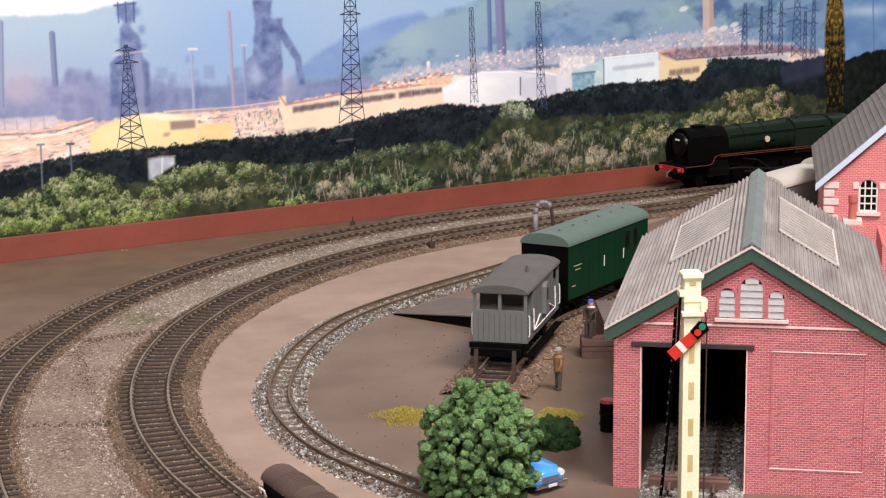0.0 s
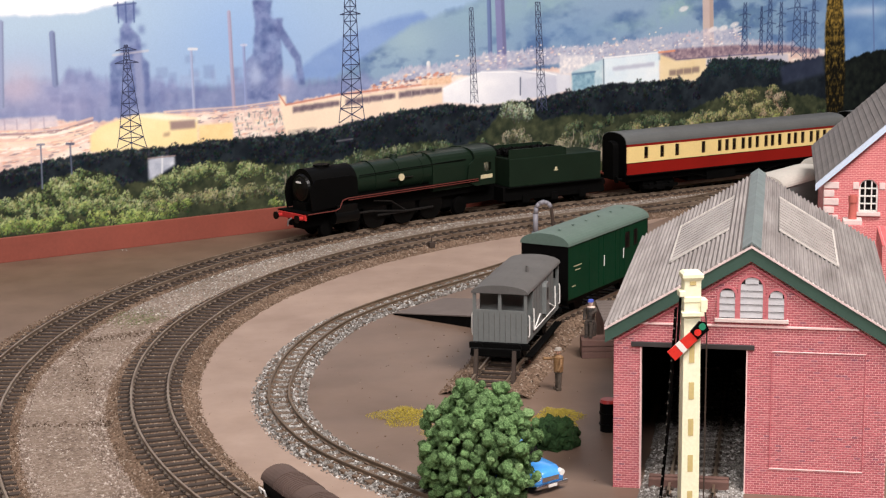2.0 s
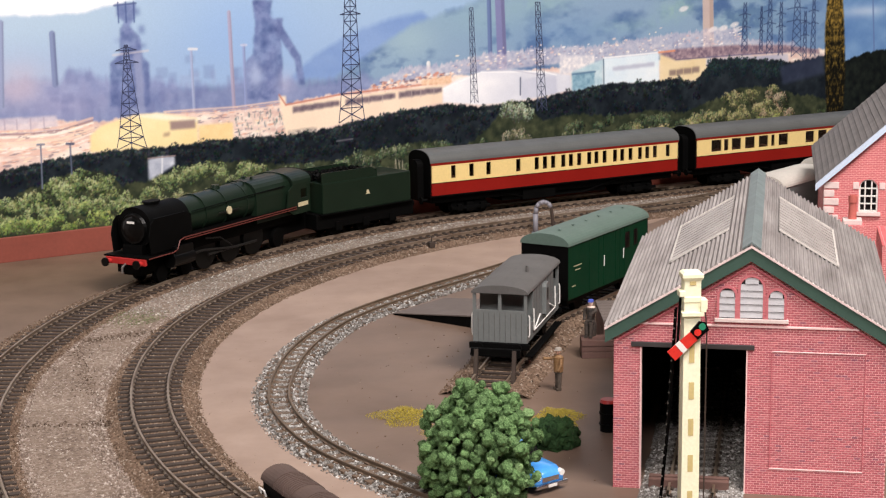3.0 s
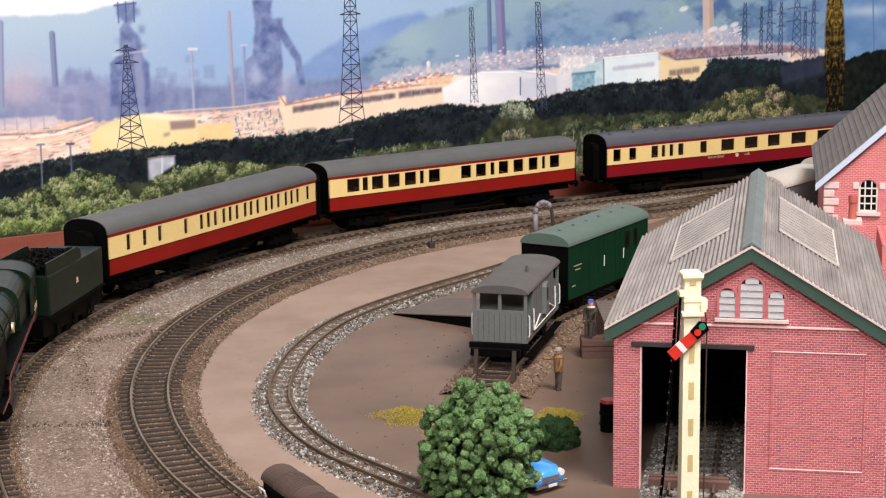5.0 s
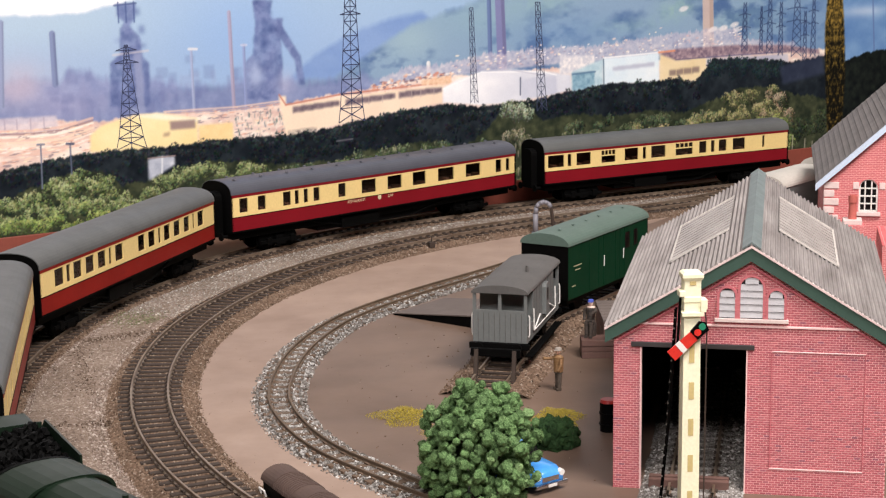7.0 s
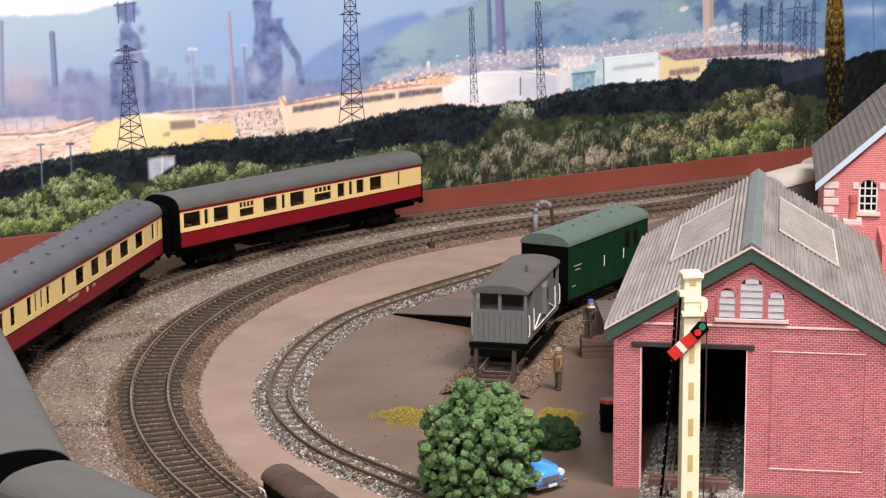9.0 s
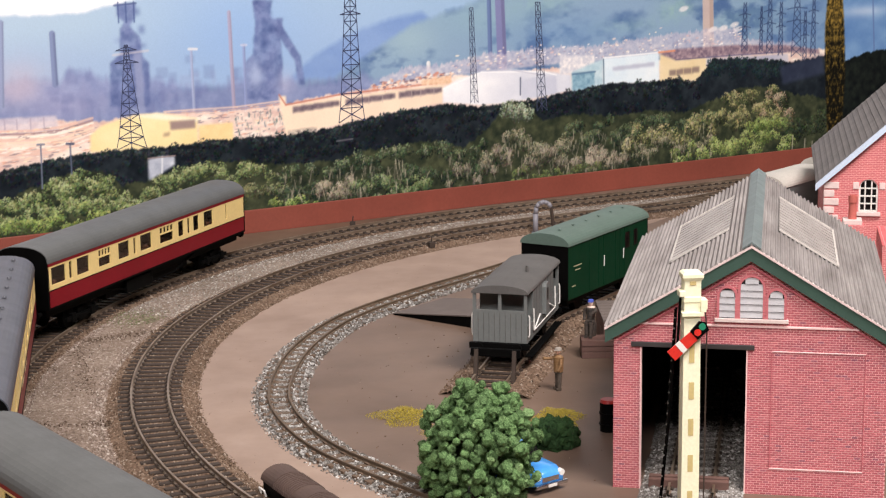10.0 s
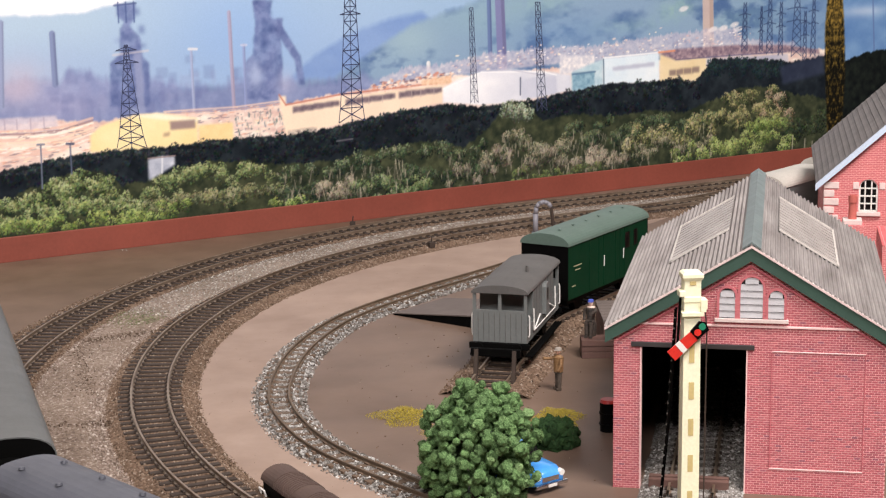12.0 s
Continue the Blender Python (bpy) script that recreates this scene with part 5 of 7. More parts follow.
BRICK_PIECE, BRICK_ALL = brick_mat("pink_red_brick", True), brick_mat("pink_red_bricks", False)
MORTAR = paint("pink_mortar", (0.80, 0.45, 0.44), 0.85, 0.1, 0.6, 12)
PALE_TRIM = paint("pale_pink_stone", (0.90, 0.60, 0.58), 0.8, 0.1, 0.8, 9)
STONE = paint("pale_stone", (0.72, 0.58, 0.55), 0.85, 0.12, 0.8, 6)
SHED_GREEN = paint("bargeboard_green", (0.040, 0.085, 0.065), 0.5, 0.12, 1, 18)
LINTEL = paint("dark_lintel", (0.035, 0.03, 0.03), 0.6, 0.3)
LOUVRE = paint("louvre_grey", (0.50, 0.49, 0.51), 0.6, 0.1)
RIDGE_LEAD = paint("ridge_lead", (0.155, 0.19, 0.19), 0.5, 0.2, 1.5, 10)


def asbestos_mat():
    k = Mat("corrugated_sheet", 0.8, 0, 0.3)
    streak = k.noise(7, 5, 0.65, (1, 0.12, 1))
    c = k.ramp(streak, [(0.28, (0.15, 0.132, 0.124)), (0.5, (0.28, 0.255, 0.246)), (0.75, (0.45, 0.415, 0.40))])
    k.color(k.mix(0.35, c, k.ramp(k.noise(30, 4), [(0.3, (0.2, 0.178, 0.17)), (0.7, (0.38, 0.355, 0.345))])))
    k.bump(k.noise(0.8, 3), 0.08, 0.5)
    return k.m


SHEETING = asbestos_mat()


def skylight_mat():
    k = Mat("skylight_sheet", 0.45, 0, 0.5)
    c = k.ramp(k.noise(12, 4, 0.6, (1, 0.3, 1)), [(0.3, (0.28, 0.25, 0.235)), (0.7, (0.44, 0.40, 0.375))])
    k.color(c)
    return k.m


SKYLIGHT = skylight_mat()
FRAME_PALE = paint("pale_frame", (0.58, 0.54, 0.50), 0.6, 0.15, 1.0, 8)
# near-black colour that carries the shade of the interiors
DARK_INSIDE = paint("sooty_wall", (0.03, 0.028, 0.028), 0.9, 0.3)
SHED = at(67, 666, 0, 0, 0, -11)
shed = thing("engine_shed", "red brick engine shed with grey corrugated roof and green bargeboards", "shed", SHED)
W, D, EAVE, APEX, K = 105.8, 190.0, 63.0, 95.0, 0.605
DOOR0, DOOR1, DOORZ = 10.5, 52.2, 58.8


def gable(x):
    return EAVE + (APEX - EAVE) * (1 - abs(x - W / 2) / (W / 2))


bm = bmesh.new()
prism(bm, [(0, 0), (DOOR0, 0), (DOOR0, DOORZ), (DOOR1, DOORZ), (DOOR1, 0), (W, 0), (W, EAVE), (W / 2, APEX), (0, EAVE)], 0, 4)
front = part("front_wall", fix(bm), MORTAR, shed, "pink red brick front wall")
for x0, x1, nm in ((0, 3, "side_wall"), (W - 3, W, "side_wall")):
    bm = bmesh.new()
    box(bm, x0, x1, 4.01, D, 0, EAVE)
    part(nm, bm, BRICK_ALL, shed)
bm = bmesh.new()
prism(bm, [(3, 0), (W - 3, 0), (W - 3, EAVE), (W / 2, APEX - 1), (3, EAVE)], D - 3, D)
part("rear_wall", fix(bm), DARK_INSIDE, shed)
# dark sheets added inside the doorway, interior shade put into their colour
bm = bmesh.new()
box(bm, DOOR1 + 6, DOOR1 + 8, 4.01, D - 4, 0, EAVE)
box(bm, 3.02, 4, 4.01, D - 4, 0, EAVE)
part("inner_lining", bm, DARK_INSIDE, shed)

# roof slopes with corrugations along the shed
for sg in (-1, 1):
    bm = bmesh.new()
    n = 30 * 6
    top, low = [], []
    for k in range(n + 1):
        f = k / n
        x = f * 56.5
        z = APEX + 5.8 - K * x + 0.6 * math.cos(2 * math.pi * 30 * f)
        top.append((W / 2 + sg * x, z))
        low.append((W / 2 + sg * x, z - 1.0))
    loft(bm, [[(x, -2.4, z) for x, z in top + low[::-1]], [(x, D + 3, z) for x, z in top + low[::-1]]], True, True)
    slope_ob = part("roof_slope", fix(bm), SHEETING, shed, "weathered grey corrugated sheeting", smooth=False)
    bm = bmesh.new()
    prof = [(W / 2 + sg * 1.0, APEX + 0.4), (W / 2 + sg * 56, APEX + 0.4 - K * 55), (W / 2 + sg * 56, APEX + 4.2 - K * 56), (W / 2, APEX + 4.2), (W / 2, APEX + 1.0)]
    prism(bm, [(W / 2, APEX + 4.6), (W / 2 + sg * 56.2, APEX + 4.6 - K * 56.2), (W / 2 + sg * 56.2, APEX - 0.9 - K * 56.2), (W / 2, APEX - 0.9)], -2.2, -0.8)
    part("bargeboard", fix(bm), SHED_GREEN, shed, "dark green bargeboard")
    bm = bmesh.new()
    prism(bm, [(W / 2, APEX + 5.4), (W / 2 + sg * 56.4, APEX + 5.4 - K * 56.4), (W / 2 + sg * 56.4, APEX + 4.5 - K * 56.4), (W / 2, APEX + 4.5)], -2.7, -0.9)
    part("verge_trim", fix(bm), STONE, shed, "pale verge strip")
    bm = bmesh.new()
    prism(bm, [(W / 2, APEX - 2.6), (W / 2 + sg * 51, APEX - 2.6 - K * 51), (W / 2 + sg * 51, APEX - 3.4 - K * 51), (W / 2, APEX - 3.4)], -0.7, 0)
    part("moulding", fix(bm), BRICK_ALL, shed, "corbelled brick moulding under the bargeboard")
    bm = bmesh.new()
    prism(bm, [(W / 2, APEX + 6.9), (W / 2 + sg * 3.6, APEX + 6.7 - K * 3.6), (W / 2 + sg * 3.6, APEX + 6.1 - K * 3.6), (W / 2, APEX + 6.1)], -2.6, D + 3.2)
    part("ridge_cap", fix(bm), RIDGE_LEAD, shed, "grey green ridge capping")
    # skylight with frame and bars
    x0, x1 = W / 2 + sg * 10.4, W / 2 + sg * 35

    def up(x, dz):
        return APEX + 5.8 - K * abs(x - W / 2) + dz
    bm = bmesh.new()
    prism(bm, [(x0, up(x0, 0.25)), (x1, up(x1, 0.25)), (x1, up(x1, 0.75)), (x0, up(x0, 0.75))], 62, 146)
    light = part("skylight", fix(bm), SKYLIGHT, shed, "dusty translucent skylight")
    for a, b, y0, y1 in ((x0, x1, 145.6, 147), (x0 + sg * 24.0, x1 + sg * 0.3, 61.5, 147), (x0, x1, 61.5, 62.2)):
        bm = bmesh.new()
        prism(bm, [(a, up(a, 0.3)), (b, up(b, 0.3)), (b, up(b, 1.15)), (a, up(a, 1.15))], y0, y1)
        part("skylight_frame", fix(bm), FRAME_PALE, light, "pale frame strip")
    for k in range(1, 12):
        y = 62 + 84 * k / 12
        bm = bmesh.new()
        prism(bm, [(x0, up(x0, 0.5)), (x1, up(x1, 0.5)), (x1, up(x1, 1.0)), (x0, up(x0, 1.0))], y - 0.35, y + 0.35)
        part("glazing_bar", fix(bm), SHEETING, light)

bm = bmesh.new()
box(bm, 6.9, 54.8, -1.1, 2, 58.7, 60.6, 0.2)
part("lintel", bm, LINTEL, shed, "dark beam over the doorway")
bm = bmesh.new()
box(bm, 9.7, 94.2, -0.75, 0, 67.7, 68.5, 0.15)
part("string_course", bm, PALE_TRIM, shed, "pale string course")
bm = bmesh.new()
box(bm, 39.2, 67.5, -1.5, 0, 69.7, 71.2, 0.2)
part("sill", bm, STONE, shed, "pale stone sill")
for x0, x1 in ((DOOR0 - 0.02, DOOR0 + 0.5), (DOOR1 - 0.5, DOOR1 + 0.02)):
    bm = bmesh.new()
    box(bm, x0, x1, -0.45, 4, 0.1, DOORZ - 0.1)
    part("door_reveal", bm, PALE_TRIM, shed)
for xc, w2, zt in ((53.3, 4.3, 87.8), (44.0, 3.0, 83.2), (62.7, 3.0, 82.7)):
    spring = zt - w2
    ring = [(xc + w2 * math.cos(a), spring + w2 * math.sin(a)) for a in [math.pi * k / 10 for k in range(11)]]
    outer = [(xc + (w2 + 1) * math.cos(a), spring + (w2 + 1) * math.sin(a)) for a in [math.pi * k / 10 for k in range(11)]]
    # dark backing: the shade between the slats is in its colour
    bm = bmesh.new()
    prism(bm, [(xc + w2, 71.25)] + ring + [(xc - w2, 71.25)], -0.42, -0.3)
    lv = part("louvre_window", fix(bm), DARK_INSIDE, shed, "arched louvred window")
    bm = bmesh.new()
    prism(bm, [(xc + w2 + 1, 71.25)] + outer + [(xc - w2 - 1, 71.25), (xc - w2, 71.25)] + ring[::-1] + [(xc + w2, 71.25)], -1.05, -0.28)
    part("arch", fix(bm), BRICK_ALL, lv, "brick arch")
    z = 71.6
    while z < zt - 1.2:
        tall = min(2.5, zt - 0.2 - z)
        half = w2 if z + tall < spring else math.sqrt(max(0.2, w2 * w2 - max(0.0, z + tall * 0.75 - spring) ** 2))
        bm = bmesh.new()
        box(bm, xc - half, xc + half, -0.15, 0.15, 0, tall, m=Matrix.Translation((0, -0.86, z)) @ Matrix.Rotation(radians(-9), 4, "X"))
        part("louvre_slat", bm, LOUVRE, lv)
        z += 2.7
# blind panel: its ledge and edges
for x0, x1, z0, z1 in ((61.4, 97.0, 58.0, 58.6), (61.4, 97.2, 10.6, 11.2), (61.2, 61.6, 11.2, 58.0), (96.8, 97.2, 11.2, 58.0)):
    bm = bmesh.new()
    box(bm, x0, x1, -0.4, 0, z0 + 0.1, z1 - 0.1, 0.08)
    part("panel_edge", bm, PALE_TRIM if z1 - z0 < 2 else BRICK_ALL, shed)


# ---------------------------------------------------------------- track and stones inside the shed
def shed_line(s):
    a = radians(-11)
    p = Vector((67 + 31.5 * math.cos(a), 666 + 31.5 * math.sin(a))) + Vector((-math.sin(a), math.cos(a))) * s
    return p, Vector((-math.sin(a), math.cos(a)))


track("shed_track", "track running into the engine shed", shed_line, -14, 180, 16.5, RAIL_Z - 1.5, (3.2, 30, 1.4), 8.2, None)
bed("ballast_shed", "grey stone ballast in the shed doorway", shed_line, -30, 184, 15, 2.2, BED_GREY, wobble=2, shoulder=5)
BROWN_WOOD = paint("dark_brown_wood", (0.115, 0.06, 0.048), 0.7, 0.3, 1.2, 14)
crossing = thing("buffer_timbers", "brown timber baulks across the shed track", "timber", SHED)
for k, (y0, z0) in enumerate(((-4, 3.2), (-0.6, 3.6))):
    bm = bmesh.new()
    box(bm, 14.5, 46, y0, y0 + 2.6, z0 - 1.6, z0 + 2.4, 0.3)
    part("baulk", bm, BROWN_WOOD, crossing)

# ---------------------------------------------------------------- house behind the shed
def house_brick():
    k = Mat("house_brick", 0.75, 0, 0.3)
    b = k.n("ShaderNodeTexBrick", Scale=1000.0)
    b.inputs["Color1"].default_value, b.inputs["Color2"].default_value, b.inputs["Mortar"].default_value = (0.64, 0.16, 0.165, 1), (0.53, 0.125, 0.135, 1), (0.86, 0.46, 0.44, 1)
    b.inputs["Brick Width"].default_value, b.inputs["Row Height"].default_value, b.inputs["Mortar Size"].default_value = 3.0, 1.05, 0.16
    mp = k.n("ShaderNodeMapping")
    mp.inputs["Rotation"].default_value = (radians(90), 0, 0)
    k.link(k.coord(), mp.inputs["Vector"])
    k.link(mp.outputs[0], b.inputs["Vector"])
    k.color(k.mix(0.3, b.outputs["Color"], k.ramp(k.noise(18, 4), [(0.3, (0.46, 0.10, 0.115)), (0.7, (0.76, 0.23, 0.22))])))
    k.bump(b.outputs["Fac"], -0.12, 0.6)
    return k.m


HOUSE_BRICK = house_brick()
SLATES = paint("grey_slates", (0.15, 0.135, 0.13), 0.7, 0.2, 1.3, 16)
BLUE_WHITE = paint("pale_blue_paint", (0.56, 0.66, 0.80), 0.5, 0.06)
HX, HW, HE, HA = 0.0, 124.0, 70.0, 126.0
house = thing("station_house", "red brick house with arched window and slate roof", "house", at(224.5, 1006.4, 0, 0, 0, -11))
bm = bmesh.new()
prism(bm, [(0, 0), (19.6, 0), (19.6, 52), (19.6, 66), (20.4, 68.8), (22.4, 70.8), (25.1, 71.4), (27.8, 70.8), (29.8, 68.8), (30.6, 66), (30.6, 52), (30.6, 0), (HW, 0), (HW, HE), (HW / 2, HA), (0, HE)], 0, 5)
bm2 = bmesh.new()
box(bm2, 19.6, 30.6, 0, 5, 0, 52)
part("front_wall", fix(bm), HOUSE_BRICK, house)
part("wall_below_window", bm2, HOUSE_BRICK, house)
for x0 in (0, HW - 5):
    bm = bmesh.new()
    box(bm, x0, x0 + 5, 5.01, 165, 0, HE)
    part("side_wall", bm, HOUSE_BRICK, house)
# dark sheet added behind the window for the unlit room
bm = bmesh.new()
box(bm, 5, HW - 5, 8, 9, 0, 68)
part("dark_room", bm, DARK_INSIDE, house)
for sg in (-1, 1):
    bm = bmesh.new()
    kk = (HA - HE) / (HW / 2)
    prism(bm, [(HW / 2, HA + 3), (HW / 2 + sg * 67, HA + 3 - kk * 67), (HW / 2 + sg * 67, HA + 1.4 - kk * 67), (HW / 2, HA + 1.4)], -2.4, 168)
    rf = part("roof_slope", fix(bm), SLATES, house, "grey slate roof")
    # slate courses: thin stepped laps
    for k in range(1, 22):
        x = 67 * k / 22
        bm = bmesh.new()
        za = HA + 3 - kk * x
        prism(bm, [(HW / 2 + sg * x, za + 0.02), (HW / 2 + sg * (x + 1.6), za - kk * 1.6 + 0.5), (HW / 2 + sg * (x + 1.7), za - kk * 1.7)], -2.3, 167.8)
        part("slate_course", fix(bm), SLATES, rf)
    bm = bmesh.new()
    prism(bm, [(HW / 2, HA + 3.6), (HW / 2 + sg * 67.4, HA + 3.6 - kk * 67.4), (HW / 2 + sg * 67.4, HA - 0.6 - kk * 67.4), (HW / 2, HA - 0.6)], -3.4, -2.5)
    part("bargeboard", fix(bm), BLUE_WHITE, house, "pale blue white bargeboard")
for k in range(14):
    w = 8.2 if k % 2 else 5.6
    bm = bmesh.new()
    box(bm, -0.5, w, -0.6, 3, 2 + k * 4.9, 2 + k * 4.9 + 3.9, 0.3)
    part("quoin", bm, STONE, house)
bm = bmesh.new()
box(bm, 18, 32.2, -1.6, 0.5, 49.8, 52, 0.25)
win = part("window_sill", bm, STONE, house)
bm = bmesh.new()
prism(bm, [(19.6, 52), (19.6, 68), (22, 70.4), (25.1, 71.4), (28.2, 70.4), (30.6, 68), (30.6, 52)], 2.4, 2.6)
pane = part("window_pane", fix(bm), BLACK_GLOSS, house, "dark window glass")
for x0, x1, z0, z1 in ((19.4, 20.6, 52, 67), (29.6, 30.8, 52, 67), (19.4, 30.8, 52, 53), (22.9, 23.6, 52, 70.2), (26.6, 27.3, 52, 70.2), (20, 30.4, 56.6, 57.2), (20, 30.4, 61.0, 61.7), (20, 30.4, 65.6, 66.2)):
    bm = bmesh.new()
    box(bm, x0, x1, 0.6, 2.2, z0, z1)
    part("window_bar", bm, WHITE, house, "white glazing bar")
bm = bmesh.new()
tube(bm, [(25.1 + 5.5 * math.cos(a), 1.2, 66 + 5.4 * math.sin(a)) for a in [math.pi * k / 8 for k in range(9)]], 0.7, 6)
part("window_head", bm, WHITE, house, "white arched frame")
for x in (16.2, 31.2):
    bm = bmesh.new()
    box(bm, x, x + 3.4, -0.6, 1, 65.6, 69.6, 0.3)
    part("springer_stone", bm, STONE, house)

annex = thing("lean_to", "low brick lean-to with a stone-based chimney beside the house", "outbuilding", at(240, 930, 0, 0, 0, -11))
bm = bmesh.new()
box(bm, 0, 90, 0, 60, 0, 46)
part("wall", bm, HOUSE_BRICK, annex)
bm = bmesh.new()
prism(bm, [(14, 46.05), (92, 46.05), (92, 66), (14, 50)], -2, 62)
part("roof", fix(bm), SLATES, annex)
stack = thing("chimney", "red clay chimney pot on a stepped stone base", "chimney", at(229, 955, 0, 0, 0, -11))
for r, z0, z1 in ((5.0, 44, 51), (6.4, 51.05, 53.8), (5.2, 53.85, 56.5)):
    bm = bmesh.new()
    box(bm, -r, r, -r, r, z0 if r < 5.5 else 0, z1, 0.3)
    part("base_stone" if r < 5.5 else "stack", bm, STONE if r < 5.5 else HOUSE_BRICK, stack)
bm = bmesh.new()
cyl(bm, (0, 0, 56.5), (0, 0, 66), 2.4, 2.0, seg=16)
cyl(bm, (0, 0, 66), (0, 0, 69.5), 2.6, 2.5, seg=16)
cyl(bm, (0, 0, 69.5), (0, 0, 70), 1.8, 1.8, seg=16)
part("pot", bm, paint("clay_pot", (0.50, 0.125, 0.10), 0.7, 0.15), stack, "red clay pot")
# ---------------------------------------------------------------- parked vans
VAN_GREY = paint("van_grey", (0.142, 0.152, 0.148), 0.55, 0.1)
VAN_ROOF = paint("van_roof_grey", (0.095, 0.09, 0.086), 0.7, 0.15)
SR_GREEN = paint("van_green", (0.001, 0.027, 0.0105), 0.6, 0.1)
SR_GREEN.node_tree.nodes["Principled BSDF"].inputs["Specular IOR Level"].default_value = 0.12
SR_ROOF = paint("van_roof_green_grey", (0.095, 0.142, 0.118), 0.55, 0.1)


def brake_van():
    t = thing("brake_van", "grey goods brake van with white handrails parked on the siding", "van", at(38.2, 877.6, RAIL_Z, 0, 0, 255))
    h, w, z0, zg = 40.5, 13.8, 11.0, 36.0
    bm = bmesh.new()
    box(bm, -26, 26, -w, w, z0, zg, 0.3)
    body = part("cabin", bm, VAN_GREY, t, "planked grey cabin")
    for k in range(1, 13):
        x = -26 + 52 * k / 13
        for sg in (1, -1):
            bm = bmesh.new()
            box(bm, x - 0.12, x + 0.12, sg * w - 0.12, sg * w + 0.12, z0 + 1, zg - 1)
            part("plank_joint", bm, VAN_ROOF, body)
    for sx in (1, -1):
        x0, x1 = sorted((sx * (h - 1), sx * h))
        bm = bmesh.new()
        box(bm, x0, x1, -w, w, z0, z0 + 15.5, 0.2)
        end = part("veranda_end", bm, VAN_GREY, t, "planked veranda end")
        for k in range(1, 10):
            bm = bmesh.new()
            y = -w + 2 * w * k / 10
            box(bm, sx * h - 0.12, sx * h + 0.12, y - 0.12, y + 0.12, z0 + 0.5, z0 + 15)
            part("plank_joint", bm, VAN_ROOF, end)
        bm = bmesh.new()
        for y in (-w, -0.8, w - 1.6):
            box(bm, x0 - 0.05, x1 + 0.05, y, y + 1.6, z0 + 15.4, zg)
        box(bm, x0, x1, -w, w, z0 + 15.3, z0 + 16.4)
        part("veranda_post", bm, VAN_GREY, t)
        for sg in (1, -1):
            xa, xb = sorted((sx * 26, sx * (h - 1)))
            bm = bmesh.new()
            ya, yb = sorted((sg * w, sg * (w - 0.8)))
            box(bm, xa, xb, ya, yb, z0, z0 + (15.5 if sx < 0 or True else 0) * 0.55)
            part("veranda_side", bm, VAN_GREY, t)
            bm = bmesh.new()
            tube(bm, [(sx * (h - 2), sg * (w + 0.4), z0 + 3), (sx * (h - 2), sg * (w + 0.9), z0 + 4), (sx * (h - 2), sg * (w + 0.9), z0 + 13), (sx * (h - 2), sg * (w + 0.4), z0 + 14)], 0.35, 6)
            part("handrail", bm, WHITE, t, "white handrail")
            bm = bmesh.new()
            tube(bm, [(sx * 27, sg * (w + 0.6), z0 + 15), (sx * 27, sg * (w + 0.8), z0 + 4), (sx * 12, sg * (w + 0.8), z0 + 9)], 0.35, 6)
            part("handrail", bm, WHITE, t, "white handrail")
        bm = bmesh.new()
        box(bm, *sorted((sx * (h + 0.02), sx * (h + 2))), -w - 1.5, w + 1.5, z0 - 3, z0, 0.2)
        part("headstock", bm, BLACK, t)
        for y in (-9.8, 9.8):
            bm = bmesh.new()
            cyl(bm, (sx * (h + 2), y, z0 - 1.5), (sx * (h + 5.2), y, z0 - 1.5), 1.3, seg=10)
            cyl(bm, (sx * (h + 5.2), y, z0 - 1.5), (sx * (h + 6), y, z0 - 1.5), 2.6, seg=12)
            part("buffer", bm, BLACK, t)
    for sg in (1, -1):
        bm = bmesh.new()
        ya, yb = sorted((sg * w, sg * (w + 2.2)))
        prism(bm, [(-3.5, 18), (3.5, 18), (3.5, 32), (2.5, 34), (-2.5, 34), (-3.5, 32)], ya, yb)
        part("lookout", fix(bm), VAN_GREY, t, "projecting side lookout")
        bm = bmesh.new()
        box(bm, -1.6, 1.6, sg * (w + 2.25) - 0.08, sg * (w + 2.25) + 0.08, 25, 31)
        part("lookout_window", bm, BLACK_GLOSS, t)
        bm = bmesh.new()
        tube(bm, [(-26, sg * (w + 0.9), z0 + 4), (26, sg * (w + 0.9), z0 + 4)], 0.3, 6)
        part("handrail", bm, WHITE, t, "white handrail")
        bm = bmesh.new()
        box(bm, -h + 2, h - 2, *sorted((sg * (w - 1.5), sg * (w + 2.2))), 3.4, 4.4, 0.2)
        part("footboard", bm, BLACK, t)
    bm = bmesh.new()
    prof = arch(w + 0.8, zg, 4.2, 14, 2.1)
    loft(bm, [[(x, y, z) for y, z in prof] for x in (-h - 0.8, h + 0.8)], True, True)
    part("roof", fix(bm), VAN_ROOF, t, "matt grey arched roof")
    bm = bmesh.new()
    cyl(bm, (4, 6, zg + 2), (4, 6, zg + 7), 0.8, seg=8)
    part("stove_pipe", bm, VAN_ROOF, t)
    bm = bmesh.new()
    box(bm, -h + 2, h - 2, -w + 2, w - 2, z0 - 3, z0 - 0.02)
    # inner black box added to read as the shade under the van
    box(bm, -h + 5, h - 5, -7, 7, 3, z0 - 2.9)
    part("underframe", bm, BLACK, t)
    for x in (-24, 24):
        wheelset(t, x, 6)
    return t


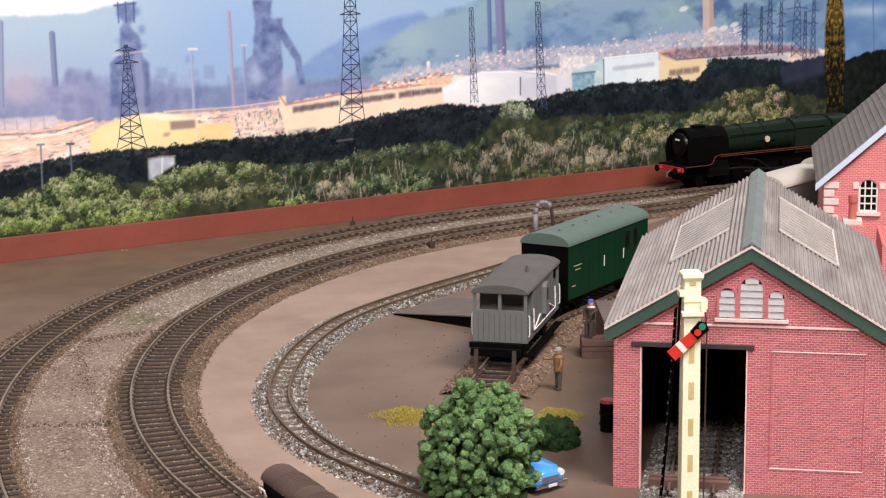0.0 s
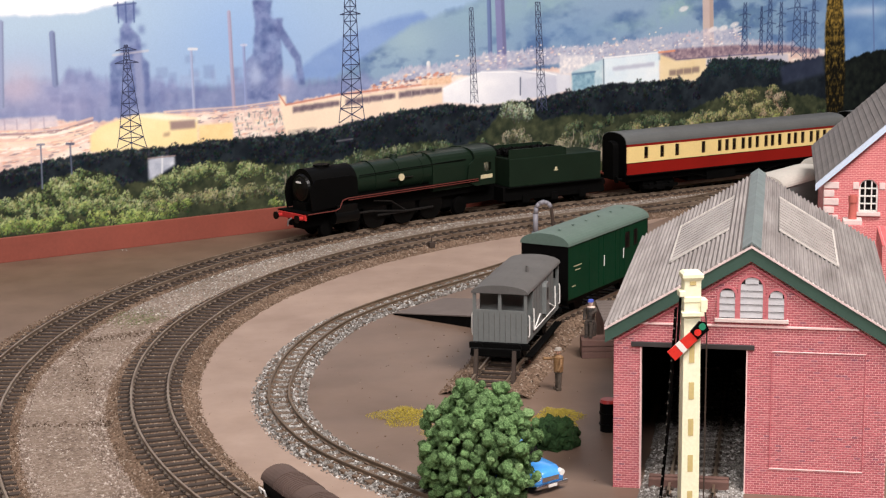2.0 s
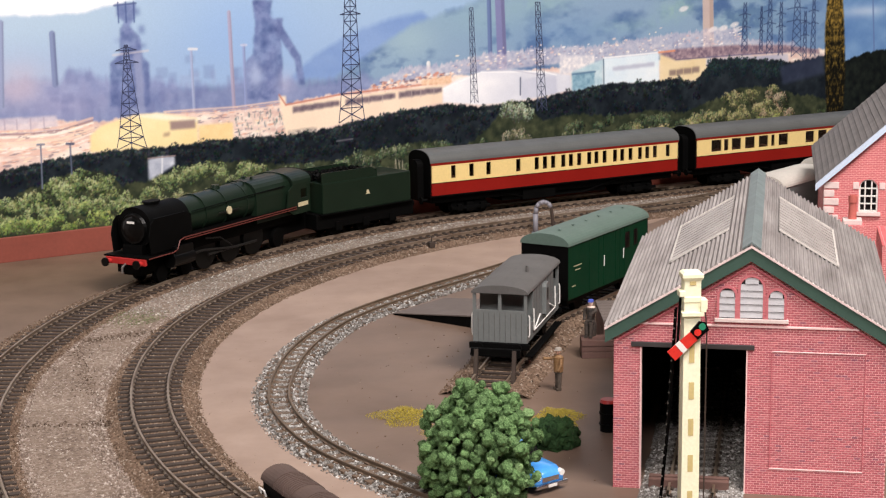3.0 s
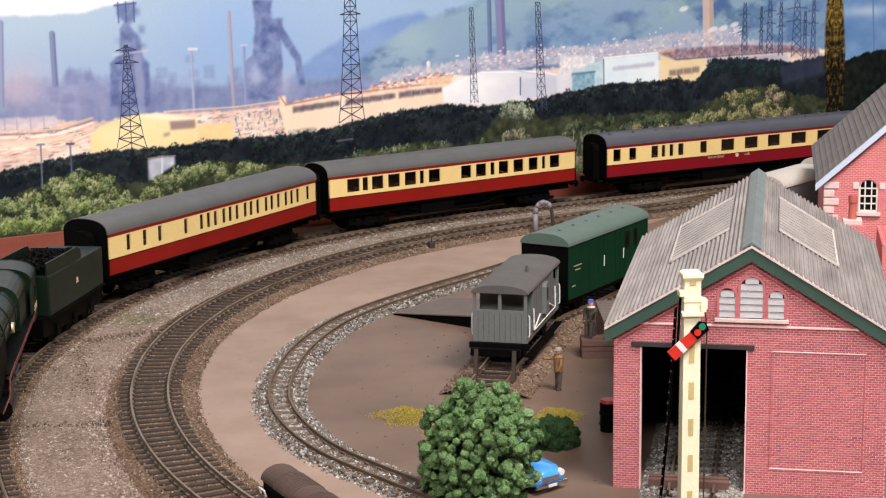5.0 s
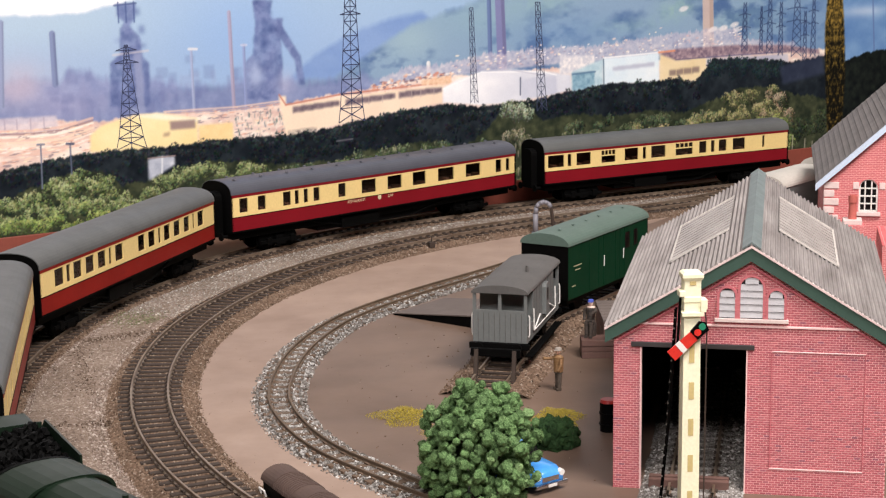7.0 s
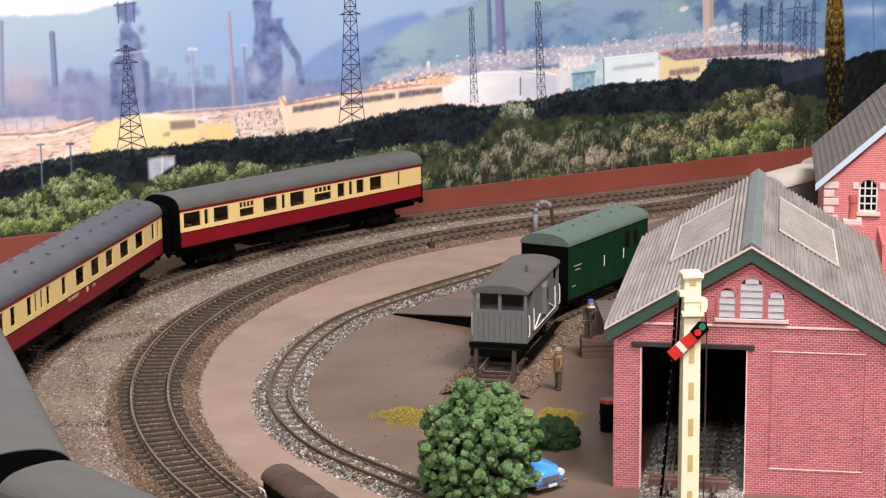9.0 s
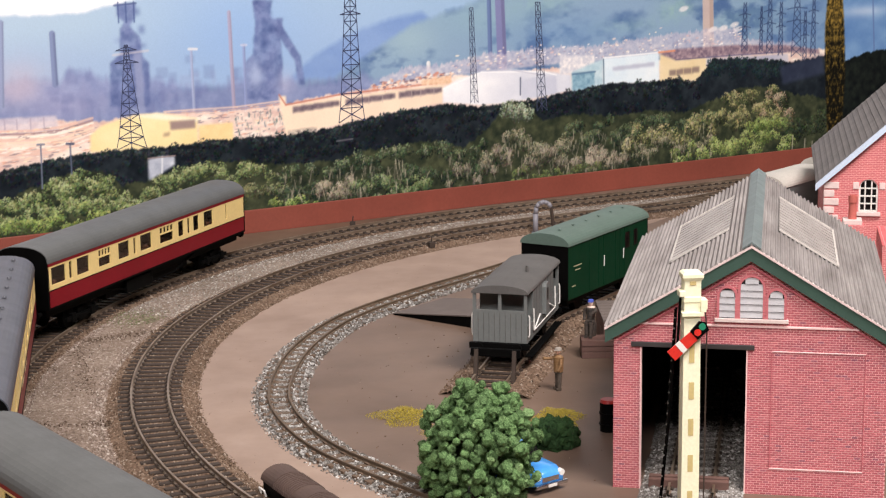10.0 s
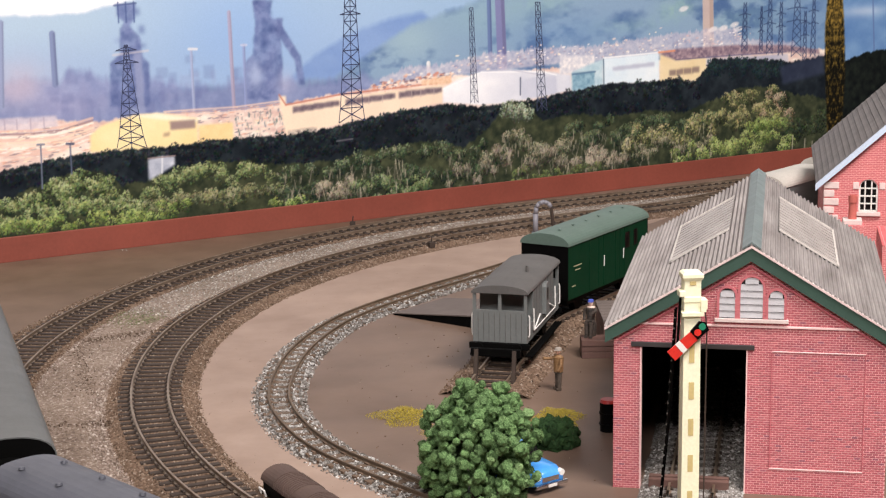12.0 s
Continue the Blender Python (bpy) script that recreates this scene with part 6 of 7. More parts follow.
def parcels_van():
    t = thing("parcels_van", "dark green parcels van with grey green roof on the siding", "van", at(83.6, 989.5, RAIL_Z, 0, 0, 239))
    h, w, z0, zg = 52.5, 14.5, 9.5, 40.0
    bm = bmesh.new()
    box(bm, -h, h, -w, w, z0, zg, 0.3)
    body = part("body", bm, SR_GREEN, t, "dark green panelled body")
    for sg in (1, -1):
        for x in (-20, -14, -8, 8, 14, 26):
            bm = bmesh.new()
            box(bm, x - 0.2, x + 0.2, sg * w - 0.2, sg * w + 0.2, z0 + 1, zg - 1)
            part("body_rib", bm, SR_GREEN, body)
        for x0, x1 in ((-38, -33), (-27, -21)):
            bm = bmesh.new()
            box(bm, x0, x1, sg * w - 0.15, sg * w + 0.15, z0 + 17, zg - 4)
            part("window_pane", bm, BLACK_GLOSS, t)
        for x in (-18, 8):
            bm = bmesh.new()
            tube(bm, [(x, sg * (w + 0.4), z0 + 12), (x, sg * (w + 0.6), z0 + 18)], 0.25, 6)
            part("door_handle", bm, WHITE, t, "pale door handle")
        for x0, x1, z in ((36, 46, z0 + 18), (38, 44, z0 + 15.6), (44, 48, z0 + 7)):
            bm = bmesh.new()
            box(bm, x0, x1, sg * w - 0.12, sg * w + 0.12, z, z + 0.4)
            part("lettering", bm, BRASS, t, "faint lettering shown as a bar")
    for sx in (1, -1):
        bm = bmesh.new()
        prism_x(bm, [(w, z0), (w, zg)] + arch(w, zg, 6.0, 12, 2.2) + [(-w, z0)], *sorted((sx * h, sx * (h + 0.6))))
        part("end_panel", fix(bm), BLACK, t, "black end")
        for y in (-9.8, 9.8):
            bm = bmesh.new()
            cyl(bm, (sx * h, y, 12), (sx * (h + 4), y, 12), 1.3, seg=10)
            cyl(bm, (sx * (h + 4), y, 12), (sx * (h + 4.8), y, 12), 2.6, seg=12)
            part("buffer", bm, BLACK, t)
    bm = bmesh.new()
    prof = arch(w + 0.7, zg, 6.4, 16, 2.2)
    loft(bm, [[(x, y, z) for y, z in prof] for x in (-h - 0.9, h + 0.9)], True, True)
    roof = part("roof", fix(bm), SR_ROOF, t)
    for k in range(6):
        bm = bmesh.new()
        cyl(bm, (0, 0, -0.4), (0, 0, 0.7), 0.5, seg=8)
        cyl(bm, (0, 0, 0.6), (0, 0, 1.1), 1.1, 0.8, seg=10)
        part("roof_vent", bm, SR_ROOF, roof, m=at(-42 + 16.5 * k, 3, zg + 6.2))
    bm = bmesh.new()
    box(bm, -h + 2, h - 2, -w + 2, w - 2, z0 - 3, z0 - 0.02)
    part("underframe", bm, BLACK, t)
    for x in (-30, 30):
        wheelset(t, x, 6)
    return t


brake_van()
parcels_van()

LIGHT_ROOF = paint("pale_roof_paint", (0.52, 0.49, 0.44), 0.6, 0.1)
BAUXITE = paint("bauxite_brown", (0.20, 0.055, 0.035), 0.6, 0.12)


def goods_van(m, label, body):
    t = thing("goods_van", label, "van", m, group="goods vans behind the shed")
    bm = bmesh.new()
    box(bm, -32, 32, -14.5, 14.5, 9, 38, 0.3)
    part("body", bm, body, t)
    bm = bmesh.new()
    prof = arch(15.4, 38, 7.5, 16, 2.1)
    loft(bm, [[(x, y, z) for y, z in prof] for x in (-33, 33)], True, True)
    part("roof", fix(bm), LIGHT_ROOF, t, "pale grey arched roof", smooth=False)
    bm = bmesh.new()
    box(bm, -30, 30, -12, 12, 6, 8.98)
    part("underframe", bm, BLACK, t)
    for x in (-20, 20):
        wheelset(t, x, 6)
    return t


goods_van(at(236, 1178, 6, 0, 0, 52), "goods van with pale arched roof and grey sides", VAN_GREY)
goods_van(at(292, 1262, 6, 0, 0, 52), "brown goods van with pale arched roof", BAUXITE)
yard_line, YARD_LEN = spline([(206, 1140), (236, 1178), (292, 1262), (340, 1330)])
track("yard_track", "short siding under the goods vans", yard_line, 0, YARD_LEN, 16.5, RAIL_Z, (3.2, 30, 1.4), 7.8, None)

# buffer stop at the end of the siding
stop = thing("buffer_stop", "dark timber buffer stop at the end of the siding", "buffer stop", at(24, 818, 0, 0, 0, 75))
for y in (-9.5, 9.5):
    bm = bmesh.new()
    box(bm, -1.2, 1.2, y - 1.0, y + 1.0, 0.5, 18, 0.2, Matrix.Rotation(radians(12), 4, "Y"))
    part("post", bm, SLEEPER, stop)
bm = bmesh.new()
box(bm, 3.4, 5.8, -12.5, 12.5, 14, 18, 0.3)
part("beam", bm, BLACK, stop)

# ---------------------------------------------------------------- loading ramp, crane, stacks
ramp = thing("loading_ramp", "low grey loading ramp with its shaded side painted black beside the siding", "ramp", at(-29, 975, 0, 0, 0, -38))
RAMP_TOP = paint("ramp_grey", (0.12, 0.095, 0.084), 0.75, 0.15, 1.5, 20)
# the ramp body is black: the shade on its side is in the colour
bm = bmesh.new()
prism(bm, [(0, 0.05), (58, 0.05), (58, 6.6), (2, 1.0), (0, 0.6)], 0, 48)
part("ramp_body", fix(bm), BLACK, ramp, "side painted black for its shade")
bm = bmesh.new()
prism(bm, [(0, 0.7), (2, 1.05), (58, 6.65), (58, 7.4), (0, 1.3)], -0.6, 48)
part("ramp_deck", fix(bm), RAMP_TOP, ramp, "grey brown deck")

CRANE_GREY = paint("crane_grey", (0.19, 0.185, 0.21), 0.5, 0.12)
crane = thing("water_crane", "grey swan-neck water crane beside the inner line", "water crane", at(67, 1223, 0))
bm = bmesh.new()
tube(bm, [(-0.5, 0, 0), (-0.5, 0, 15)], 1.9, 12)
tube(bm, [(-0.5, 0, 15), (0, 0, 19.5), (2, 0, 22.4), (5.2, 0, 23.6), (8.4, 0, 22.6), (10.6, 0, 19.8)], 1.6, 10)
part("pipe", bm, CRANE_GREY, crane, smooth=True)
bm = bmesh.new()
tube(bm, [(10.6, 0, 19.8), (11.6, 0, 12), (12, 0, 6)], 1.3, 8)
part("hose", bm, SLEEPER, crane, "dark leather hose")
bm = bmesh.new()
cyl(bm, (-0.5, 0, 0), (-0.5, 0, 2), 3.2, 2.6, seg=14)
part("base", bm, CRANE_GREY, crane)

stacked = thing("timber_steps", "dark brown wooden loading steps beside the shed", "steps", at(74, 870, 0))
for k, (y0, y1, z0, z1) in enumerate(((0, 13, 0, 3.2), (0.4, 12.6, 3.4, 6.2), (0, 13, 6.4, 9.6), (13.2, 60, 0, 9), (13.4, 59.6, 9.2, 16))):
    bm = bmesh.new()
    box(bm, -3 if k < 3 else 9.5, 20, y0, y1, z0, z1, 0.3)
    part("step", bm, BROWN_WOOD, stacked)
for k in range(7):
    bm = bmesh.new()
    box(bm, 9.2, 20.4, 13 + k * 6.7, 13 + k * 6.7 + 6.3, 16.1, 17.3, 0.2)
    part("plank", bm, RAMP_TOP, stacked)
ladder = thing("leaning_board", "brown plank leaning on the shed wall", "plank", at(86.5, 846, 0, 0, 0, -10))
bm = bmesh.new()
box(bm, -1.4, 1.4, -0.7, 0.7, 0, 20, 0.2, Matrix.Rotation(radians(7), 4, "Y"))
part("board", bm, BROWN_WOOD, ladder)
# small black bulging cabinet with a red top, simplified to a ribbed cylinder
drum = thing("oil_drum", "small black cabinet with a red top beside the shed, built as a cylinder", "drum", at(72.5, 743, 0))
bm = bmesh.new()
cyl(bm, (0, 0, 0), (0, 0, 13.2), 3.6, 3.8, seg=20)
for z in (3, 8):
    cyl(bm, (0, 0, z), (0, 0, z + 0.7), 4.1, seg=20)
part("body", bm, BLACK, drum)
bm = bmesh.new()
cyl(bm, (0, 0, 13.2), (0, 0, 14.6), 3.8, 3.3, seg=20)
part("lid", bm, BUFFER_RED, drum, "red lid")

# ---------------------------------------------------------------- little railwaymen: plain moulded figures
def figure_mat(name, stops):
    k = Mat(name, 0.6, 0, 0.3)
    sep = k.n("ShaderNodeSeparateXYZ")
    k.link(k.coord(), sep.inputs[0])
    r = k.n("ShaderNodeMapRange")
    r.inputs["From Max"].default_value = 0.022
    k.link(sep.outputs[2], r.inputs["Value"])
    c = k.ramp(r.outputs[0], stops)
    c.node.color_ramp.interpolation = "CONSTANT"
    k.color(k.mix(0.25, c, k.ramp(k.noise(1.5, 3), [(0.3, (0.03, 0.025, 0.02)), (0.7, (0.3, 0.22, 0.16))])))
    return k.m


def figurine(m, label, mat, sit, arm):
    bm = bmesh.new()
    hip = 9.5 if not sit else 8.0
    for y in (-1.2, 1.2):
        if sit:
            cyl(bm, (0, y, hip), (4.2, y, hip), 1.2, 1.1, seg=10)
            cyl(bm, (4.2, y, hip), (4.4, y, 1.2), 1.1, 0.9, seg=10)
            box(bm, 3.5, 6, y - 0.8, y + 0.8, 0, 1.3, 0.3)
            box(bm, -2.6, 1.2, min(0, y * 2), max(0, y * 2), 0, 7.2, 0.2)
        else:
            cyl(bm, (0, y, hip), (0.2, y * 1.15, 1), 1.35, 0.95, seg=10)
            box(bm, -0.8, 1.9, y * 1.15 - 0.8, y * 1.15 + 0.8, 0, 1.3, 0.3)
    cyl(bm, (0, 0, hip - 0.8), (0, 0, hip + 7), 2.3, 2.5, seg=12)
    ball(bm, (0, 0, hip + 7), 2.45, 0.8, 1.1, 0.5)
    ball(bm, (0.1, 0, hip + 9.7), 1.45, 1, 0.9, 1.15)
    cyl(bm, (0.1, 0, hip + 10.3), (0.1, 0, hip + 11.5), 1.6, 1.4, seg=12)
    box(bm, 0.8, 2.2, -1, 1, hip + 10.2, hip + 10.5)
    for y, reach in ((-2.7, arm), (2.7, not arm and sit)):
        if reach:
            tube(bm, [(0, y, hip + 6.6), (2.6, y * 1.2, hip + 5.6), (6.8, y * 1.1, hip + 6.2)], 0.75, 8)
        else:
            tube(bm, [(0, y, hip + 6.6), (0.2, y * 1.25, hip + 3.6), (1.4, y * 1.1, hip + 0.8)], 0.8, 8)
    ob = part("figurine", bm, mat, m=m, smooth=False)
    return tagged(ob, label, "figurine", group="model figures")


figurine(at(55, 811, 0, 0, 0, 200), "small painted model figure in a tan jacket pointing", figure_mat("tan_figure", [(0.0, (0.02, 0.018, 0.016)), (0.08, (0.045, 0.04, 0.035)), (0.42, (0.24, 0.13, 0.05)), (0.8, (0.45, 0.26, 0.18)), (0.9, (0.4, 0.37, 0.33))]), False, True)
figurine(at(76.5, 880, 9.6, 0, 0, 250), "black model figure with a blue cap, sitting on wooden steps", figure_mat("blue_cap_figure", [(0.0, (0.012, 0.012, 0.014)), (0.1, (0.02, 0.02, 0.022)), (0.64, (0.03, 0.03, 0.03)), (0.70, (0.9, 0.68, 0.58)), (0.83, (0.03, 0.09, 0.55))]), True, False)


# ---------------------------------------------------------------- plants
def foliage_mat(name, stops, fine=0.5):
    k = Mat(name, 0.85, 0, 0.15)
    c = k.ramp(k.random_island(), stops)
    k.color(k.mix(0.55, c, k.ramp(k.noise(fine, 3), [(0.3, stops[0][1]), (0.7, stops[-1][1])])))
    k.bump(k.noise(fine, 3), 0.35, 0.9)
    return k.m


LEAF = foliage_mat("foam_foliage", [(0.0, (0.014, 0.046, 0.013)), (0.5, (0.048, 0.12, 0.034)), (0.85, (0.115, 0.235, 0.075)), (1.0, (0.29, 0.43, 0.19))])
DARK_LEAF = foliage_mat("dark_foliage", [(0.0, (0.008, 0.022, 0.008)), (0.6, (0.016, 0.042, 0.014)), (1.0, (0.03, 0.065, 0.02))])
YELLOW = foliage_mat("yellow_flowers", [(0.0, (0.15, 0.12, 0.03)), (0.5, (0.40, 0.31, 0.05)), (1.0, (0.68, 0.55, 0.10))])
BARK = paint("brown_bark", (0.07, 0.045, 0.03), 0.9, 0.3)


def clumps(centre, rx, ry, rz, count, r, flakes, flake):
    """A crown of lumpy clumps with small flakes over them."""
    verts, faces = [], []
    ico = bmesh.new()
    bmesh.ops.create_icosphere(ico, subdivisions=2, radius=1)
    base = [v.co.copy() for v in ico.verts]
    tri = [tuple(v.index for v in f.verts) for f in ico.faces]
    ico.free()
    spots = []
    for i in range(count):
        # even spread over the dome, uneven in depth
        zf = 1 - 1.72 * (i + 0.5) / count
        a = i * 2.39996 + random.uniform(-0.25, 0.25)
        q = math.sqrt(max(0, 1 - zf * zf))
        d = random.uniform(0.72, 1.0) + 0.16 * noise.noise((math.cos(a) * q * 2.1, math.sin(a) * q * 2.1, zf * 2.1))
        spots.append((Vector((centre[0] + rx * q * math.cos(a) * d, centre[1] + ry * q * math.sin(a) * d, centre[2] + rz * zf * d)), r * random.uniform(0.65, 1.25)))
    for c, s in spots:
        k, seed = len(verts), random.uniform(0, 90)
        for b in base:
            w = s * (1 + 0.5 * noise.noise(b * 1.7 + Vector((seed, 0, 0))) + 0.3 * noise.noise(b * 4.3 + Vector((0, seed, 0))))
            verts.append(c + b * w)
        faces += [tuple(j + k for j in f) for f in tri]
    for _ in range(flakes):
        c, s = random.choice(spots)
        d = Vector((random.gauss(0, 1), random.gauss(0, 1), random.gauss(0, 1))).normalized()
        p = c + d * s * random.uniform(0.85, 1.22)
        k = len(verts)
        e = Vector((random.gauss(0, 1), random.gauss(0, 1), random.gauss(0, 1))).normalized() * flake
        f = d.cross(e).normalized() * flake
        verts += [p + e, p + f * random.uniform(0.5, 1), p - e * random.uniform(0.5, 1), p - f]
        faces.append((k, k + 1, k + 2, k + 3))
    return verts, faces


def crown(name, data, mat, parent, label=""):
    verts, faces = data
    mesh = bpy.data.meshes.new(name)
    mesh.from_pydata([(v * MM)[:] for v in verts], [], faces)
    mesh.materials.append(mat)
    ob = new(name, mesh)
    if parent:
        ob.parent = parent
    if label:
        tagged(ob, label)
    return ob


tree = thing("model_tree", "round bushy green model tree of foam foliage", "tree", at(13.2, 655, 0))
bm = bmesh.new()
cyl(bm, (0, 0, 0), (0.5, 0, 20), 2.6, 1.5, seg=10)
for a in range(5):
    cyl(bm, (0.4, 0, 9 + 2 * a), (11 * math.cos(a * 1.26), 11 * math.sin(a * 1.26), 20 + 2.5 * a), 1.1, 0.4, seg=7)
part("trunk", bm, BARK, tree)
crown("crown", clumps((0, 0, 19.0), 24.0, 24.0, 28.0, 460, 2.0, 60000, 0.27), LEAF, tree)
crown("inner_crown", clumps((0, 0, 19), 18.0, 18.0, 21.0, 220, 1.9, 9000, 0.3), LEAF, tree)

bush = thing("bush", "low dark green bush with clumped leaves", "bush", at(47, 724, 0))
crown("leaves", clumps((0, 0, 3), 10.5, 11, 8.5, 150, 2.2, 2500, 0.45), DARK_LEAF, bush)


def flower_patch(x, y, rx, ry, count, label):
    verts, faces = [], []
    for _ in range(count):
        a, q = random.uniform(0, 6.28), random.random() ** 0.6
        h = (1 - q) * 4.2 + 0.4
        edge = 0.85 + 0.5 * noise.noise((math.cos(a) * 1.4 + x, math.sin(a) * 1.4, 0.0)) + random.uniform(-0.12, 0.12)
        p = Vector((rx * q * edge * math.cos(a), ry * q * edge * math.sin(a), random.uniform(0.1, h)))
        k = len(verts)
        e = Vector((random.gauss(0, 1), random.gauss(0, 1), random.gauss(0, 1))).normalized() * 0.5
        f = Vector((random.gauss(0, 1), random.gauss(0, 1), random.gauss(0, 1))).normalized() * 0.5
        verts += [p, p + e, p + f]
        faces.append((k, k + 1, k + 2))
    ob = crown("flower_tuft", (verts, faces), YELLOW, None)
    ob.matrix_basis = at(x, y, 0)
    return tagged(ob, label, "flowers", group="yellow tufts")


flower_patch(-17, 768, 16, 17, 5600, "tuft of yellow flock flowers on the ground")
flower_patch(52, 762, 12, 20, 5600, "tuft of yellow flock flowers beside the bush")
flower_patch(-6, 742, 8, 10, 250, "thin scatter of yellow flock on the ground")

# ---------------------------------------------------------------- blue car
CAR_BLUE = paint("car_blue", (0.07, 0.33, 0.82), 0.22, 0.06, bump=0)
CHROME = paint("chrome", (0.75, 0.75, 0.77), 0.15, 0.05, metal=1.0, bump=0)
car = thing("blue_car", "bright blue model saloon car with chrome bumper under the tree", "car", at(29.5, 677, 0, 0, 0, -52))
bm = bmesh.new()
rows = []
for x, w, z0, z1 in ((-20, 7.0, 3.4, 7.5), (-18.5, 8.2, 2.6, 9.0), (-8, 8.8, 2.2, 9.6), (6, 8.8, 2.2, 9.8), (15, 8.4, 2.4, 9.2), (18.5, 7.8, 3.0, 8.0), (19.6, 6.8, 3.8, 6.6)):
    rows.append([(x, -w, z0), (x, -w * 1.02, (z0 + z1) * 0.55), (x, -w * 0.82, z1 * 0.97), (x, 0, z1 + 0.5), (x, w * 0.82, z1 * 0.97), (x, w * 1.02, (z0 + z1) * 0.55), (x, w, z0)])
loft(bm, rows, True, True)
part("body", fix(bm), CAR_BLUE, car, smooth=True)
bm = bmesh.new()
rows = [[(x, -w, z0), (x + dx, -w * 0.85, z1), (x + dx, w * 0.85, z1), (x, w, z0)] for x, w, z0, z1, dx in ((-14, 7.6, 9, 9.2, 1), (-9, 7.6, 9, 14.6, 1.5), (2, 7.6, 9, 14.8, -1), (7.5, 7.6, 9, 9.3, -1))]
loft(bm, rows, True, True)
part("cabin", fix(bm), CAR_BLUE, car)
bm = bmesh.new()
prism(bm, [(7.2, 9.9), (2.6, 14.2), (3.0, 14.4), (7.8, 10.1)], -6.4, 6.4)
part("windscreen", fix(bm), BLACK_GLOSS, car)
for y in (-6.2, 6.2):
    bm = bmesh.new()
    cyl(bm, (18.2, y, 6.8), (19.9, y, 6.8), 1.5, 1.3, seg=14)
    part("headlight", bm, WHITE, car)
bm = bmesh.new()
box(bm, 19.8, 21.2, -8.4, 8.4, 2.4, 3.9, 0.4)
part("bumper", bm, CHROME, car, "chrome bumper")
bm = bmesh.new()
box(bm, 19.2, 20.0, -4.4, 4.4, 4.4, 6.4, 0.2)
part("grille", bm, CHROME, car)
bm = bmesh.new()
box(bm, 21.25, 21.4, -2.2, 2.2, 2.5, 3.7)
part("plate", bm, WHITE, car)
for x in (-12, 12):
    for y in (-8, 8):
        bm = bmesh.new()
        cyl(bm, (x, y - 0.9, 3), (x, y + 0.9, 3), 3, seg=18)
        wheel = part("wheel", bm, BLACK, car)
        bm = bmesh.new()
        cyl(bm, (x, y - 1.1, 3), (x, y + 1.1, 3), 1.5, seg=12)
        part("hubcap", bm, CHROME, wheel)

# ---------------------------------------------------------------- grounded wagon body near the inner line
grounded = thing("wagon_body", "brown ribbed-roof wagon body standing on the ground", "wagon", at(-54, 637, 0, 0, 0, 118))
RIB_BROWN = paint("ribbed_brown", (0.085, 0.053, 0.043), 0.75, 0.2, 1.0, 14)
bm = bmesh.new()
box(bm, -26, 26, -7, 7, 1, 8, 0.3)
part("body", bm, BLACK, grounded)
bm = bmesh.new()
prof = arch(7.6, 8, 5.2, 14, 2.0)
loft(bm, [[(x, y, z) for y, z in prof] for x in (-27, 27)], True, True)
lid = part("roof", fix(bm), RIB_BROWN, grounded)
for k in range(18):
    x = -24 + k * 1.7 + (9 if k > 6 else 0)
    bm = bmesh.new()
    prof = arch(7.9, 8, 5.5, 12, 2.0)
    loft(bm, [[(x + d, y, z) for y, z in prof] for d in (0, 0.8)], True, True)
    part("roof_rib", fix(bm), RIB_BROWN, lid)
bm = bmesh.new()
tube(bm, [(25, 8.2, 3), (25, 9, 5.5), (20, 9, 5.5), (20, 8.2, 3)], 0.4, 6)
part("grab_rail", bm, WHITE, grounded, "white grab rail")

# ---------------------------------------------------------------- signal
POST_CREAM = paint("cream_post", (0.94, 0.90, 0.64), 0.5, 0.06)
SLOT_TAN = paint("slot_shade", (0.60, 0.47, 0.20), 0.7, 0.12)
SIGNAL_RED = paint("signal_red", (0.65, 0.03, 0.02), 0.4, 0.08)
GREEN_LENS = paint("green_lens", (0.02, 0.22, 0.12), 0.15, 0.05)
signal = thing("semaphore_signal", "cream semaphore signal post with lowered red and white arm", "signal", at(92.3, 632, 0, 0, 0, 4))
bm = bmesh.new()
loft(bm, [[(-w, -w, z), (w, -w, z), (w, w, z), (-w, w, z)] for w, z in ((3.4, 0), (3.3, 40), (3.1, 84), (3.4, 84.2), (3.4, 86), (3.1, 86.2), (3.1, 92), (3.9, 93.4), (3.9, 94.6), (3.0, 95.4))], True, True)
part("post", fix(bm), POST_CREAM, signal)
# slots are flat strips; the shade of a recess is in their tan
for k in range(6):
    z = 4.2 + 14.2 * k
    if z > 74:
        continue
    bm = bmesh.new()
    box(bm, -1.1, 0.9, -3.46, -3.36, z, z + 6.6)
    part("slot", bm, SLOT_TAN, signal, "flat tan strip coloured as a shaded slot")
bm = bmesh.new()
box(bm, -1.2, 1.2, -3.3, -3.14, 90.6, 92)
part("slot", bm, SLOT_TAN, signal)
for x0, x1, z0, z1 in ((-5.2, -3, 86.4, 88.6), (2.8, 5.4, 81.5, 85.2), (-4.2, 4.2, 78.8, 80.4), (2.9, 5.0, 80.4, 81.6)):
    bm = bmesh.new()
    box(bm, x0, x1, -4.4, 1, z0, z1, 0.25)
    part("bracket", bm, POST_CREAM, signal)
m = Matrix.Translation((1.9, -4.8, 73.2)) @ Matrix.Rotation(radians(-42), 4, "Y")
bm = bmesh.new()
prism(bm, [(-13.6, -2.3), (-13.6, 2.3), (0.5, 2.0), (0.5, -2.0)], -0.3, 0.3)
bmesh.ops.transform(bm, matrix=m, verts=bm.verts)
arm = part("arm", fix(bm), SIGNAL_RED, signal, "red arm")
bm = bmesh.new()
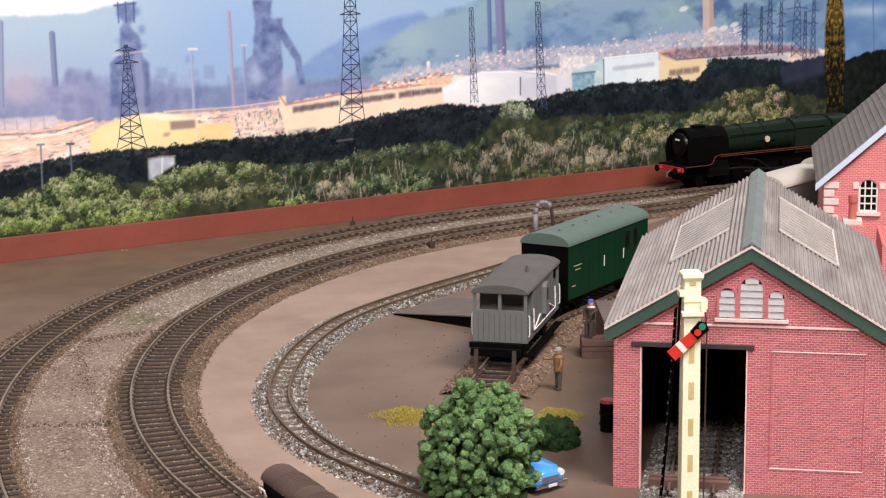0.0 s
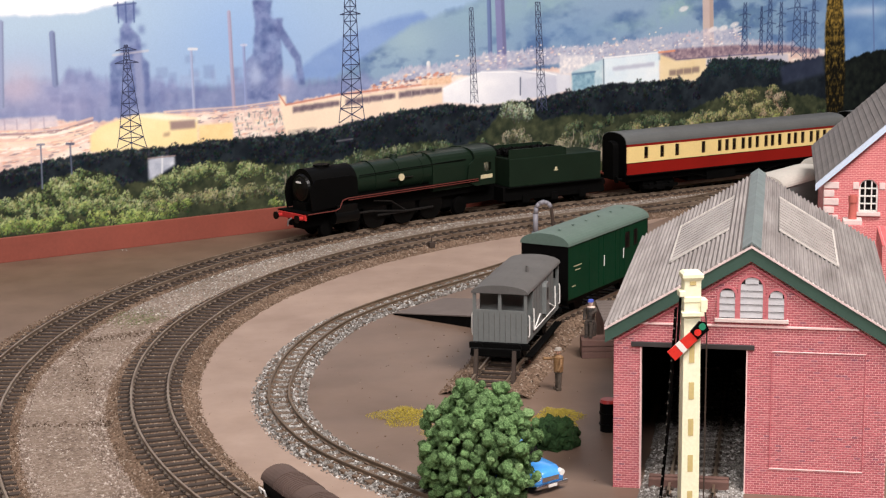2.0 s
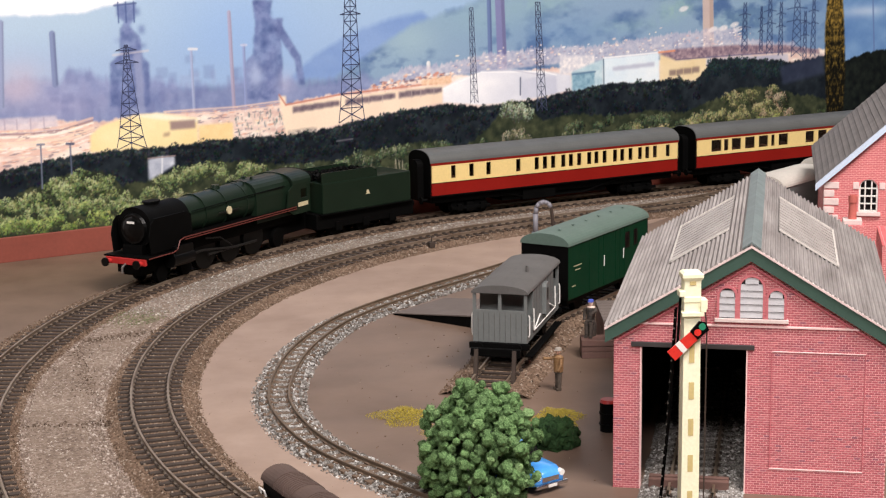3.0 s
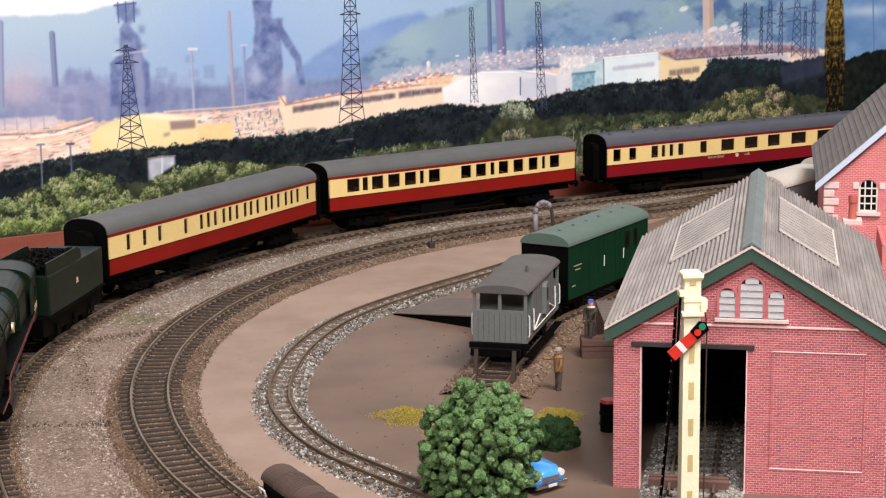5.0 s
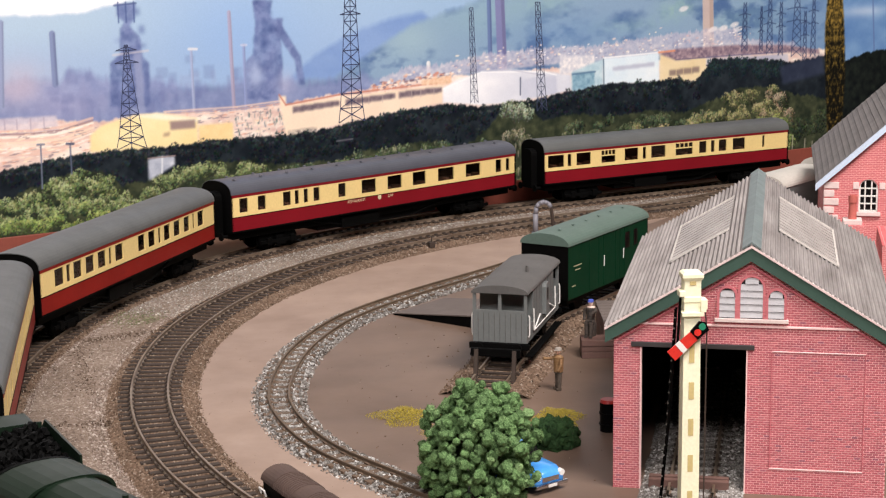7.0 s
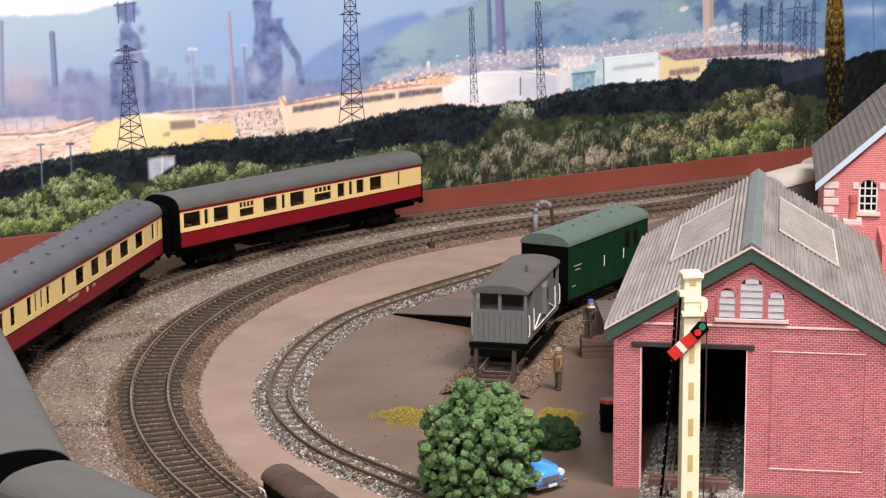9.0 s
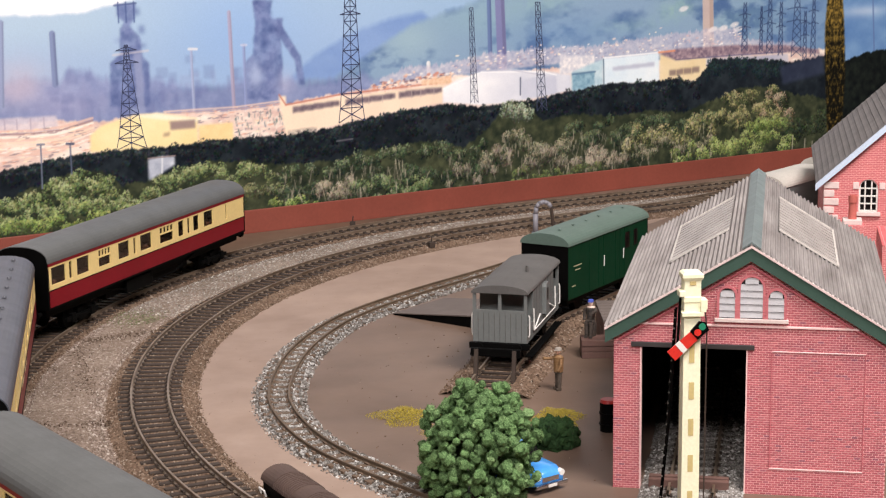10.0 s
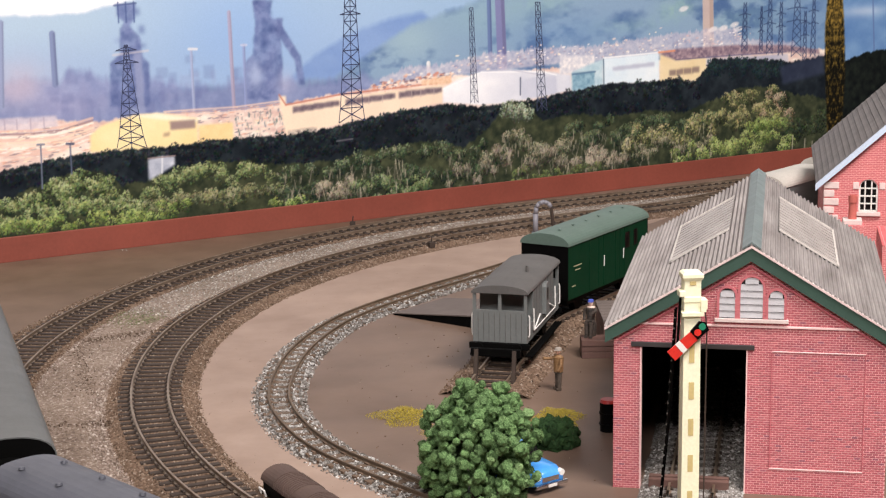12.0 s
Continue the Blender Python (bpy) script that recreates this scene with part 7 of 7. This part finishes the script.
prism(bm, [(-9.6, -2.25), (-9.6, 2.25), (-7.4, 2.2), (-7.4, -2.2)], -0.42, 0.42)
bmesh.ops.transform(bm, matrix=m, verts=bm.verts)
part("stripe", fix(bm), WHITE, arm, "white stripe")
bm = bmesh.new()
prism(bm, [(-2.2, -2.1), (-2.2, 2.2), (2.8, 2.8), (4.4, 0.8), (3.4, -2.2)], -0.5, 0.5)
bmesh.ops.transform(bm, matrix=m, verts=bm.verts)
part("spectacle", fix(bm), BLACK, arm, "black spectacle plate")
bm = bmesh.new()
cyl(bm, (2.4, -0.7, 0.6), (2.4, 0.7, 0.6), 1.35, seg=16)
bmesh.ops.transform(bm, matrix=m, verts=bm.verts)
part("lens", bm, GREEN_LENS, arm, "green lens")
bm = bmesh.new()
cyl(bm, (-0.4, -0.7, 0.1), (-0.4, 0.7, 0.1), 1.35, seg=16)
bmesh.ops.transform(bm, matrix=m, verts=bm.verts)
part("lens", bm, SIGNAL_RED, arm, "red lens")
bm = bmesh.new()
tube(bm, [(6.2, 0, 72), (6.0, 0, 0)], 0.28, 6)
tube(bm, [(5.2, 0, 84), (6.2, 0, 72)], 0.28, 6)
part("operating_wire", bm, SLEEPER, signal)
# ladder with pale rung ends
bm = bmesh.new()
tube(bm, [(-5.0, 4, 80), (-6.6, 6, 40), (-9.5, 8, 0)], 0.5, 6)
tube(bm, [(-4.0, 7, 80), (-5.4, 9, 40), (-8.5, 11, 0)], 0.5, 6)
step_ladder = part("ladder", bm, BLACK, signal, "black ladder behind the post")
for k in range(19):
    f = k / 19
    bm = bmesh.new()
    x = -9.5 + 4.5 * f
    cyl(bm, (x, 8 - 4 * f - 0.7, 80 * f + 1), (x + 1, 11 - 4 * f, 80 * f + 1), 0.32, seg=6)
    part("rung", bm, STEEL, step_ladder)
bm = bmesh.new()
tube(bm, [(-4.4, -2, 86), (-4.9, -2.5, 79), (-5.4, -2.5, 68)], 0.55, 6)
part("balance_rod", bm, BLACK, signal)

# ---------------------------------------------------------------- crossover between the main lines and small trackside fittings
def mix_line(s):
    a, d = inner_line(560 + s)
    b, e = main_line(640 + s)
    f = max(0.0, min(1.0, s / 260))
    f = f * f * (3 - 2 * f)
    return a.lerp(b, f), d.lerp(e, f).normalized()


track("crossover_track", "crossover between the two main lines", mix_line, 0, 280, 16.5, RAIL_Z + 0.05, (3.2, 30, 1.4), 9, None)
motor = thing("point_lever", "small dark point lever box beside the track", "point lever", at(-66, 1252, 2))
bm = bmesh.new()
box(bm, -2, 2, -2, 2, 0, 4, 0.4)
tube(bm, [(0, 0, 3), (0.5, 0, 8)], 0.4, 6)
part("lever", bm, SLEEPER, motor)
copy_thing(motor, at(-8, 1168, 2, 0, 0, 30))
copy_thing(motor, at(106, 1258, 2, 0, 0, 60))
# ---------------------------------------------------------------- loose stones of the ballast
chips("loose_stones_narrow", "light grey loose stones along the narrow gauge line", ST_GREY, strew(narrow_line, 0, NARROW_LEN, 11000, 7, 2.0, 6.5), 0.72)
chips("loose_stones_cess", "tan loose stones between the main lines", ST_TAN, strew(between_lines, -300, 190, 30000, 15, 2.5, 11), 0.6)
chips("loose_stones_pale", "pale grey loose stones between the main lines", ST_PALE, strew(between_lines, 130, 760, 26000, 15, 2.6, 9), 0.6)


def drift(x0, y0, x1, y1, wide, count, z):
    """Spots strewn along a short strip."""
    out = []
    for _ in range(count):
        f, a = random.random(), random.gauss(0, wide)
        d = Vector((x1 - x0, y1 - y0)).normalized()
        out.append((x0 + (x1 - x0) * f - d.y * a + 3 * noise.noise((f * 5, 2.0, 1.0)), y0 + (y1 - y0) * f + d.x * a, z + random.uniform(0, 0.5)))
    return out


chips("moss_flock", "greenish flock on the ballast between the main lines", ST_MOSS, drift(-192, 972, -163, 956, 10, 650, 2.2), 0.5)
chips("dirt_seam", "dark dirt along a seam in the ballast", ST_DIRT, drift(-196, 910, -158, 932, 3.4, 330, 2.3) + drift(-190, 754, -144, 755, 2.4, 200, 2.3) + drift(-196, 905, -170, 800, 3.5, 300, 2.2), 0.5)
chips("loose_stones_outer", "brown loose stones along the outer line", ST_BROWN, strew(main_line, -300, 1000, 30000, 15, 3.4, 12), 0.5)
chips("loose_stones_inner", "brown loose stones along the inner line", ST_BROWN, strew(inner_line, -300, 760, 34000, 15, 3.4, 9.5), 0.44)
chips("loose_stones_siding", "grey brown loose stones beside the siding", ST_BROWN, strew(siding_line, -6, SIDING_LEN, 6000, 15, 3.0, 8), 0.6)
chips("loose_stones_shed", "grey loose stones in the shed doorway", ST_GREY, strew(shed_line, -34, 184, 5000, 15, 2.2, 5), 0.75)
spots = [(random.uniform(-120, 70), random.uniform(640, 1180), 0.1) for _ in range(500)]
chips("scattered_grit", "odd grit scattered on the painted board", ST_BROWN, spots, 0.4)
spots = [(random.uniform(-330, -230), random.uniform(1040, 1150), 0.1) for _ in range(8)] + [(-222, 1180, 0.5), (-220, 1181, 0.4), (-219, 1179, 0.4)]
chips("pale_grit", "pale grit at the foot of the wall", ST_GREY, spots, 0.6)

# ---------------------------------------------------------------- bricks of the shed front
def brick_spots():
    out = []
    row, z = 0, 0.1
    while z < APEX - 1:
        x = -1.15 * (row % 2)
        while x < W:
            a, b = max(x, 0.0), min(x + 2.12, W)
            zz = z + 0.74
            mid = (a + b) / 2
            inside = b - a > 0.6 and zz < min(gable(a), gable(b)) - 0.2
            door = b > DOOR0 - 0.1 and a < DOOR1 + 0.1 and z < DOORZ + 0.1
            if inside and not door:
                out.append((a, b, z, zz))
            elif door and z < DOORZ:
                if a < DOOR0 - 0.2 and b > DOOR0 - 0.1:
                    out.append((a, min(b, DOOR0 - 0.03), z, zz))
                if b > DOOR1 + 0.2 and a < DOOR1 + 0.1:
                    out.append((max(a, DOOR1 + 0.03), b, z, zz))
            x += 2.32
        z += 0.94
        row += 1
    return out


def brick_mesh(name, items):
    verts, faces = [], []
    for a, b, z0, z1 in items:
        k = len(verts)
        y = -0.07 - random.uniform(0, 0.03)
        e = 0.05
        verts += [(a * MM, 0, z0 * MM), (b * MM, 0, z0 * MM), (b * MM, 0, z1 * MM), (a * MM, 0, z1 * MM)]
        verts += [((a + e) * MM, y * MM, (z0 + e) * MM), ((b - e) * MM, y * MM, (z0 + e) * MM), ((b - e) * MM, y * MM, (z1 - e) * MM), ((a + e) * MM, y * MM, (z1 - e) * MM)]
        faces += [(k + 4, k + 5, k + 6, k + 7), (k, k + 1, k + 5, k + 4), (k + 1, k + 2, k + 6, k + 5), (k + 2, k + 3, k + 7, k + 6), (k + 3, k, k + 4, k + 7)]
    mesh = bpy.data.meshes.new(name)
    mesh.from_pydata(verts, [], faces)
    return mesh


every = brick_spots()
single = [b for b in every if abs(b[1] - b[0] - 2.12) < 0.01 and 53 < b[0] < 59 and b[2] < 58] + [b for b in every if abs(b[1] - b[0] - 2.12) < 0.01 and b[0] < 8 and 10 < b[2] < 58]
single = single[:290]
chosen = set(single)
mesh = brick_mesh("brick", [(0, 2.12, 0, 0.74)])
mesh.materials.append(BRICK_PIECE)
for a, b, z0, z1 in single:
    ob = new("brick", mesh)
    ob.parent = front
    ob.matrix_basis = at(a, 0, z0)
mesh = brick_mesh("brickwork", [b for b in every if b not in chosen])
mesh.materials.append(BRICK_ALL)
rest = new("brickwork", mesh)
rest.parent = front
tagged(rest, kind="stuff")

# ---------------------------------------------------------------- the room round the layout
ROOM_PAINT = paint("room_wall_paint", (0.30, 0.29, 0.28), 0.9, 0.05, 30, 300)
for nm, b in (("wall_south", (-2200, 3200, -1900, -1800, -900, 1900)), ("wall_west", (-2300, -2200, -1900, 2900, -900, 1900)), ("wall_east", (3200, 3300, -1900, 2900, -900, 1900)), ("wall_north", (-2200, 3200, 2800, 2900, -900, 1900)), ("ceiling", (-2300, 3300, -1900, 2900, 1900, 2000)), ("floor", (-2300, 3300, -1900, 2900, -1000, -900))):
    bm = bmesh.new()
    box(bm, *b)
    tagged(part(nm, bm, ROOM_PAINT), "plain painted " + nm.split("_")[0] + " of the room", nm.split("_")[0], kind="structure")


# ---------------------------------------------------------------- the train runs round the curve
def front_place(t):
    """Where the engine's buffer beam is on the outer line."""
    rows = ((0, 716), (2.5, 273), (3.2, 149), (5.5, -242), (6.5, -419), (9.5, -947), (12, -1390))
    for (a, p), (b, q) in zip(rows, rows[1:]):
        if t <= b:
            return p + (q - p) * (t - a) / (b - a)


def vehicle_pose(s_front, s_rear, ahead):
    """A vehicle over its two pivots; ahead: how far its origin lies before the front pivot."""
    a, b = main_line(s_front)[0], main_line(s_rear)[0]
    d = (a - b).normalized()
    p = a + d * ahead
    return at(p.x, p.y, RAIL_Z, 0, 0, math.degrees(math.atan2(d.y, d.x)))


def motions():
    times = [k * 0.25 for k in range(49)]
    walk(engine, [(t, vehicle_pose(front_place(t) + 36, front_place(t) + 132, 36)) for t in times])
    walk(coal_tender, [(t, vehicle_pose(front_place(t) + 206, front_place(t) + 258, -26)) for t in times])
    for ob, start, length in ((coach_1, 298, 228), (coach_2, 544, 225), (coach_3, 798, 268), (coach_4, 1090, 241)):
        half = length / 2
        walk(ob, [(t, vehicle_pose(front_place(t) + start + half * 0.32, front_place(t) + start + half * 1.68, -half * 0.68)) for t in times])


motions()
